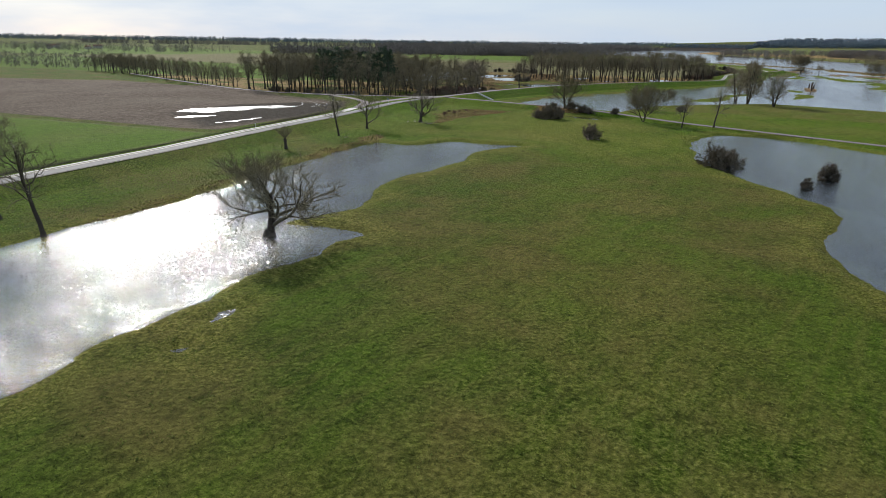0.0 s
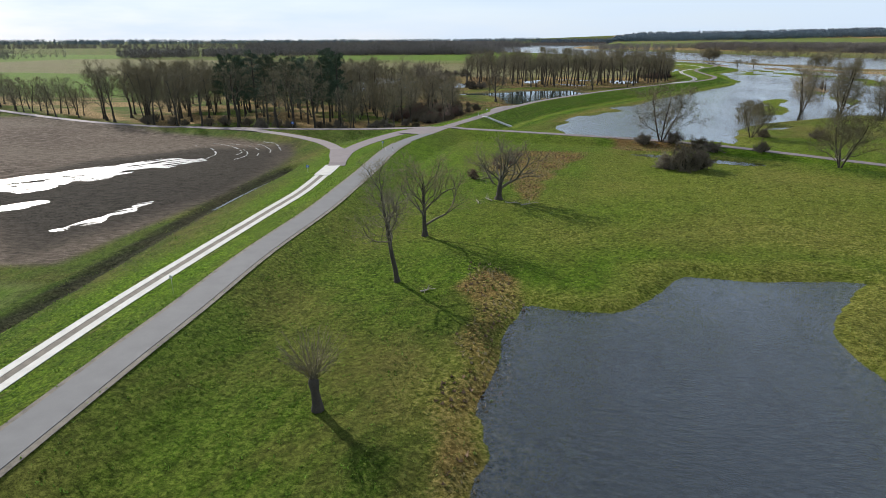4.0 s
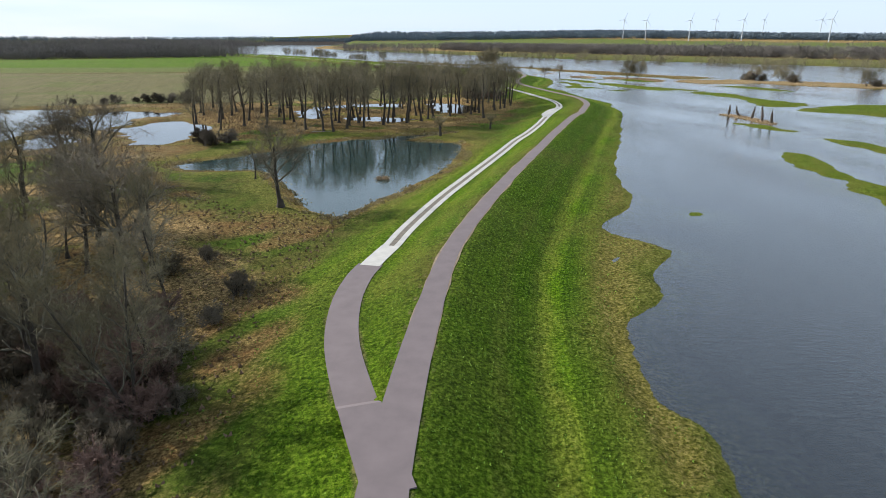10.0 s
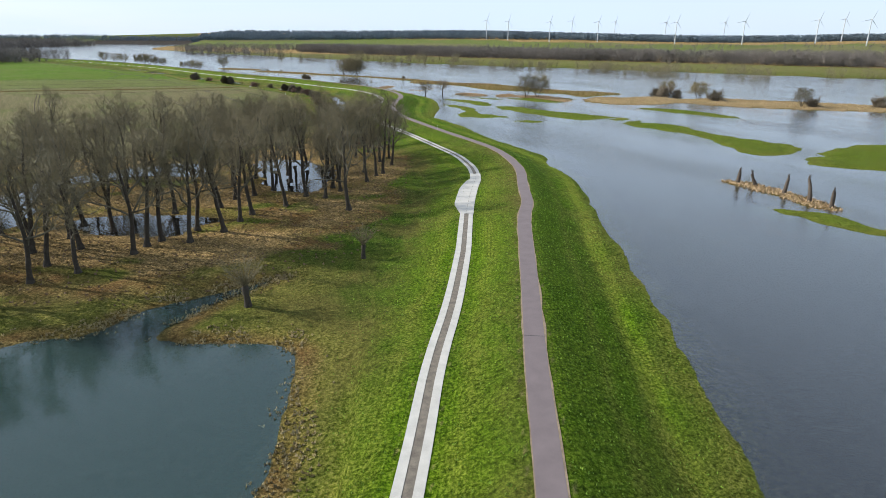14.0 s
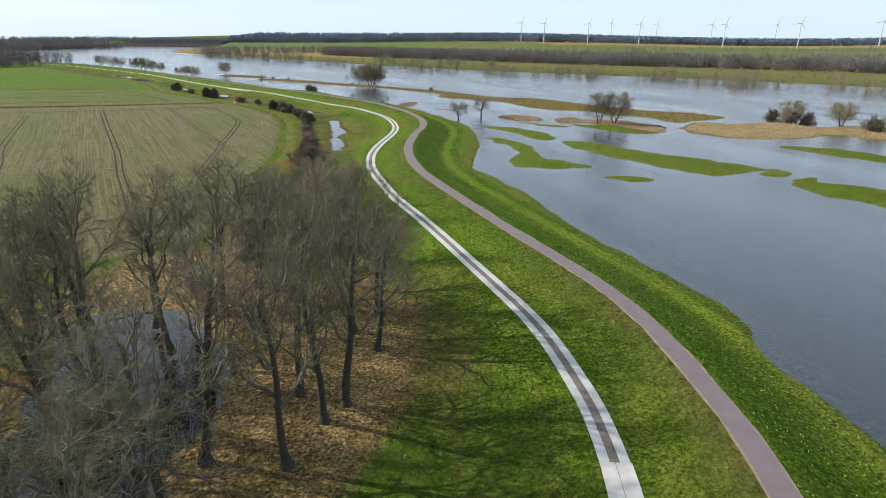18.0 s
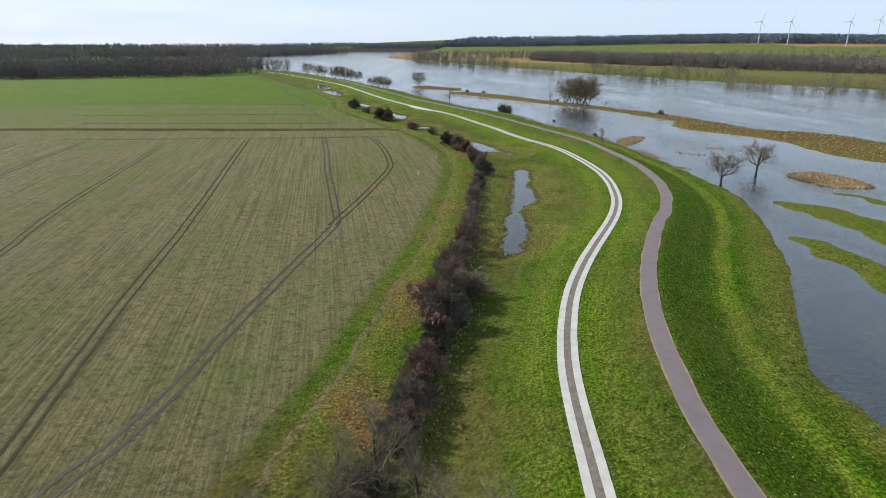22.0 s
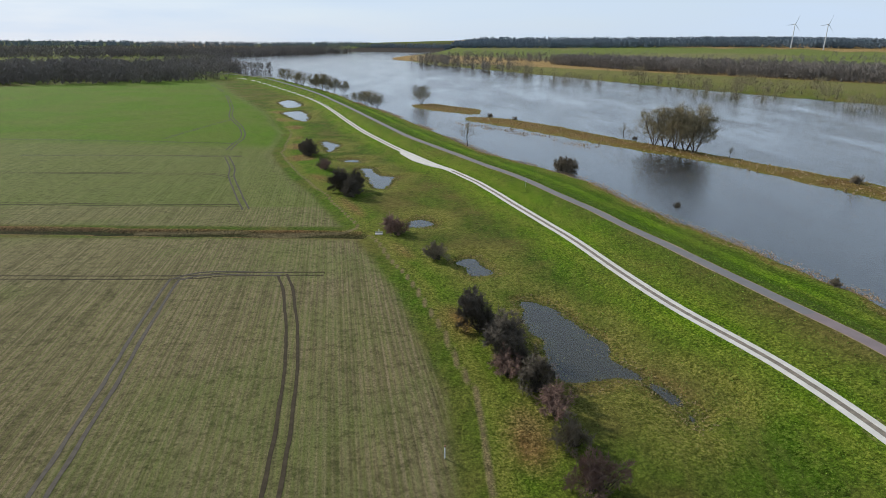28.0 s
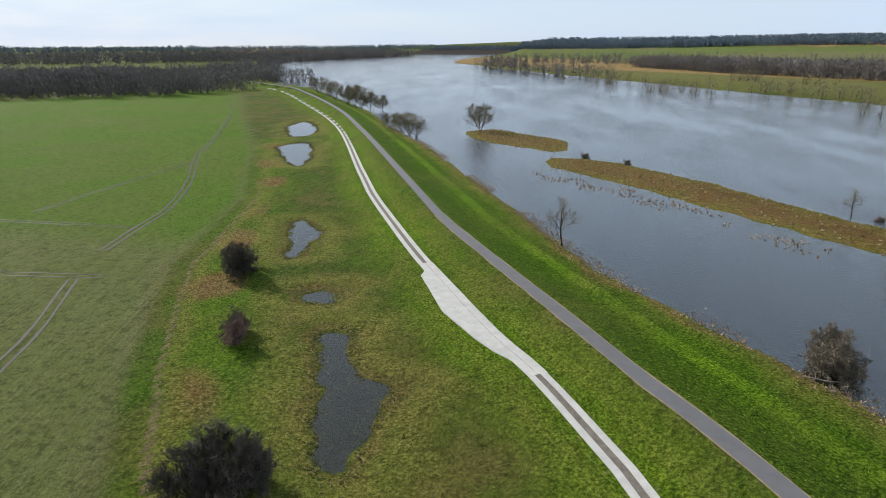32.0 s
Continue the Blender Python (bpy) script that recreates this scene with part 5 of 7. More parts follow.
def make_bush(seed, name, h, spread, stems=16, twigs=26, tw=0.022, tlen=0.75, mat=None, bark=None):
    """A dense leafless shrub: stems fanning out from the ground into a dome of fine twigs."""
    rng = random.Random(seed)
    stem, crown = Wood(), Wood()
    lobes = [(Vector((rng.uniform(-0.45, 0.45) * spread, rng.uniform(-0.45, 0.45) * spread, 0)), rng.uniform(0.62, 1.0)) for _ in range(5)]
    for s in range(stems):
        c, k = lobes[s % len(lobes)]
        a, lie = rng.uniform(0, 6.28), math.acos(rng.uniform(0.02, 1.0))
        d = Vector((math.cos(a) * math.sin(lie), math.sin(a) * math.sin(lie), math.cos(lie)))
        tip = c + Vector((d.x * spread * 0.72 * k, d.y * spread * 0.72 * k, max(d.z, 0.06) * h * k)) * rng.uniform(0.8, 1.05)
        root = c * 0.5 + Vector((rng.uniform(-0.3, 0.3), rng.uniform(-0.3, 0.3), -0.2))
        bend = root.lerp(tip, 0.5) + Vector((0, 0, 0.14 * h)) + rand_dir(rng) * 0.25
        pts = [root, root.lerp(bend, 0.6), bend, bend.lerp(tip, 0.55) + rand_dir(rng) * 0.12, tip]
        stem.limb(pts, [0.055, 0.045, 0.034, 0.022, 0.01], 3)
        out = (tip - c * 0.7).normalized()
        for b in range(6):
            u = rng.uniform(0.35, 1.0) * 4
            i = min(int(u), 3)
            q = pts[i].lerp(pts[i + 1], u - i)
            bd = (out * 0.5 + rand_dir(rng)).normalized()
            qq = q + bd * rng.uniform(0.4, 1.0)
            qq.z = max(qq.z, 0.05)
            crown.limb([q, (q + qq) / 2 + rand_dir(rng) * 0.08, qq], [0.018, 0.012, 0.006], 3)
            for n in range(twigs):
                crown.twig(q.lerp(qq, rng.uniform(0.1, 1.05)), (out * 0.6 + rand_dir(rng) + Vector((0, 0, 0.2))).normalized(), tlen * rng.uniform(0.4, 1.0), tw * rng.uniform(0.7, 1.3))
    e = new(name)
    e.empty_display_size = 0.2
    for nm, w, mt in (("stem", stem, bark or M_BARK), ("crown", crown, mat or M_TWIG_DARK)):
        ob = new(nm, w.mesh(nm, mt))
        ob.parent = e
    return e


def make_pine(seed, name, h):
    rng = random.Random(seed)
    trunk, crown = Wood(), Wood()
    trunk.limb([Vector((0, 0, -0.4)), Vector((0.1, 0, h * 0.5)), Vector((0.1, 0.1, h))], [h * 0.017, h * 0.012, 0.03], 7)
    for c in range(64):
        u = rng.uniform(0.30, 0.99)
        a = rng.uniform(0, 6.28)
        ln = h * 0.27 * (1.1 - 0.75 * (u - 0.30) / 0.70) * rng.uniform(0.6, 1.1)
        p = Vector((0.1, 0.05, h * u))
        d = Vector((math.cos(a), math.sin(a), rng.uniform(-0.1, 0.35))).normalized()
        q = p + d * ln
        crown.limb([p, (p + q) / 2 + Vector((0, 0, 0.2)), q], [0.05, 0.03, 0.012], 3)
        for k in range(46):
            w = rng.uniform(0.3, 1.05)
            crown.twig(p.lerp(q, w) + rand_dir(rng) * 0.35, (d * 0.3 + rand_dir(rng) + Vector((0, 0, 0.35))).normalized(), rng.uniform(0.5, 0.9), 0.08)
    e = new(name)
    e.empty_display_size = 0.2
    for nm, w, mt in (("trunk", trunk, M_BARK), ("crown", crown, M_NEEDLE)):
        ob = new(nm, w.mesh(nm, mt))
        ob.parent = e
    return e


def make_pollard(seed, name, trunk_h, rod_len, rods=70, girth=0.4, mat=None):
    """A pollard willow: a thick bole with a swollen head and a burst of straight rods."""
    rng = random.Random(seed)
    trunk, crown = Wood(), Wood()
    lean = rng.uniform(-0.15, 0.15)
    top = Vector((lean * trunk_h, 0.05, trunk_h))
    trunk.limb([Vector((0, 0, -0.3)), Vector((0, 0, 0.3)), top * 0.5, top * 0.85, top], [girth * 1.4, girth * 1.1, girth * 0.85, girth * 1.15, girth * 0.7], 8)
    for c in range(rods):
        d = (rand_dir(rng) * 0.75 + Vector((0, 0, 0.95))).normalized()
        p = top + rand_dir(rng) * girth * 0.7
        ln = rod_len * rng.uniform(0.6, 1.1)
        m = p + d * ln * 0.5 + Vector((0, 0, 0.1))
        q = p + d * ln + Vector((0, 0, 0.3))
        crown.limb([p, m, q], [0.03, 0.02, 0.008], 3)
        for k in range(9):
            crown.twig(p.lerp(q, rng.uniform(0.3, 1)), (d + rand_dir(rng) * 0.5).normalized(), rng.uniform(0.4, 0.9), 0.016)
    e = new(name)
    e.empty_display_size = 0.2
    for nm, w, mt in (("trunk", trunk, M_BARK), ("crown", crown, mat or M_TWIG)):
        ob = new(nm, w.mesh(nm, mt))
        ob.parent = e
    return e


def place(ob, x, y, z, turn=0.0, size=1.0, label="", category="tree", group="", squash=1.0):
    ob.matrix_basis = Matrix.Translation((x, y, z)) @ Matrix.Rotation(turn, 4, 'Z') @ Matrix.Diagonal((size, size, size * squash, 1))
    return tagged(ob, label, category, group)


def plant(proto, spots, label, category, group="", scale=(0.9, 1.1), seed=1, low=-0.6):
    """Copies of a thing at many spots (x, y[, size]), on the ground."""
    rng = random.Random(seed)
    xy = np.array([s[:2] for s in spots], float)
    zs = ground_z(xy[:, 0], xy[:, 1])[0]
    for s, z in zip(spots, zs):
        size = s[2] if len(s) > 2 else rng.uniform(*scale)
        ob = copy_thing(proto, Matrix.Identity(4))
        ob.name = proto.name.split(".")[0]
        place(ob, s[0], s[1], max(float(z), low), rng.uniform(0, 6.28), size, label, category, group)


def discard(proto):
    for o in list(proto.children_recursive) + [proto]:
        bpy.data.objects.remove(o)


def scatter(poly, gap, seed, keep=None, limit=400):
    """Random spots in an outline, no nearer to one another than the gap."""
    rng = random.Random(seed)
    poly = np.array(poly, float)
    lo, hi = poly.min(0), poly.max(0)
    cand = np.array([(rng.uniform(lo[0], hi[0]), rng.uniform(lo[1], hi[1])) for _ in range(6000)])
    cand = cand[inside(cand[:, 0], cand[:, 1], poly)]
    out, cells = [], {}
    for p in cand:
        cx, cy = int(p[0] // gap), int(p[1] // gap)
        near = [q for i in (-1, 0, 1) for j in (-1, 0, 1) for q in cells.get((cx + i, cy + j), ())]
        if all((p[0] - q[0]) ** 2 + (p[1] - q[1]) ** 2 > gap * gap for q in near) and (keep is None or keep(p[0], p[1])):
            out.append(tuple(p))
            cells.setdefault((cx, cy), []).append(p)
            if len(out) >= limit:
                break
    return out


# prototypes
OAKS = [make_tree(11 + i, "bare_oak", 22.0, bole=0.34, reach=0.46, kids=(11, 7, 6), twigs=9, tw=0.012, tlen=1.0, wiggle=0.52, girth=0.021, rise=0.55, tilt=(0.4, 1.2)) for i in range(4)]
ALDERS = [make_tree(31 + i, "bare_alder", 19.0, bole=0.18, reach=0.36, kids=(13, 6, 5), twigs=10, tw=0.013, tlen=0.95, rise=0.5, girth=0.017, wiggle=0.42, stems=2 if i == 2 else 1, tilt=(0.45, 1.1))
          for i in range(3)]
PINE = make_pine(41, "pine_tree", 20.0)
BUSHES = [make_bush(51 + i, "bare_shrub", 4.0, 2.7, 46, 20 if i > 1 else 32, 0.024, 0.72, m) for i, m in enumerate((M_TWIG_DARK, M_TWIG_DARK, M_TWIG_RED, M_TWIG_MID))]
FANS = [make_tree(65 + i, "bare_poplar", 20.0, bole=0.10, reach=0.36, kids=(13, 7, 5), twigs=10, tw=0.015, tlen=1.1, rise=0.45, girth=0.022, stems=4, twig_mat=M_TWIG_PALE, wiggle=0.34, tl=0.82, tilt=(0.4, 1.15), splay=0.24)
        for i in range(2)]
WILLOW = make_tree(62, "bare_willow", 16.0, bole=0.12, reach=0.44, kids=(11, 7, 5), twigs=10, tw=0.016, tlen=1.1, rise=0.45, girth=0.024, stems=3, twig_mat=M_TWIG, wiggle=0.38, tl=0.72, tilt=(0.4, 1.1), splay=0.5)
BROAD = [make_tree(sd_, "bare_oak", 15.0, bole=0.30, reach=0.60, kids=(12, 8, 6), twigs=9, tw=0.014, tlen=0.9, girth=0.030, wiggle=0.48, tl=0.66, tilt=(0.55, 1.25), rise=0.5, twig_mat=M_TWIG_MID) for sd_ in (141, 146)]

# grove of oaks by the pond: front edge, then the rest
pond_line = PONDS[0][0]


def dry_ground(x, y):
    for poly, _, _ in PONDS[:8]:
        d, _, _ = seg_near(np.array([x]), np.array([y]), poly, True)
        ins = inside(np.array([x]), np.array([y]), poly)[0]
        if ins and d[0] > 3 or (not ins and d[0] < 1.0):
            return False
    d, s, _ = seg_near(np.array([x]), np.array([y]), BERM)
    return d[0] > 13


GROVE = [(-38, 345), (0, 320), (22, 316), (45, 322), (66, 334), (92, 350), (103, 372), (118, 402), (126, 425), (124, 446), (100, 450), (85, 441), (60, 436), (20, 436), (-35, 425)]
front = [(11.9, 323.8), (18.4, 316.9), (22.1, 316.9), (27.7, 324.0), (29.1, 332.2), (34.5, 326.4), (25.5, 341.4), (43.2, 333.8), (45.5, 337.6), (48.2, 340.7), (53.5, 337.3), (55.4, 345.6),
         (60.5, 342.1), (64.7, 348.9), (68.0, 353.6), (76.8, 358.2), (83.6, 366.3), (87.9, 362.6), (92.7, 373.5), (93.4, 368.1), (103.7, 376.6), (108.6, 382.7), (111.6, 385.1), (33.6, 340.8),
         (31.0, 349.2), (38.9, 351.1), (7.2, 346.3), (5.4, 355.7), (24.4, 347.7), (3.3, 341.2), (-3.0, 331.0), (-12.0, 338.0)]
back = [s for s in scatter(GROVE, 8.5, 5, dry_ground, 80) if min((s[0] - q[0]) ** 2 + (s[1] - q[1]) ** 2 for q in front) > 40 and s[1] > 340]
inner = [s for s in scatter([(58, 366), (84, 372), (112, 384), (124, 404), (127, 440), (108, 448), (84, 444), (60, 430)], 9.5, 15, lambda x, y: seg_near(np.array([x]), np.array([y]), BERM)[0][0] > 14, 60)
         if min((s[0] - q[0]) ** 2 + (s[1] - q[1]) ** 2 for q in front + back) > 30]
spots = [q for q in front + back + inner if q[1] < 426 + 0.7 * max(0.0, q[0] - 96)]
for i, p in enumerate(OAKS):
    plant(p, spots[i::4], "tall bare oak standing in the grove beside the pond", "tree", "oaks of the grove", (0.95, 1.13), 70 + i)
def off_field(x, y):
    return not inside(np.array([x]), np.array([y]), np.array(FIELD_1, float))[0] and seg_near(np.array([x]), np.array([y]), BERM)[0][0] > 9


copse = scatter([(106, 452), (126, 448), (132, 470), (124, 482), (114, 476)], 4.6, 6, None, 26)
plant(OAKS[3], copse[0::2], "small bare tree in the copse beside the field", "tree", "trees of the copse", (0.45, 0.62), 75)
plant(ALDERS[1], copse[1::2], "small bare tree in the copse beside the field", "tree", "trees of the copse", (0.5, 0.7), 76)
cop_s = scatter([(104, 437.3), (110.3, 432.8), (124.0, 435.1), (130.7, 445.4), (130.0, 459.5), (118.5, 463.0), (108, 458.3)], 3.0, 16, off_field, 48)
plant(BUSHES[3], cop_s[0::3], "grey-brown leafless shrub in the copse", "shrub", "shrubs of the copse", (0.75, 1.2), 176)
plant(BUSHES[2], cop_s[1::3], "reddish leafless shrub in the copse", "shrub", "shrubs of the copse", (0.7, 1.1), 177)
plant(ALDERS[0], cop_s[2::6], "small bare tree in the copse beside the field", "tree", "trees of the copse", (0.5, 0.75), 178)
plant(OAKS[1], cop_s[5::6], "small bare tree in the copse beside the field", "tree", "trees of the copse", (0.5, 0.7), 179)
# wood by the crossing: alders, oaks and a few pines


def off_road(x, y):
    for ln, m in ((CROSS, 7.0), (BERM, 13.0), (LEG_N, 14.0)):
        d, _, _ = seg_near(np.array([x]), np.array([y]), ln)
        if d[0] < m:
            return False
    return True


spots = scatter([(-150, 98), (-110, 88), (-68, 82), (-29, 86), (-8, 96), (-2, 112), (-3, 150), (-8, 176), (-18, 200), (-38, 222), (-70, 230), (-110, 205), (-150, 170)], 6.2, 8, off_road, 175)
spots = [s for s in spots if s[1] < 165 or (int(s[0] * 5 + s[1] * 7) % 5 < 3)]
pines = [(-92.4, 107.8), (-82.9, 99.9), (-81.4, 110.8), (-71.3, 100.9), (-71.7, 108.1), (-64.2, 116.3), (-55.7, 104.0), (-56.3, 111.5), (-47.7, 100.8), (-48.9, 110.2), (-42.2, 103.1), (-53.0, 123.3), (-72.0, 121.1), (-92.9, 122.2)]
rest = [s for s in spots if min((s[0] - q[0]) ** 2 + (s[1] - q[1]) ** 2 for q in pines) > 60 and not (-100 < s[0] < -40 and 95 < s[1] < 108)]
plant(PINE, pines, "dark green pine among the bare trees of the wood", "tree", "pines of the wood", (1.15, 1.4), 81)
near_dike = [s for s in rest if s[0] > -42]
deep = [s for s in rest if s[0] <= -42]
for i, p in enumerate(ALDERS):
    plant(p, deep[i::4], "slender bare alder in the wood beside the dike", "tree", "bare trees of the wood", (1.1, 1.4), 82 + i)
    plant(p, near_dike[i::4], "slender bare alder in the wood beside the dike", "tree", "bare trees of the wood", (0.72, 1.0), 182 + i)
plant(OAKS[1], deep[3::4], "bare oak in the wood beside the dike", "tree", "bare trees of the wood", (0.9, 1.2), 86)
plant(OAKS[2], near_dike[3::4], "bare oak in the wood beside the dike", "tree", "bare trees of the wood", (0.6, 0.85), 186)
edge = [(x, y, 0.6 + 0.45 * random.random()) for x, y in scatter([(-120, 90), (-68, 79), (-30, 83), (-6, 93), (1, 112), (4, 150), (2, 180), (-10, 176), (-9, 120), (-30, 94), (-120, 100)], 5.0, 9, off_road, 34)]
thicket = scatter([(-26, 118), (-6, 112), (-1, 140), (-5, 158), (-24, 160)], 3.6, 19, off_road, 60)
plant(BUSHES[2], thicket[0::2], "reddish-grey leafless shrub in the thicket under the trees", "shrub", "shrubs of the thicket", (0.8, 1.3), 187)
plant(BUSHES[3], thicket[1::2], "grey-brown leafless shrub in the thicket under the trees", "shrub", "shrubs of the thicket", (0.8, 1.3), 188)
plant(BUSHES[1], [(-21, 296, 1.4), (-18, 293, 1.5), (-14, 296, 1.3), (-107, 442, 0.8), (-92, 440, 0.9), (-87, 444, 1.3), (-77, 446, 0.8), (-71, 445, 1.4), (-65, 444, 1.5), (-60, 443, 1.4), (-51, 441, 1.9), (-46, 440, 1.1)], "dark evergreen-looking shrub in the dry reeds", "shrub", "shrubs in the reeds", seed=189)
plant(BUSHES[3], edge, "brown leafless shrub at the edge of the wood", "shrub", "shrubs at the wood's edge", seed=87)
# row of trees along the ploughed field, further west
row = [(x, y) for x, y in scatter([(-420, 190), (-330, 165), (-210, 115), (-160, 98), (-160, 112), (-215, 135), (-330, 190), (-420, 230)], 5.6, 10, None, 90)]
plant(ALDERS[0], row[0::2], "bare tree in a row along the field road", "tree", "trees along the field road", (0.7, 0.95), 88)
plant(OAKS[2], row[1::2], "bare tree in a row along the field road", "tree", "trees along the field road", (0.55, 0.75), 89)

# hedge beside the field and the shrubs by the puddles: x, y, size, kind
HEDGE = [(131, 522, 1.7, 0), (133, 531, 1.9, 3), (129.5, 529, 1.5, 2), (136.5, 533, 1.6, 3), (136, 551, 1.4, 3), (138.4, 559, 1.3, 2), (152, 640, 1.3, 1), (150.5, 652, 1.2, 0), (149, 660, 1.0, 2),
         (151.5, 666, 1.2, 2), (151, 674, 1.0, 3), (150, 680, 1.1, 2), (149, 686, 1.3, 0), (147.5, 692, 1.4, 1), (145.5, 698, 1.5, 0), (143.5, 704, 1.6, 1), (141.5, 710, 1.3, 0), (136, 739, 1.1, 3), (127, 757, 1.0, 2),
         (125, 761, 1.1, 2), (111, 797, 1.5, 0), (109, 803, 1.9, 1), (107, 809, 1.6, 0), (112, 806, 1.5, 0), (97, 838, 1.1, 2), (95.5, 843, 1.0, 3), (86, 868, 1.7, 0), (84, 872, 1.5, 1),
         (145, 690, 1.0, 2), (120, 482, 1.2, 1), (122, 468, 1.2, 1)]
rng_h = random.Random(29)
row_h = spline([(120, 478), (121, 483), (124, 489), (125.5, 496), (127.6, 507), (130, 515), (132, 531), (134, 546), (138.3, 564), (142, 589), (147, 624), (151, 650)], 2.3)
for i, (x, y) in enumerate(row_h):
    if y > 548 and rng_h.random() < 0.22:
        continue
    HEDGE.append((x + rng_h.uniform(-0.9, 0.9), y + rng_h.uniform(-0.6, 0.6), rng_h.uniform(0.75, 1.25) if y < 548 else rng_h.uniform(0.45, 0.95), (2, 3, 2, 0, 3, 1)[rng_h.randrange(6)]))
for kd in range(4):
    plant(BUSHES[kd], [h[:3] for h in HEDGE if h[3] == kd], ("dark leafless shrub in the hedge beside the field", "dense dark shrub beside the puddles", "reddish-brown leafless shrub in the hedge",
                                                              "brown twiggy shrub in the hedge")[kd], "shrub", "shrubs of the hedge", seed=91 + kd)

# single trees and shrubs of the flood plain
lone = make_tree(101, "bare_willow", 13.6, bole=0.22, reach=0.72, kids=(11, 8, 7), twigs=8, tw=0.022, tlen=1.0, girth=0.050, lean=0.16, wiggle=0.46, tl=0.5, tilt=(0.45, 1.15), rise=0.6, twig_mat=M_TWIG)
place(lone, 73.4, -148.4, -0.1, 0.4, 1.18, "leaning bare willow at the edge of the pond", "tree")
for x, y, s, k in ((41.5, -165, 0.85, 0), (34, -170, 1.0, 2), (27, -163, 0.95, 1), (37, -180, 1.0, 3)):
    plant(OAKS[k], [(x, y, s)], "bare oak on the slope above the pond", "tree", "oaks above the pond", seed=k)
plant(OAKS[3], [(24.8, -53.2, 0.72)], "small bare tree on the slope by the pond", "tree", seed=3)
treeb = make_tree(103, "bare_tree", 13.0, bole=0.2, reach=0.62, kids=(10, 6, 5), twigs=6, tw=0.020, tlen=0.9, girth=0.028, twig_mat=M_TWIG_OLIVE, wiggle=0.44, tl=0.6, tilt=(0.35, 1.0), rise=0.8)
place(treeb, 23.9, -33.4, 0.6, 1.2, 1.15, "bare tree with mossy olive twigs on the meadow", "tree")
oldw = make_tree(105, "old_willow", 12.5, bole=0.45, reach=0.95, kids=(9, 7, 6), twigs=6, tw=0.020, tlen=0.8, girth=0.06, wiggle=0.5, tl=0.44, tilt=(0.15, 1.0), rise=1.2, twig_mat=M_TWIG_MID)
place(oldw, 32.9, -7.9, 0.4, 0.7, 1.0, "gnarled old willow with a thick broken trunk", "tree")
poll = make_pollard(107, "pollard_willow", 2.8, 4.2, 80, 0.42)
place(poll, 26.0, -82.6, 0.9, 0.0, 1.0, "pollard willow with a thick bole on the slope", "tree")
poll2 = copy_thing(poll, Matrix.Identity(4))
place(poll2, 60.0, 300.3, -0.9, 1.0, 1.25, "pollard willow with pale rods beside the pond", "tree")
poll3 = copy_thing(poll, Matrix.Identity(4))
place(poll3, 83.2, 314.6, -0.9, 2.2, 0.95, "small pollard willow in dry grass", "tree")
plant(WILLOW, [(72.9, 66.6, 1.2)], "spreading bare willow beside the crossing road", "tree", seed=5)
plant(WILLOW, [(103.5, 87.9, 0.78), (112.9, 129.3, 0.66), (111.6, 39.8, 1.05)], "spreading bare willow on the flooded meadow", "tree", "willows on the meadow", seed=6)
plant(FANS[1], [(153.5, 154, 1.15), (148, 180, 1.05), (166, 146, 0.9)], "tall spreading bare poplar by the flood", "tree", "poplars by the flood", seed=7)
plant(OAKS[0], [(138.3, 31, 0.75), (127, 28, 0.6)], "bare tree beside the crossing road", "tree", seed=8)
plant(BUSHES[3], [(73.8, 31.7, 1.8), (78, 33, 1.6), (70.5, 30.5, 1.3), (100.5, -18.6, 1.5), (123.4, 88.8, 1.0), (140, -48, 1.9), (143, -45, 1.5), (68, 64, 1.1), (76, 65, 1.2), (82, 60, 1.2), (86, 57, 1.0), (98, 55, 0.9), (107, 90, 0.9)],
      "tangled leafless willow shrub on the meadow", "shrub", "shrubs on the meadow", seed=9)
plant(BUSHES[2], [(s[0], s[1]) for s in scatter([(28, 41), (36, 43), (34, 28), (31, 18), (27, 22)], 4.2, 33, None, 8)], "low dark bramble shrub in the dead sedge", "shrub", "brambles in the sedge", (0.16, 0.34), 34)
plant(BUSHES[2], [(25, 10, 0.7)], "reddish leafless shrub beside the dry reeds", "shrub", seed=19)
plant(BROAD[0], [(6.5, 209.7, 1.28)], "bare oak standing alone at the corner of the pond", "tree", seed=10)
plant(BROAD[1], [(-37.7, 243.5, 1.5), (-45.4, 247, 1.4), (-27.3, 203, 1.3), (-15, 177, 1.3), (-22, 189, 1.25), (-10, 167, 0.8)], "bare oak with a wide crown at the edge of the wood", "tree", "wide oaks at the wood's edge", seed=22)
plant(OAKS[3], [(-0.5, 237, 0.42), (-20, 330, 0.75), (-28, 322, 0.8)], "bare tree behind the pond", "tree", "trees behind the pond", seed=11)
plant(BUSHES[3], [(396, 563, 2.6), (402, 560, 2.0), (404, 582, 1.8), (401, 521, 2.4), (470, 455, 2.2), (478, 450, 2.6), (430, 470, 2.0), (500, 430, 2.2), (560, 370, 2.4)],
      "spreading leafless willow shrub on a reedy islet", "shrub", "shrubs on the islets", seed=121)
plant(WILLOW, [(289.5, 588, 1.12), (297, 585, 1.12), (401.7, 568.6, 0.85), (408.3, 544, 0.85), (417, 550, 0.85), (424.5, 474, 0.85), (520, 420, 0.8)],
      "bare willow on a reedy islet of the flood", "tree", "willows on the islets", seed=12)
plant(BROAD[1], [(222.7, 614.4, 0.8), (243.4, 631.1, 0.9)], "bare tree at the edge of the flood", "tree", "trees at the flood's edge", seed=13)
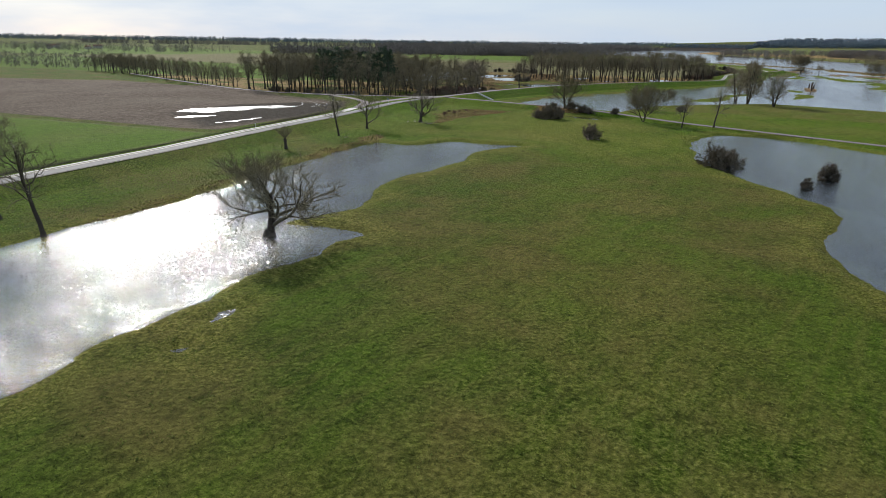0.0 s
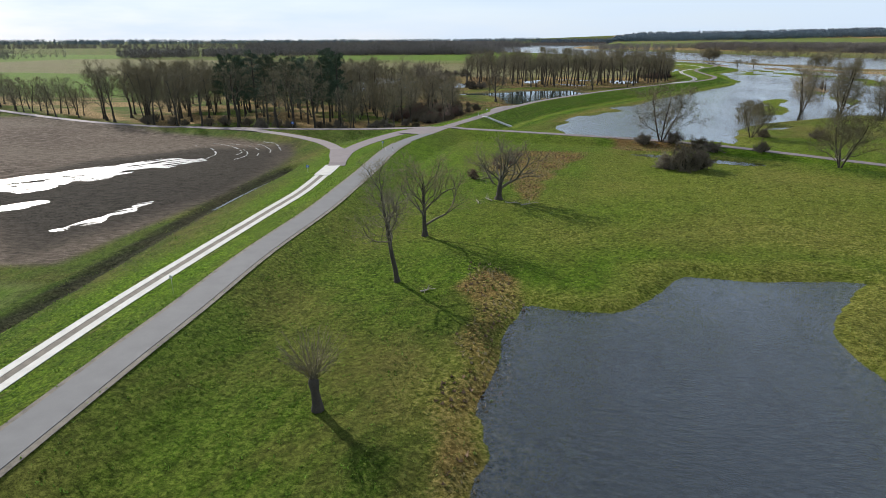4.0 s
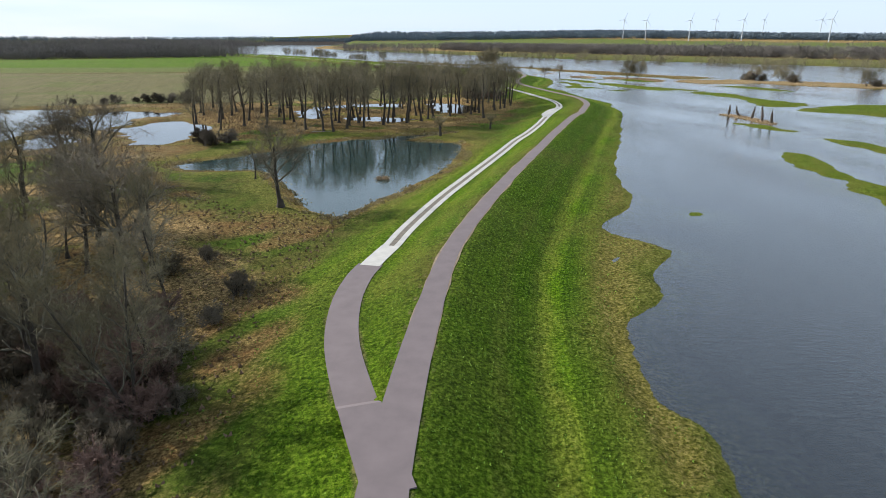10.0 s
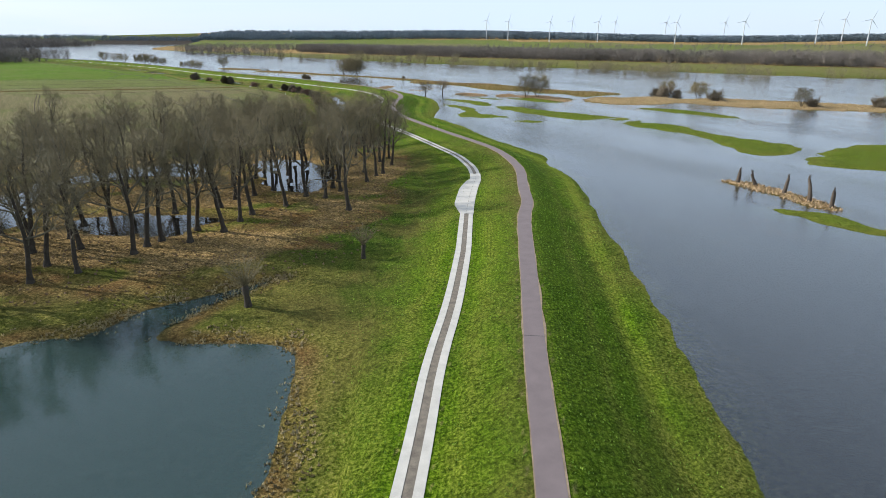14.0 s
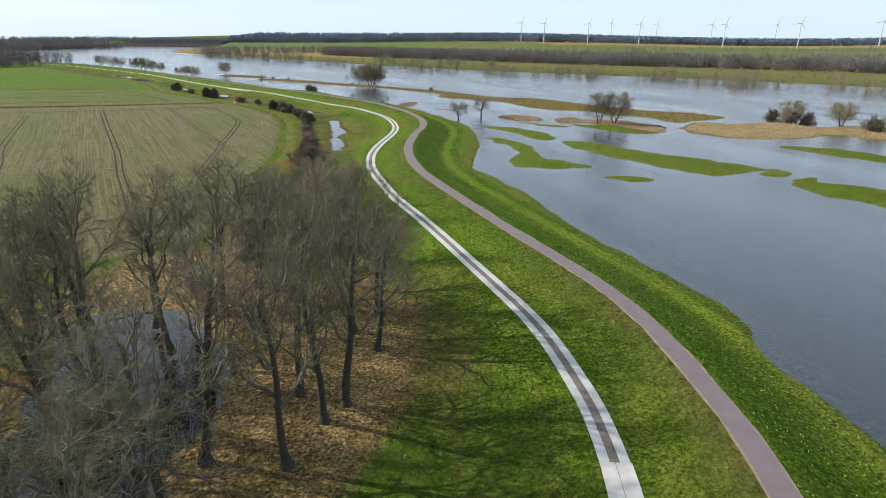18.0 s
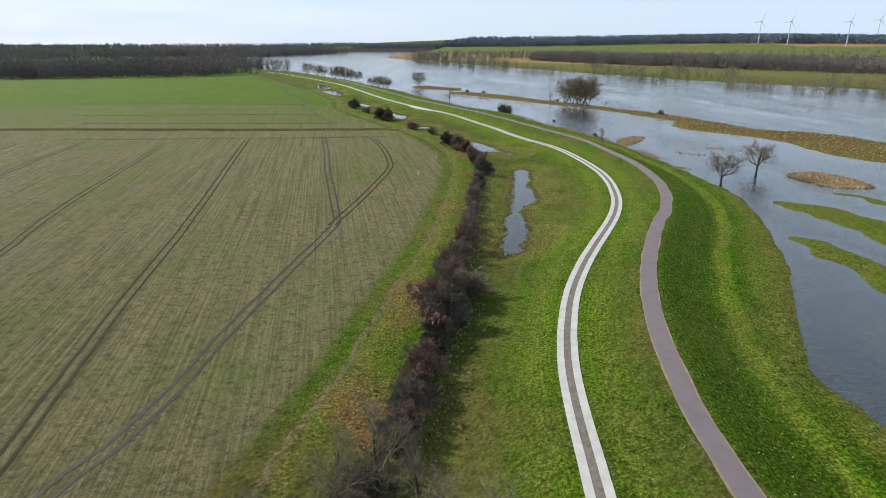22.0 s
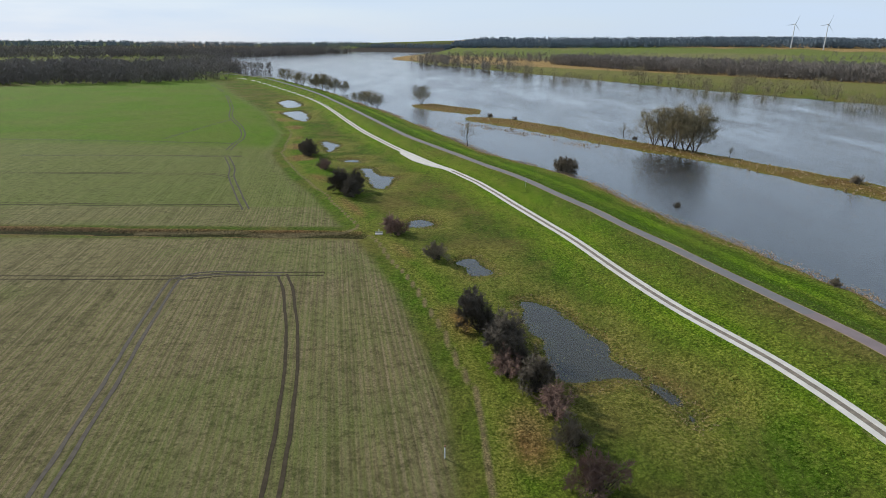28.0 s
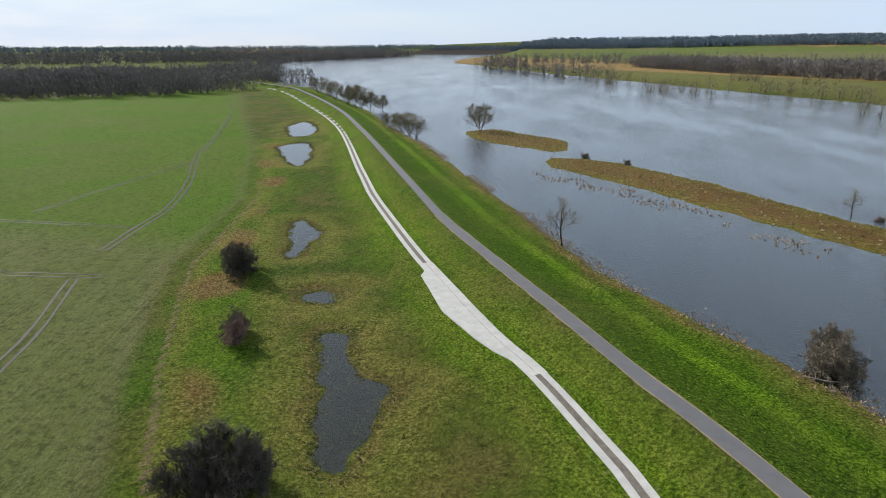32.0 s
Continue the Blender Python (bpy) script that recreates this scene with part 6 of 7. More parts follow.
plant(WILLOW, [(241.5, 893.5, 1.15), (245, 889, 1.3), (250, 878.5, 1.45), (247.5, 884, 1.3), (252.5, 874.5, 1.2)], "tall spreading bare willow on the levee in the river", "tree", "willows on the levee", seed=14)
plant(OAKS[3], [(235.9, 921, 0.34), (153.8, 888.2, 0.5), (262, 862, 0.2), (211, 700, 0.3)], "small bare tree in the shallow flood", "tree", "small trees in the flood", seed=15)
plant(WILLOW, [(132.9, 1081.6, 1.0)], "round-crowned bare willow on a levee islet", "tree", seed=16)
plant(BUSHES[3], [(187.3, 836.4, 1.4), (184, 833, 1.7), (190, 842, 1.2), (208, 783, 0.5), (213, 720, 0.5), (176, 1003, 0.8), (190, 990, 0.7), (282, 812, 0.9), (240, 915, 0.6)],
      "tangled willow shrub standing in the flood", "shrub", "shrubs in the flood", seed=17)
plant(WILLOW, [(97, 1064, 0.85), (101, 1058, 0.7), (92, 1074, 0.75), (44, 1203, 1.1), (38, 1212, 1.1), (52, 1195, 0.9), (62, 1188, 0.8), (30, 1222, 1.0), (84, 1085, 0.6), (10, 1262, 1.0), (-4, 1300, 1.0),
                  (-20, 1325, 1.1)], "bare willow on the bank at the foot of the dike", "tree", "willows at the foot of the dike", seed=18)
plant(BUSHES[0], [(159.5, -65.6, 0.75), (166, -52, 1.2)], "leafless shrub standing in the water", "shrub", "shrubs in the inlet", seed=20)


deadb = make_bush(171, "dead_shrub", 1.6, 1.2, 14, 14, 0.02, 0.5, M_REED, M_DEAD)
plant(deadb, [(31.1, 234.9), (32.0, 235.4), (30.4, 234.8)], "pale dead shrub standing in the pond", "shrub", "dead shrubs in the pond", (0.8, 1.1), 172, -2.6)
discard(deadb)


# broken stumps on the islet
def stump(seed, x, y, h, lean):
    rng = random.Random(seed)
    w = Wood()
    p, d = Vector((0, 0, -0.4)), Vector((lean, rng.uniform(-0.1, 0.1), 1)).normalized()
    pts, rad = [p.copy()], [0.62]
    for i in range(6):
        d = (d + rand_dir(rng) * 0.12).normalized()
        p = p + d * h / 6
        pts.append(p.copy())
        rad.append(0.55 - 0.04 * i + rng.uniform(-0.06, 0.09))
    w.limb(pts, rad, 8)
    for k in range(6):
        w.limb([pts[-1] + rand_dir(rng) * 0.25, pts[-1] + Vector((rng.uniform(-0.4, 0.4), rng.uniform(-0.4, 0.4), rng.uniform(0.5, 1.5)))], [0.16, 0.02], 4)
    t = group_thing("tree_stump", "weathered broken willow stump on a small islet", "stump", (x, y, 0.1))
    tagged(t, group="stumps on the islet")
    ob = new("trunk", w.mesh("trunk", M_STUMP))
    ob.parent = t


for i, q in enumerate(((201.7, 330.6, 4.2, 0.05), (203.9, 326.4, 4.0, -0.35), (202.6, 316.5, 4.6, 0.1), (200.8, 307.7, 6.2, 0.0), (200.4, 301.6, 4.6, -0.12))):
    stump(130 + i, *q)
for p in OAKS + ALDERS + [PINE] + BUSHES + BROAD + [WILLOW] + FANS:
    discard(p)


# ---- far woods, joined: bands of small bare trees ----
def far_band(name, spots, height, material, label, per=26, seed=1, width=0.55, spread=0.32):
    """Many far trees in one mesh: each a stem and a ragged crown of slivers."""
    per, width = int(per * 1.7), width * 0.6
    rng = np.random.default_rng(seed)
    xy = np.array(spots, float)
    z = ground_z(xy[:, 0], xy[:, 1])[0]
    n = len(xy)
    hh = height * rng.uniform(0.7, 1.15, n)
    tree = np.repeat(np.arange(n), per)
    m = len(tree)
    u = rng.uniform(0.03, 1.0, m)
    ang = rng.uniform(0, 2 * np.pi, m)
    rad = spread * hh[tree] * np.sqrt(np.clip(1 - ((u - 0.55) / 0.5) ** 2, 0.02, 1)) * np.sqrt(rng.uniform(0, 1, m))
    p = np.stack([xy[tree, 0] + np.cos(ang) * rad, xy[tree, 1] + np.sin(ang) * rad, z[tree] + u * hh[tree] * 0.9], 1)
    d = rng.normal(0, 1, (m, 3))
    d[:, 2] = np.abs(d[:, 2]) + 0.5
    d /= np.linalg.norm(d, axis=1)[:, None]
    ln = hh[tree] * rng.uniform(0.10, 0.22, m)
    a = np.cross(d, rng.normal(0, 1, (m, 3)))
    a = a / np.linalg.norm(a, axis=1)[:, None] * (width * rng.uniform(0.5, 1.2, m) * hh[tree] / 18)[:, None]
    v = np.stack([p - a, p + a, p + d * ln[:, None]], 1).reshape(-1, 3)
    s = np.stack([np.c_[xy[:, 0] - 0.3, xy[:, 1], z - 0.5], np.c_[xy[:, 0] + 0.3, xy[:, 1], z - 0.5], np.c_[xy, z + hh * 0.8]], 1).reshape(-1, 3)
    v = np.vstack([v, s])
    me = bpy.data.meshes.new(name)
    me.vertices.add(len(v))
    me.vertices.foreach_set("co", v.ravel())
    me.loops.add(len(v))
    me.loops.foreach_set("vertex_index", np.arange(len(v)))
    me.polygons.add(len(v) // 3)
    me.polygons.foreach_set("loop_start", np.arange(0, len(v), 3))
    me.update()
    me.materials.append(material)
    return tagged(new(name, me), label, "trees", kind="stuff")


def band_spots(line, depth, count, seed):
    """Random spots along a line, spread back over the depth to its left."""
    rng = np.random.default_rng(seed)
    p = spline(line, 20.0)
    i = rng.uniform(0, len(p) - 1.001, count)
    k = i.astype(int)
    q = p[k] + (p[k + 1] - p[k]) * (i - k)[:, None]
    t = p[k + 1] - p[k]
    t /= np.hypot(*t.T)[:, None]
    return q + np.stack([-t[:, 1], t[:, 0]], 1) * (depth * rng.uniform(0, 1, count) ** 1.3)[:, None]


far_band("far_wood", band_spots([(-102, 1392), (-172, 1300), (-262, 1262), (-420, 1240), (-700, 1230)], -240, 1100, 1), 21, M_FARWOOD, "bare wood behind the green field", 60, 2)
far_band("far_wood", band_spots([(-90, 1560), (-250, 1380), (-420, 1195), (-640, 1010), (-760, 900)], -260, 1400, 3), 17, M_FARWOOD, "dark wood on the far side of the fields", 34, 4, 1.1)
far_band("far_wood", band_spots([(-900, 780), (-1200, 700), (-1800, 620), (-2600, 500)], -220, 700, 5), 18, M_FARWOOD, "far wood along the fields", 30, 6)
far_band("far_wood", band_spots([(-420, 208), (-560, 190), (-800, 160), (-1300, 80), (-1900, -80)], -60, 420, 7), 16, M_FARWOOD, "row of trees behind the ploughed field", 40, 8)
far_band("far_pine_wood", band_spots([(-3900, 400), (-3500, 1500), (-2900, 2500), (-2000, 3400), (-1100, 4000), (-300, 4350), (500, 4400)], 300, 3600, 9), 24, M_FARPINE_HAZED, "dark pine wood on the horizon, bluish haze painted into its colour", 14, 10, 2.8)
far_band("far_wood", band_spots([(-1000, 1900), (-760, 2150), (-560, 2320), (-430, 2560), (-330, 3000), (-180, 3500)], 330, 1900, 31), 26, M_FARWOOD, "bare wood on the inner bank of the river bend", 24, 32, 1.2)
far_band("far_wood", band_spots([(-2600, 1750), (-2000, 2100), (-1400, 2500), (-900, 3000)], 240, 1100, 33), 19, M_FARWOOD, "far wood between the fields and the horizon", 20, 34, 1.6)
far_band("far_wood", band_spots([(-420, 2400), (-520, 2700), (-460, 3300), (-250, 4300)], 260, 700, 11), 20, M_FARWOOD, "bare wood along the bend of the river", 26, 12)
far_band("far_wood", band_spots([(-130, 1545), (-240, 1830), (-320, 2150)], 120, 200, 13), 17, M_FARWOOD, "bare willows along the river", 50, 14)
far_band("far_wood", band_spots([(170, 2200), (230, 1900), (330, 1680)], -70, 110, 15), 17, M_FARWOOD, "bare willows along the far bank", 60, 16)
far_band("far_wood", band_spots([(120, 2300), (330, 2250), (800, 1980), (1250, 1640), (1700, 1400), (2300, 1000), (3000, 300)], 170, 1500, 17), 18, M_FARWOOD, "bare wood behind the far meadows", 34, 18, 1.1)
far_band("far_wood", band_spots([(120, 3000), (500, 3000), (1000, 2700), (1600, 2300), (2300, 1800), (3000, 1300)], 60, 450, 19), 15, M_FARWOOD, "row of trees between the far fields", 30, 20)
far_band("far_wood", [s for s in band_spots([(420, 2050), (520, 1760), (700, 1440), (860, 1230), (1040, 1000), (1250, 720), (1600, 300)], 170, 4600, 27) if wobble(np.array([s[0]]), np.array([s[1]]), 90.0, 6.0)[0] > -0.6], 22, M_FARWOOD,
         "bare riverside wood behind the far meadow", 36, 28, 0.75)
far_band("far_wood", [s for s in band_spots([(200, 2900), (600, 2800), (1200, 2350), (1800, 1900), (2500, 1300), (3200, 600)], 520, 700, 25) if wobble(np.array([s[0]]), np.array([s[1]]), 190.0, 6.0)[0] > -0.35], 15, M_FARWOOD,
         "bare woods and hedges on the slope of the far hills", 24, 26, 1.2)
far_band("far_pine_wood", band_spots([(250, 4150), (800, 3900), (1500, 3480), (2200, 2900), (2900, 2200), (3600, 1400), (4200, 500)], 620, 8000, 21), 31, M_FARPINE_HAZED, "dark pine forest on the far hills, bluish haze painted into its colour", 16, 22, 4.0)
# shrubs and willows along the far bank
bank = [(266.0, 1616.2), (288.0, 1542.7), (316.7, 1415.4), (340.0, 1384.8), (403.6, 1170.2), (428.7, 1165.9), (462.0, 1071.7), (478.1, 1052.6), (501.5, 1017.4), (545.0, 1039.4), (549.8, 978.7), (586.0, 917.9), (611.3, 912.2), (608.0, 888.5), (625.6, 861.4), (620.5, 830.3), (612.6, 802.4), (623.6, 790.2), (642.5, 785.5), (804.7, 869.2), (678.8, 732.1), (664.6, 704.1), (549.5, 2084.1), (451.2, 1549.5), (492.0, 1480.1), (528.1, 1362.7), (486.0, 1225.6), (553.7, 1289.1), (535.9, 1196.3)] + [(150, 2050), (215, 1850), (305, 1625), (400, 1360), (445, 1250), (500, 1145), (590, 1025), (640, 950), (690, 870), (740, 790), (790, 705), (860, 610)]
rngb = np.random.default_rng(23)
bs = []
for cx, cy in bank + [(430, 1300), (470, 1230), (560, 1060), (700, 880), (830, 660), (950, 520)]:
    for _ in range(int(rngb.integers(5, 16))):
        bs.append((cx + rngb.normal(4, 13), cy + rngb.normal(4, 13)))
far_band("far_shrubs", bs, 13, M_TWIG, "brown bare willows along the far bank", 90, 24, 0.30, 0.42)


# ---- wind turbines ----
def wind_turbine():
    t = group_thing("wind_turbine", "white three-bladed wind turbine far behind the river", "wind turbine")
    part("tower", rod(bmesh.new(), (0, 0, 0), (0, 0, 118), 3.0, 1.6, 14), M_TURBINE, t)
    bm = box(bmesh.new(), -2, -3, 117, 2, 8, 121.5, 0.7)
    part("nacelle", bm, M_TURBINE, t)
    part("hub", rod(bmesh.new(), (0, -6, 119.5), (0, -3, 119.5), 0.9, 1.8, 12), M_TURBINE, t)
    for k in range(3):
        a = 2 * math.pi * k / 3 + 0.35
        d = Vector((math.sin(a), 0, math.cos(a)))
        s = d.cross(Vector((0, 1, 0)))
        bm = bmesh.new()
        c = Vector((0, -4.6, 119.5))
        ring = []
        for u, w in ((0.0, 1.0), (0.12, 1.9), (0.5, 1.2), (1.0, 0.25)):
            q = c + d * (1 + 46 * u)
            ring.append([bm.verts.new(q + s * w * 0.4), bm.verts.new(q + Vector((0, -0.35 * w * 0.5, 0))), bm.verts.new(q - s * w * 1.1), bm.verts.new(q + Vector((0, 0.35 * w * 0.5, 0)))])
        for r0, r1 in zip(ring[:-1], ring[1:]):
            for i in range(4):
                bm.faces.new((r0[i], r0[(i + 1) % 4], r1[(i + 1) % 4], r1[i]))
        bm.faces.new(ring[-1])
        part("blade", bm, M_TURBINE, t)
    return t


turbine = wind_turbine()
TURBINES = [(28.3, 3550), (30.2, 3450), (33.8, 3300), (35.7, 3900), (37.9, 3350), (39.3, 3900), (43.4, 3700), (44.2, 3200), (47.9, 3600), (49.3, 3100), (54.4, 3200), (56.1, 3500), (57.7, 3000)]
for i, (az, dist) in enumerate(TURBINES):
    x, y = 37 + math.sin(radians(az)) * dist, 179 + math.cos(radians(az)) * dist
    o = turbine if i == 0 else copy_thing(turbine, Matrix.Identity(4))
    o.matrix_basis = Matrix.Translation((x, y, z_at(x, y) - 1)) @ Matrix.Rotation(radians(-az + 25 + 9 * (i % 3)), 4, 'Z') @ Matrix.Scale(0.82, 4)
    tagged(o, group="wind turbines")


# ---- stairs, signs, bollards ----
def stairs(top, foot, steps=22, width=1.15):
    a, b = Vector(top), Vector(foot)
    run = b - a
    flat = Vector((run.x, run.y, 0)).normalized()
    side = Vector((-flat.y, flat.x, 0))
    t = group_thing("dike_stairs", "pale concrete stairs with side beams down the grassy dike slope", "stairs", a)
    for s in (-1, 1):
        bm = bmesh.new()
        o = side * s * width / 2
        vs = []
        for end in (Vector(), run):
            for dx, dz in ((-0.07, -0.3), (0.07, -0.3), (0.07, 0.16), (-0.07, 0.16)):
                vs.append(bm.verts.new(end + o + side * dx + Vector((0, 0, dz))))
        for f in ((0, 1, 2, 3), (7, 6, 5, 4), (0, 4, 5, 1), (1, 5, 6, 2), (2, 6, 7, 3), (3, 7, 4, 0)):
            bm.faces.new([vs[i] for i in f])
        bmesh.ops.recalc_face_normals(bm, faces=bm.faces[:])
        part("side_beam", bm, M_CONCRETE_GREY, t)
    ang = math.atan2(flat.y, flat.x)
    base = None
    for k in range(steps):
        if base is None:
            base = part("step", box(bmesh.new(), -0.17, -width / 2 + 0.08, -0.16, 0.17, width / 2 - 0.08, 0.0, 0.012), M_CONCRETE_GREY, t)
            ob = base
        else:
            ob = new("step", base.data)
            ob.parent = t
        ob.matrix_basis = Matrix.Translation(run * ((k + 0.5) / steps) + Vector((0, 0, 0.06))) @ Matrix.Rotation(ang, 4, 'Z')
    ob = part("landing", box(bmesh.new(), -1.3, -0.75, -0.2, 0.1, 0.75, 0.03, 0.015), M_CONCRETE_GREY, t)
    ob.matrix_basis = Matrix.Rotation(ang, 4, 'Z')
    return t


sx, sy = 15.7, 100.8
fx, fy = 25.6, 97.6
stairs((sx, sy, z_at(sx, sy) + 0.12), (fx, fy, z_at(fx, fy) + 0.1))


def bollard(x, y):
    t = group_thing("bollard", "red and white striped bollard on the path", "bollard", (x, y, z_at(x, y)))
    part("post", rod(bmesh.new(), (0, 0, -0.3), (0, 0, 1.0), 0.06, 0.06, 10), M_WHITE, t)
    for k in range(3):
        part("band", rod(bmesh.new(), (0, 0, 0.18 + 0.3 * k), (0, 0, 0.32 + 0.3 * k), 0.066, 0.066, 10), M_BLACK, t, "dark band")
    part("cap", rod(bmesh.new(), (0, 0, 1.0), (0, 0, 1.05), 0.06, 0.03, 10), M_BLACK, t)
    tagged(t, group="bollards")


for q in ((12.6, 103.6), (14.1, 103.8), (-0.7, 27.5), (1.0, 28.0)):
    bollard(*q)


def sign(x, y, h, w, ph, material, label, turn=0.0):
    t = group_thing("sign_post", label, "sign", (x, y, z_at(x, y)))
    t.rotation_euler = (0, 0, turn)
    part("post", rod(bmesh.new(), (0, 0, -0.4), (0, 0, h), 0.035, 0.035, 8), M_METAL, t)
    p = part("panel", box(bmesh.new(), -w / 2, -0.06, h - ph, w / 2, -0.035, h, 0.008), material, t)
    part("bracket", box(bmesh.new(), -0.06, -0.034, h - ph * 0.6, 0.06, 0.03, h - ph * 0.4), M_METAL, t)
    for k in range(2):
        part("text_bar", box(bmesh.new(), -w * 0.32, -0.066, h - ph * (0.38 + 0.3 * k), w * 0.32, -0.061, h - ph * (0.25 + 0.3 * k)), M_BLACK if material is M_WHITE else M_WHITE, p)
    return t


sign(15.6, 104.2, 2.5, 0.6, 0.42, M_WHITE, "white rectangular sign on a steel post by the stairs")
sign(-12.6, 4.6, 1.9, 0.6, 0.5, M_BLUE, "small blue sign on a steel post beside the slab", 0.3)
sign(-2.3, 30.0, 2.2, 0.45, 0.6, M_BLUE, "blue and white path sign on a steel post")
sign(-48.0, 73.5, 2.4, 0.75, 0.7, M_BLUE, "blue sign on a steel post at the wood's edge")
sign(1.2, -66.0, 2.3, 0.4, 0.4, M_WHITE, "small sign on a thin post between path and track")
sign(155.0, 441.0, 1.7, 0.16, 0.3, M_WHITE, "thin kilometre post beside the cycle path", 0.4)
sign(164.6, 794.0, 2.4, 0.5, 0.3, M_WHITE, "small sign on a steel post beside the cycle path", 0.2)


def marker_post(x, y):
    t = group_thing("marker_post", "white post with an orange head at the edge of the field", "post", (x, y, z_at(x, y)))
    part("post", box(bmesh.new(), -0.07, -0.07, -0.3, 0.07, 0.07, 1.5, 0.01), M_WHITE, t)
    part("head", box(bmesh.new(), -0.08, -0.08, 1.5, 0.08, 0.08, 1.72, 0.02), M_ROOF, t, "orange head")


marker_post(135.6, 671.4)
marker_post(128.0, 640.0)


def culvert(x, y):
    t = group_thing("culvert_head", "pale concrete culvert head with a small sluice", "culvert", (x, y, z_at(x, y)))
    part("slab", box(bmesh.new(), -0.9, -0.6, -0.4, 0.9, 0.6, 0.18, 0.03), M_CONCRETE, t)
    part("head_wall", box(bmesh.new(), -0.9, 0.35, 0.18, 0.9, 0.55, 0.5, 0.02), M_CONCRETE, t)
    part("spindle", rod(bmesh.new(), (0, 0, 0.18), (0, 0, 1.1), 0.04, 0.04, 8), M_METAL, t)
    part("handwheel", rod(bmesh.new(), (0, 0, 1.08), (0, 0, 1.12), 0.22, 0.22, 14), M_METAL, t)


culvert(122.3, 757.6)


# fallen branches near the old willow
def fallen(seed, x, y, ln, turn):
    rng = random.Random(seed)
    w = Wood()
    p, d = Vector((0, 0, 0.12)), Vector((1, 0, 0.05))
    pts, rad = [p.copy()], [0.11]
    for i in range(6):
        d = (d + rand_dir(rng) * 0.35)
        d.z = max(-0.05, d.z * 0.4)
        d.normalize()
        p = p + d * ln / 6
        p.z = max(p.z, 0.08)
        pts.append(p.copy())
        rad.append(0.11 - 0.015 * i)
    w.limb(pts, rad, 5)
    for k in range(9):
        i = rng.randrange(1, 6)
        e = pts[i] + rand_dir(rng) * rng.uniform(0.5, 1.4)
        e.z = abs(e.z) + 0.1
        w.limb([pts[i], e], [0.04, 0.012], 4)
    t = group_thing("fallen_branch", "pale fallen branch lying in the grass", "branch", (x, y, z_at(x, y)))
    t.rotation_euler = (0, 0, turn)
    ob = new("limb", w.mesh("limb", M_DEAD))
    ob.parent = t
    tagged(t, group="fallen branches")


for i, q in enumerate(((34.5, -10.2, 3.2, -0.4), (31.8, -9.6, 2.6, 2.4), (37.6, -11.8, 3.6, 0.3), (29.5, -12.6, 2.4, 1.4), (28.6, -56.0, 1.6, 0.4), (186, 831, 6.0, 2.9), (191, 839, 5.0, 0.2), (14, 316, 7.0, 0.4))):
    fallen(150 + i, *q)


# far houses
def house(x, y, w, d, h, turn):
    t = group_thing("far_house", "small pale house with a red tiled roof, far off", "house", (x, y, z_at(x, y)))
    t.rotation_euler = (0, 0, turn)
    wall = part("wall", box(bmesh.new(), -w / 2, -d / 2, -0.5, w / 2, d / 2, h), M_WALLH, t)
    bm = bmesh.new()
    o = 0.5
    v = [bm.verts.new(q) for q in ((-w / 2 - o, -d / 2 - o, h - 0.1), (w / 2 + o, -d / 2 - o, h - 0.1), (w / 2 + o, d / 2 + o, h - 0.1), (-w / 2 - o, d / 2 + o, h - 0.1), (-w / 2 - o, 0, h + d * 0.42), (w / 2 + o, 0, h + d * 0.42))]
    for f in ((0, 1, 5, 4), (2, 3, 4, 5), (0, 4, 3), (1, 2, 5), (3, 2, 1, 0)):
        bm.faces.new([v[i] for i in f])
    part("roof", bm, M_ROOF, t)
    for k in range(3):
        for lv in range(2):
            x0 = -w / 2 + (k + 0.6) * w / 3.4
            part("window", box(bmesh.new(), x0, -d / 2 - 0.05, 1.0 + 2.7 * lv, x0 + 1.1, -d / 2 + 0.05, 2.3 + 2.7 * lv), M_GLASS, wall)
    tagged(t, group="far houses")


for i, (x, y) in enumerate(((-330, 1430), (-360, 1465), (-300, 1470), (-1500, 900), (-1560, 960), (-1420, 980), (-1300, 860), (-2000, 700), (-1850, 640))):
    house(x, y, 14 + i % 3 * 4, 9, 5.6, 0.3 * i)


# ---- grass tufts along the dike and over the meadow ----
def tufts(name, spots, material, label, tall, seed, blades=2, low=-9.0):
    """Low tufts in one mesh: a few broad blades each."""
    rng = np.random.default_rng(seed)
    z = np.maximum(ground_z(spots[:, 0], spots[:, 1])[0], low)
    n = len(spots)
    i = np.repeat(np.arange(n), blades)
    a = rng.uniform(0, 2 * np.pi, len(i))
    w = tall * rng.uniform(0.5, 1.3, len(i))
    hgt = tall * rng.uniform(0.6, 1.3, len(i))
    base = np.c_[spots[i], z[i] - 0.03] + np.c_[rng.normal(0, tall * 0.3, (len(i), 2)), np.zeros(len(i))]
    d = np.c_[np.cos(a), np.sin(a), np.zeros(len(i))] * (w / 2)[:, None]
    tip = base + np.c_[rng.normal(0, tall * 0.4, (len(i), 2)), hgt]
    v = np.stack([base - d, base + d, tip], 1).reshape(-1, 3)
    me = bpy.data.meshes.new(name)
    me.vertices.add(len(v))
    me.vertices.foreach_set("co", v.ravel())
    me.loops.add(len(v))
    me.loops.foreach_set("vertex_index", np.arange(len(v)))
    me.polygons.add(len(v) // 3)
    me.polygons.foreach_set("loop_start", np.arange(0, len(v), 3))
    me.update()
    me.materials.append(material)
    return tagged(new(name, me), label, "grass", kind="stuff")


rng_g = np.random.default_rng(77)
ci = rng_g.uniform(0, len(CREST) - 2, 150000)
kk = ci.astype(int)
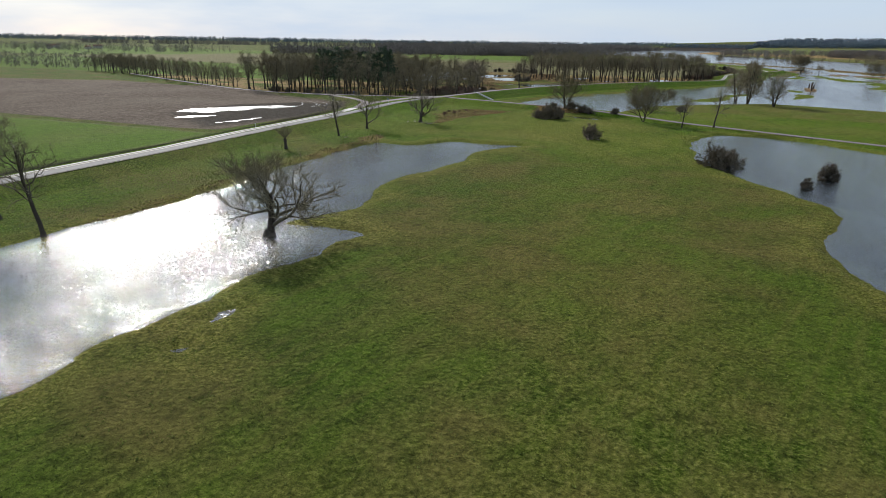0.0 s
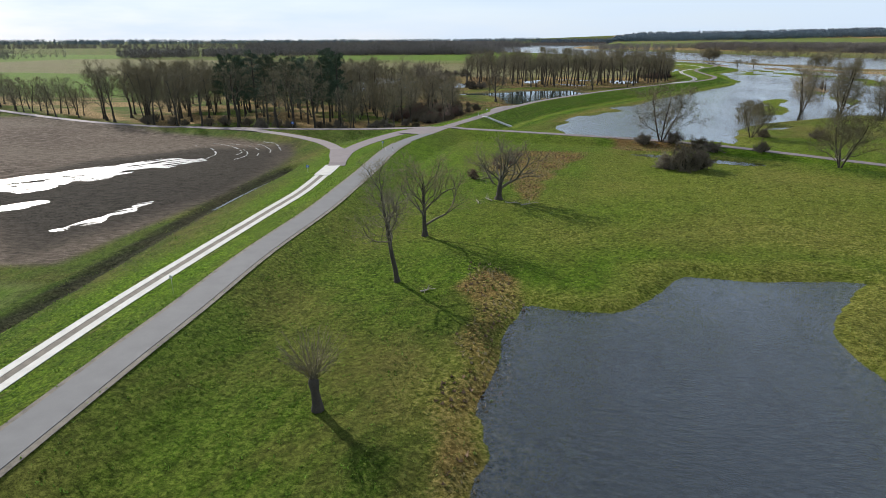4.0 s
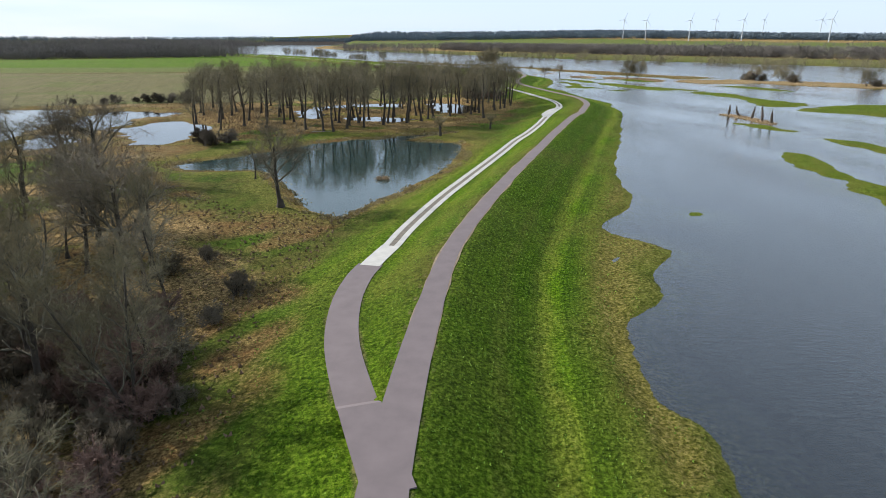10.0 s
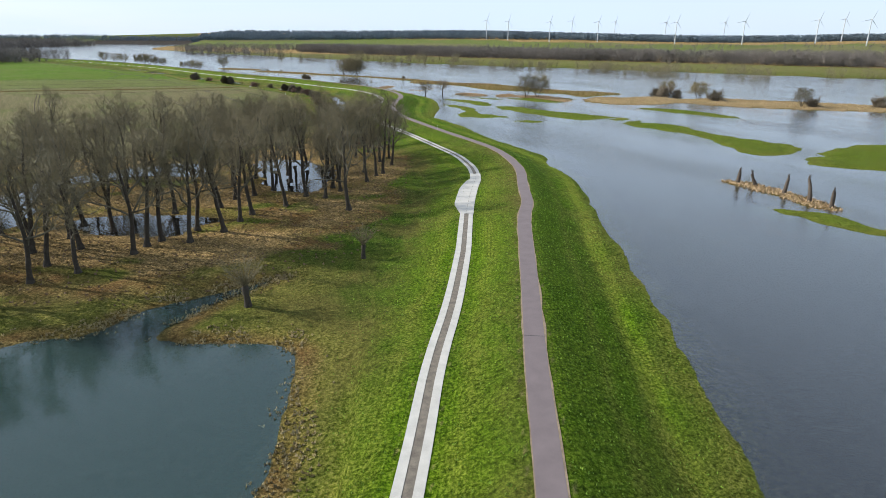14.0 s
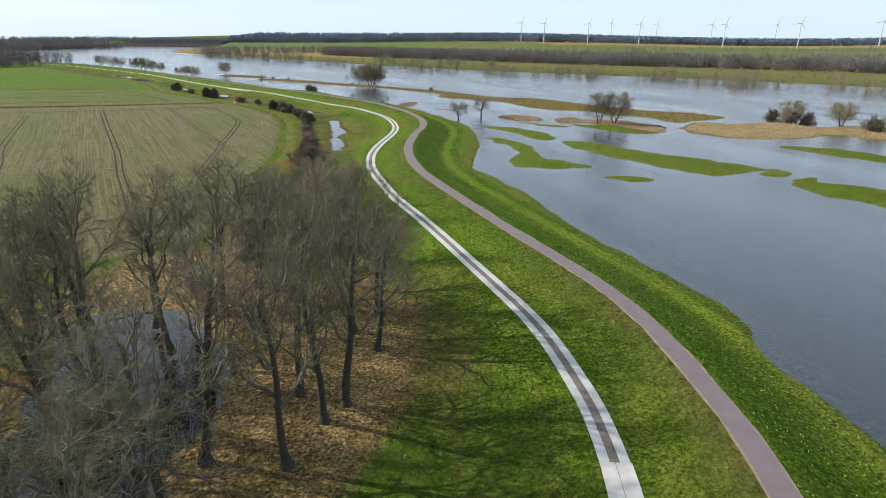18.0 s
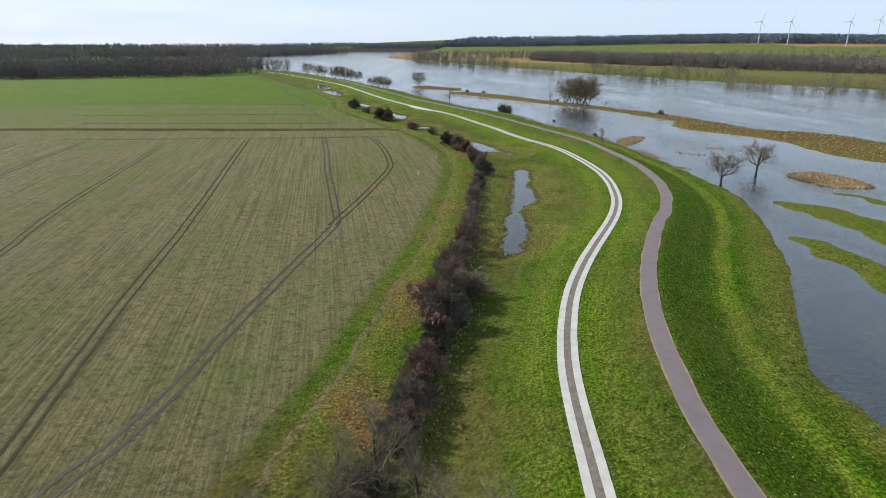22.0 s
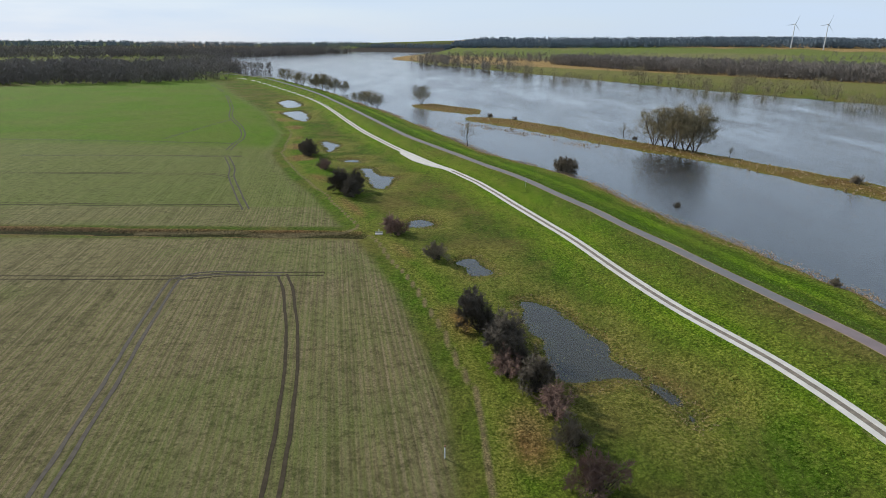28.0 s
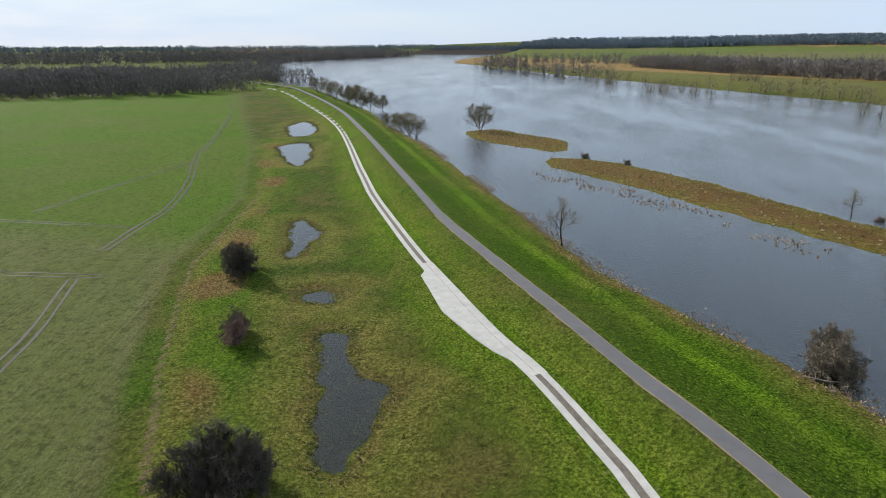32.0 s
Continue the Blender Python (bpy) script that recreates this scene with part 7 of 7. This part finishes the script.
q = CREST[kk] + (CREST[kk + 1] - CREST[kk]) * (ci - kk)[:, None]
tt = CREST[kk + 1] - CREST[kk]
tt /= np.hypot(*tt.T)[:, None]
q = q + np.stack([tt[:, 1], -tt[:, 0]], 1) * rng_g.uniform(-46, 34, len(q))[:, None]
q = q[q[:, 1] < 960]
mq = np.c_[rng_g.uniform(30, 165, 50000), rng_g.uniform(-225, 66, 50000)]
q = np.vstack([q, mq])
gz, gk = ground_z(q[:, 0], q[:, 1])
ok = (gk["wat"] < -0.3) & (gk["inl"] < -0.5) & (gk["d"] > 2.0) & (gk["kd"] > 1.8) & (gk["xd"] > 2.1) & (gk["ld"] > 2.2)
for f in (FIELD_1, FIELD_2, PLOUGH, CROP_W):
    ok &= ~inside(q[:, 0], q[:, 1], np.array(f, float))
q, gk = q[ok], {k: v[ok] for k, v in gk.items()}
rich = (np.where(gk["river"], 24 - gk["d"], 12 - gk["kd"]) + rng_g.normal(0, 3, len(q))) > 0
tufts("grass_tufts", q[rich], M_TUFT, "lush green grass tufts on the dike slopes", 0.20, 5)
tufts("meadow_tufts", q[~rich], M_TUFT_DULL, "dull olive grass tufts on the meadow", 0.17, 6)
rd = np.vstack([np.array(scatter(r, 2.6 if i in (2, 4, 6) else 0.9, 310 + i, None, 2600)) for i, r in enumerate(REEDS)])
tufts("dry_reeds", rd, M_REED, "straw-coloured dry reeds and sedge", 0.5, 7, 6)
sd2 = np.vstack([np.array(scatter(r, 0.75, 300 + i, None, 3000)) for i, r in enumerate(PATCHES)])
pick = np.array([noise.noise((x * 0.2, y * 0.2, 1.0)) for x, y in sd2])
tufts("straw_tussocks", sd2[pick > 0.12], M_DRYTUFT, "straw-coloured tussocks among the dead sedge", 0.30, 18, 4)
sel = (pick < 0.12) & (pick > -0.25)
sd2, pick = sd2[sel], pick[sel]
tufts("brown_sedge", sd2[pick < 0.0], M_SEDGE, "low reddish-brown dead sedge on the meadow", 0.30, 8, 5)
tufts("meadow_tufts", sd2[pick >= 0.0], M_TUFT_DULL, "dull green tussocks among the dead sedge", 0.26, 28, 5)
sg = np.vstack([np.array(scatter(r, 1.0, 320 + i, None, 2200)) for i, r in enumerate(SLOPES)])
sgk = ground_z(sg[:, 0], sg[:, 1])[1]
sg = sg[(sgk["inl"] < -0.5) & (sgk["kd"] > 9) & (sgk["d"] > 14)]
tufts("brown_sedge", sg, M_SEDGE, "brown dead grass under the bare trees", 0.38, 9, 4)

# ---- dry verges of the crest path and wrack along the shore ----
for off, ph in ((-1.0, 2.0), (1.0, 5.0)):
    ln = cut(CREST, 112, 905)
    hw = np.array([0.05 + 0.24 * abs(noise.noise((x * 0.11, y * 0.11, ph))) for x, y in ln])
    ribbon("path_verge", ln, hw, 0.05, M_VERGE, "dry brown verge trodden along the cycle path", 0.06, off * (1.27 + hw))
fs = FLOOD[(FLOOD[:, 1] > 640) & (FLOOD[:, 1] < 1120) & (FLOOD[:, 0] < 230)]
fi = rng_g.uniform(0, len(fs) - 1.01, 9000)
fk = fi.astype(int)
wr = fs[fk] + (fs[fk + 1] - fs[fk]) * (fi - fk)[:, None] + rng_g.normal(0, 1.5, (9000, 2)) + [0.8, 0.4]
wr = wr[np.array([noise.noise((x * 0.06, y * 0.06, 3.0)) for x, y in wr]) > -0.12]
pl = np.repeat(pond_line, 14, 0)
pc = pond_line.mean(0)
out = pl - pc
pl = pl + out / np.hypot(*out.T)[:, None] * rng_g.uniform(-0.6, 4.5, (len(pl), 1)) + rng_g.normal(0, 0.8, pl.shape)
pl = pl[np.array([noise.noise((x * 0.16, y * 0.16, 5.0)) for x, y in pl]) > -0.1]
tufts("shore_tussocks", pl, M_DRYTUFT, "pale dry grass tussocks along the pond's edge", 0.34, 13, 4, -1.9)
rim = []
for poly, pz, kind in PONDS:
    if kind == "puddle":
        c = poly.mean(0)
        rp_ = np.repeat(poly, 16, 0)
        o = rp_ - c
        rim.append(rp_ + o / np.maximum(np.hypot(*o.T), 0.1)[:, None] * rng_g.normal(0.5, 1.3, (len(o), 1)) + rng_g.normal(0, 0.5, o.shape))
rim = np.vstack(rim)
tufts("puddle_tussocks", rim[::2], M_DRYTUFT, "straw-coloured tussocks standing in the puddles' edges", 0.22, 23, 4, -1.8)
tufts("puddle_tussocks", rim[1::2], M_TUFT_DULL, "dull green tussocks standing in the puddles' edges", 0.20, 24, 4, -1.8)
hb = np.array([(x + rng_g.normal(1.0, 2.6), y + rng_g.normal(0, 1.2)) for x, y in np.repeat(row_h, 34, 0)])
tufts("hedge_grass", hb, M_DRYTUFT, "tall pale dead grass at the foot of the hedge", 0.36, 14, 4)
tufts("shore_wrack", wr, M_REED, "brown reeds and washed-up wrack along the flood's edge", 0.28, 11, 4, -0.1)
em = np.vstack([np.array(scatter(r, 1.3, 340 + i, None, 400)) for i, r in enumerate([
    [(153, 975), (170, 962), (190, 940), (206, 905), (216, 890), (208, 884), (190, 915), (172, 942), (156, 958)], [(234, 676), (258, 690), (262, 680), (240, 668)]])])
em = em[np.array([noise.noise((x * 0.12, y * 0.12, 8.0)) for x, y in em]) > 0.0]
tufts("flooded_reeds", em, M_REED, "straw reeds standing out of the shallow flood", 0.5, 12, 5, -0.12)
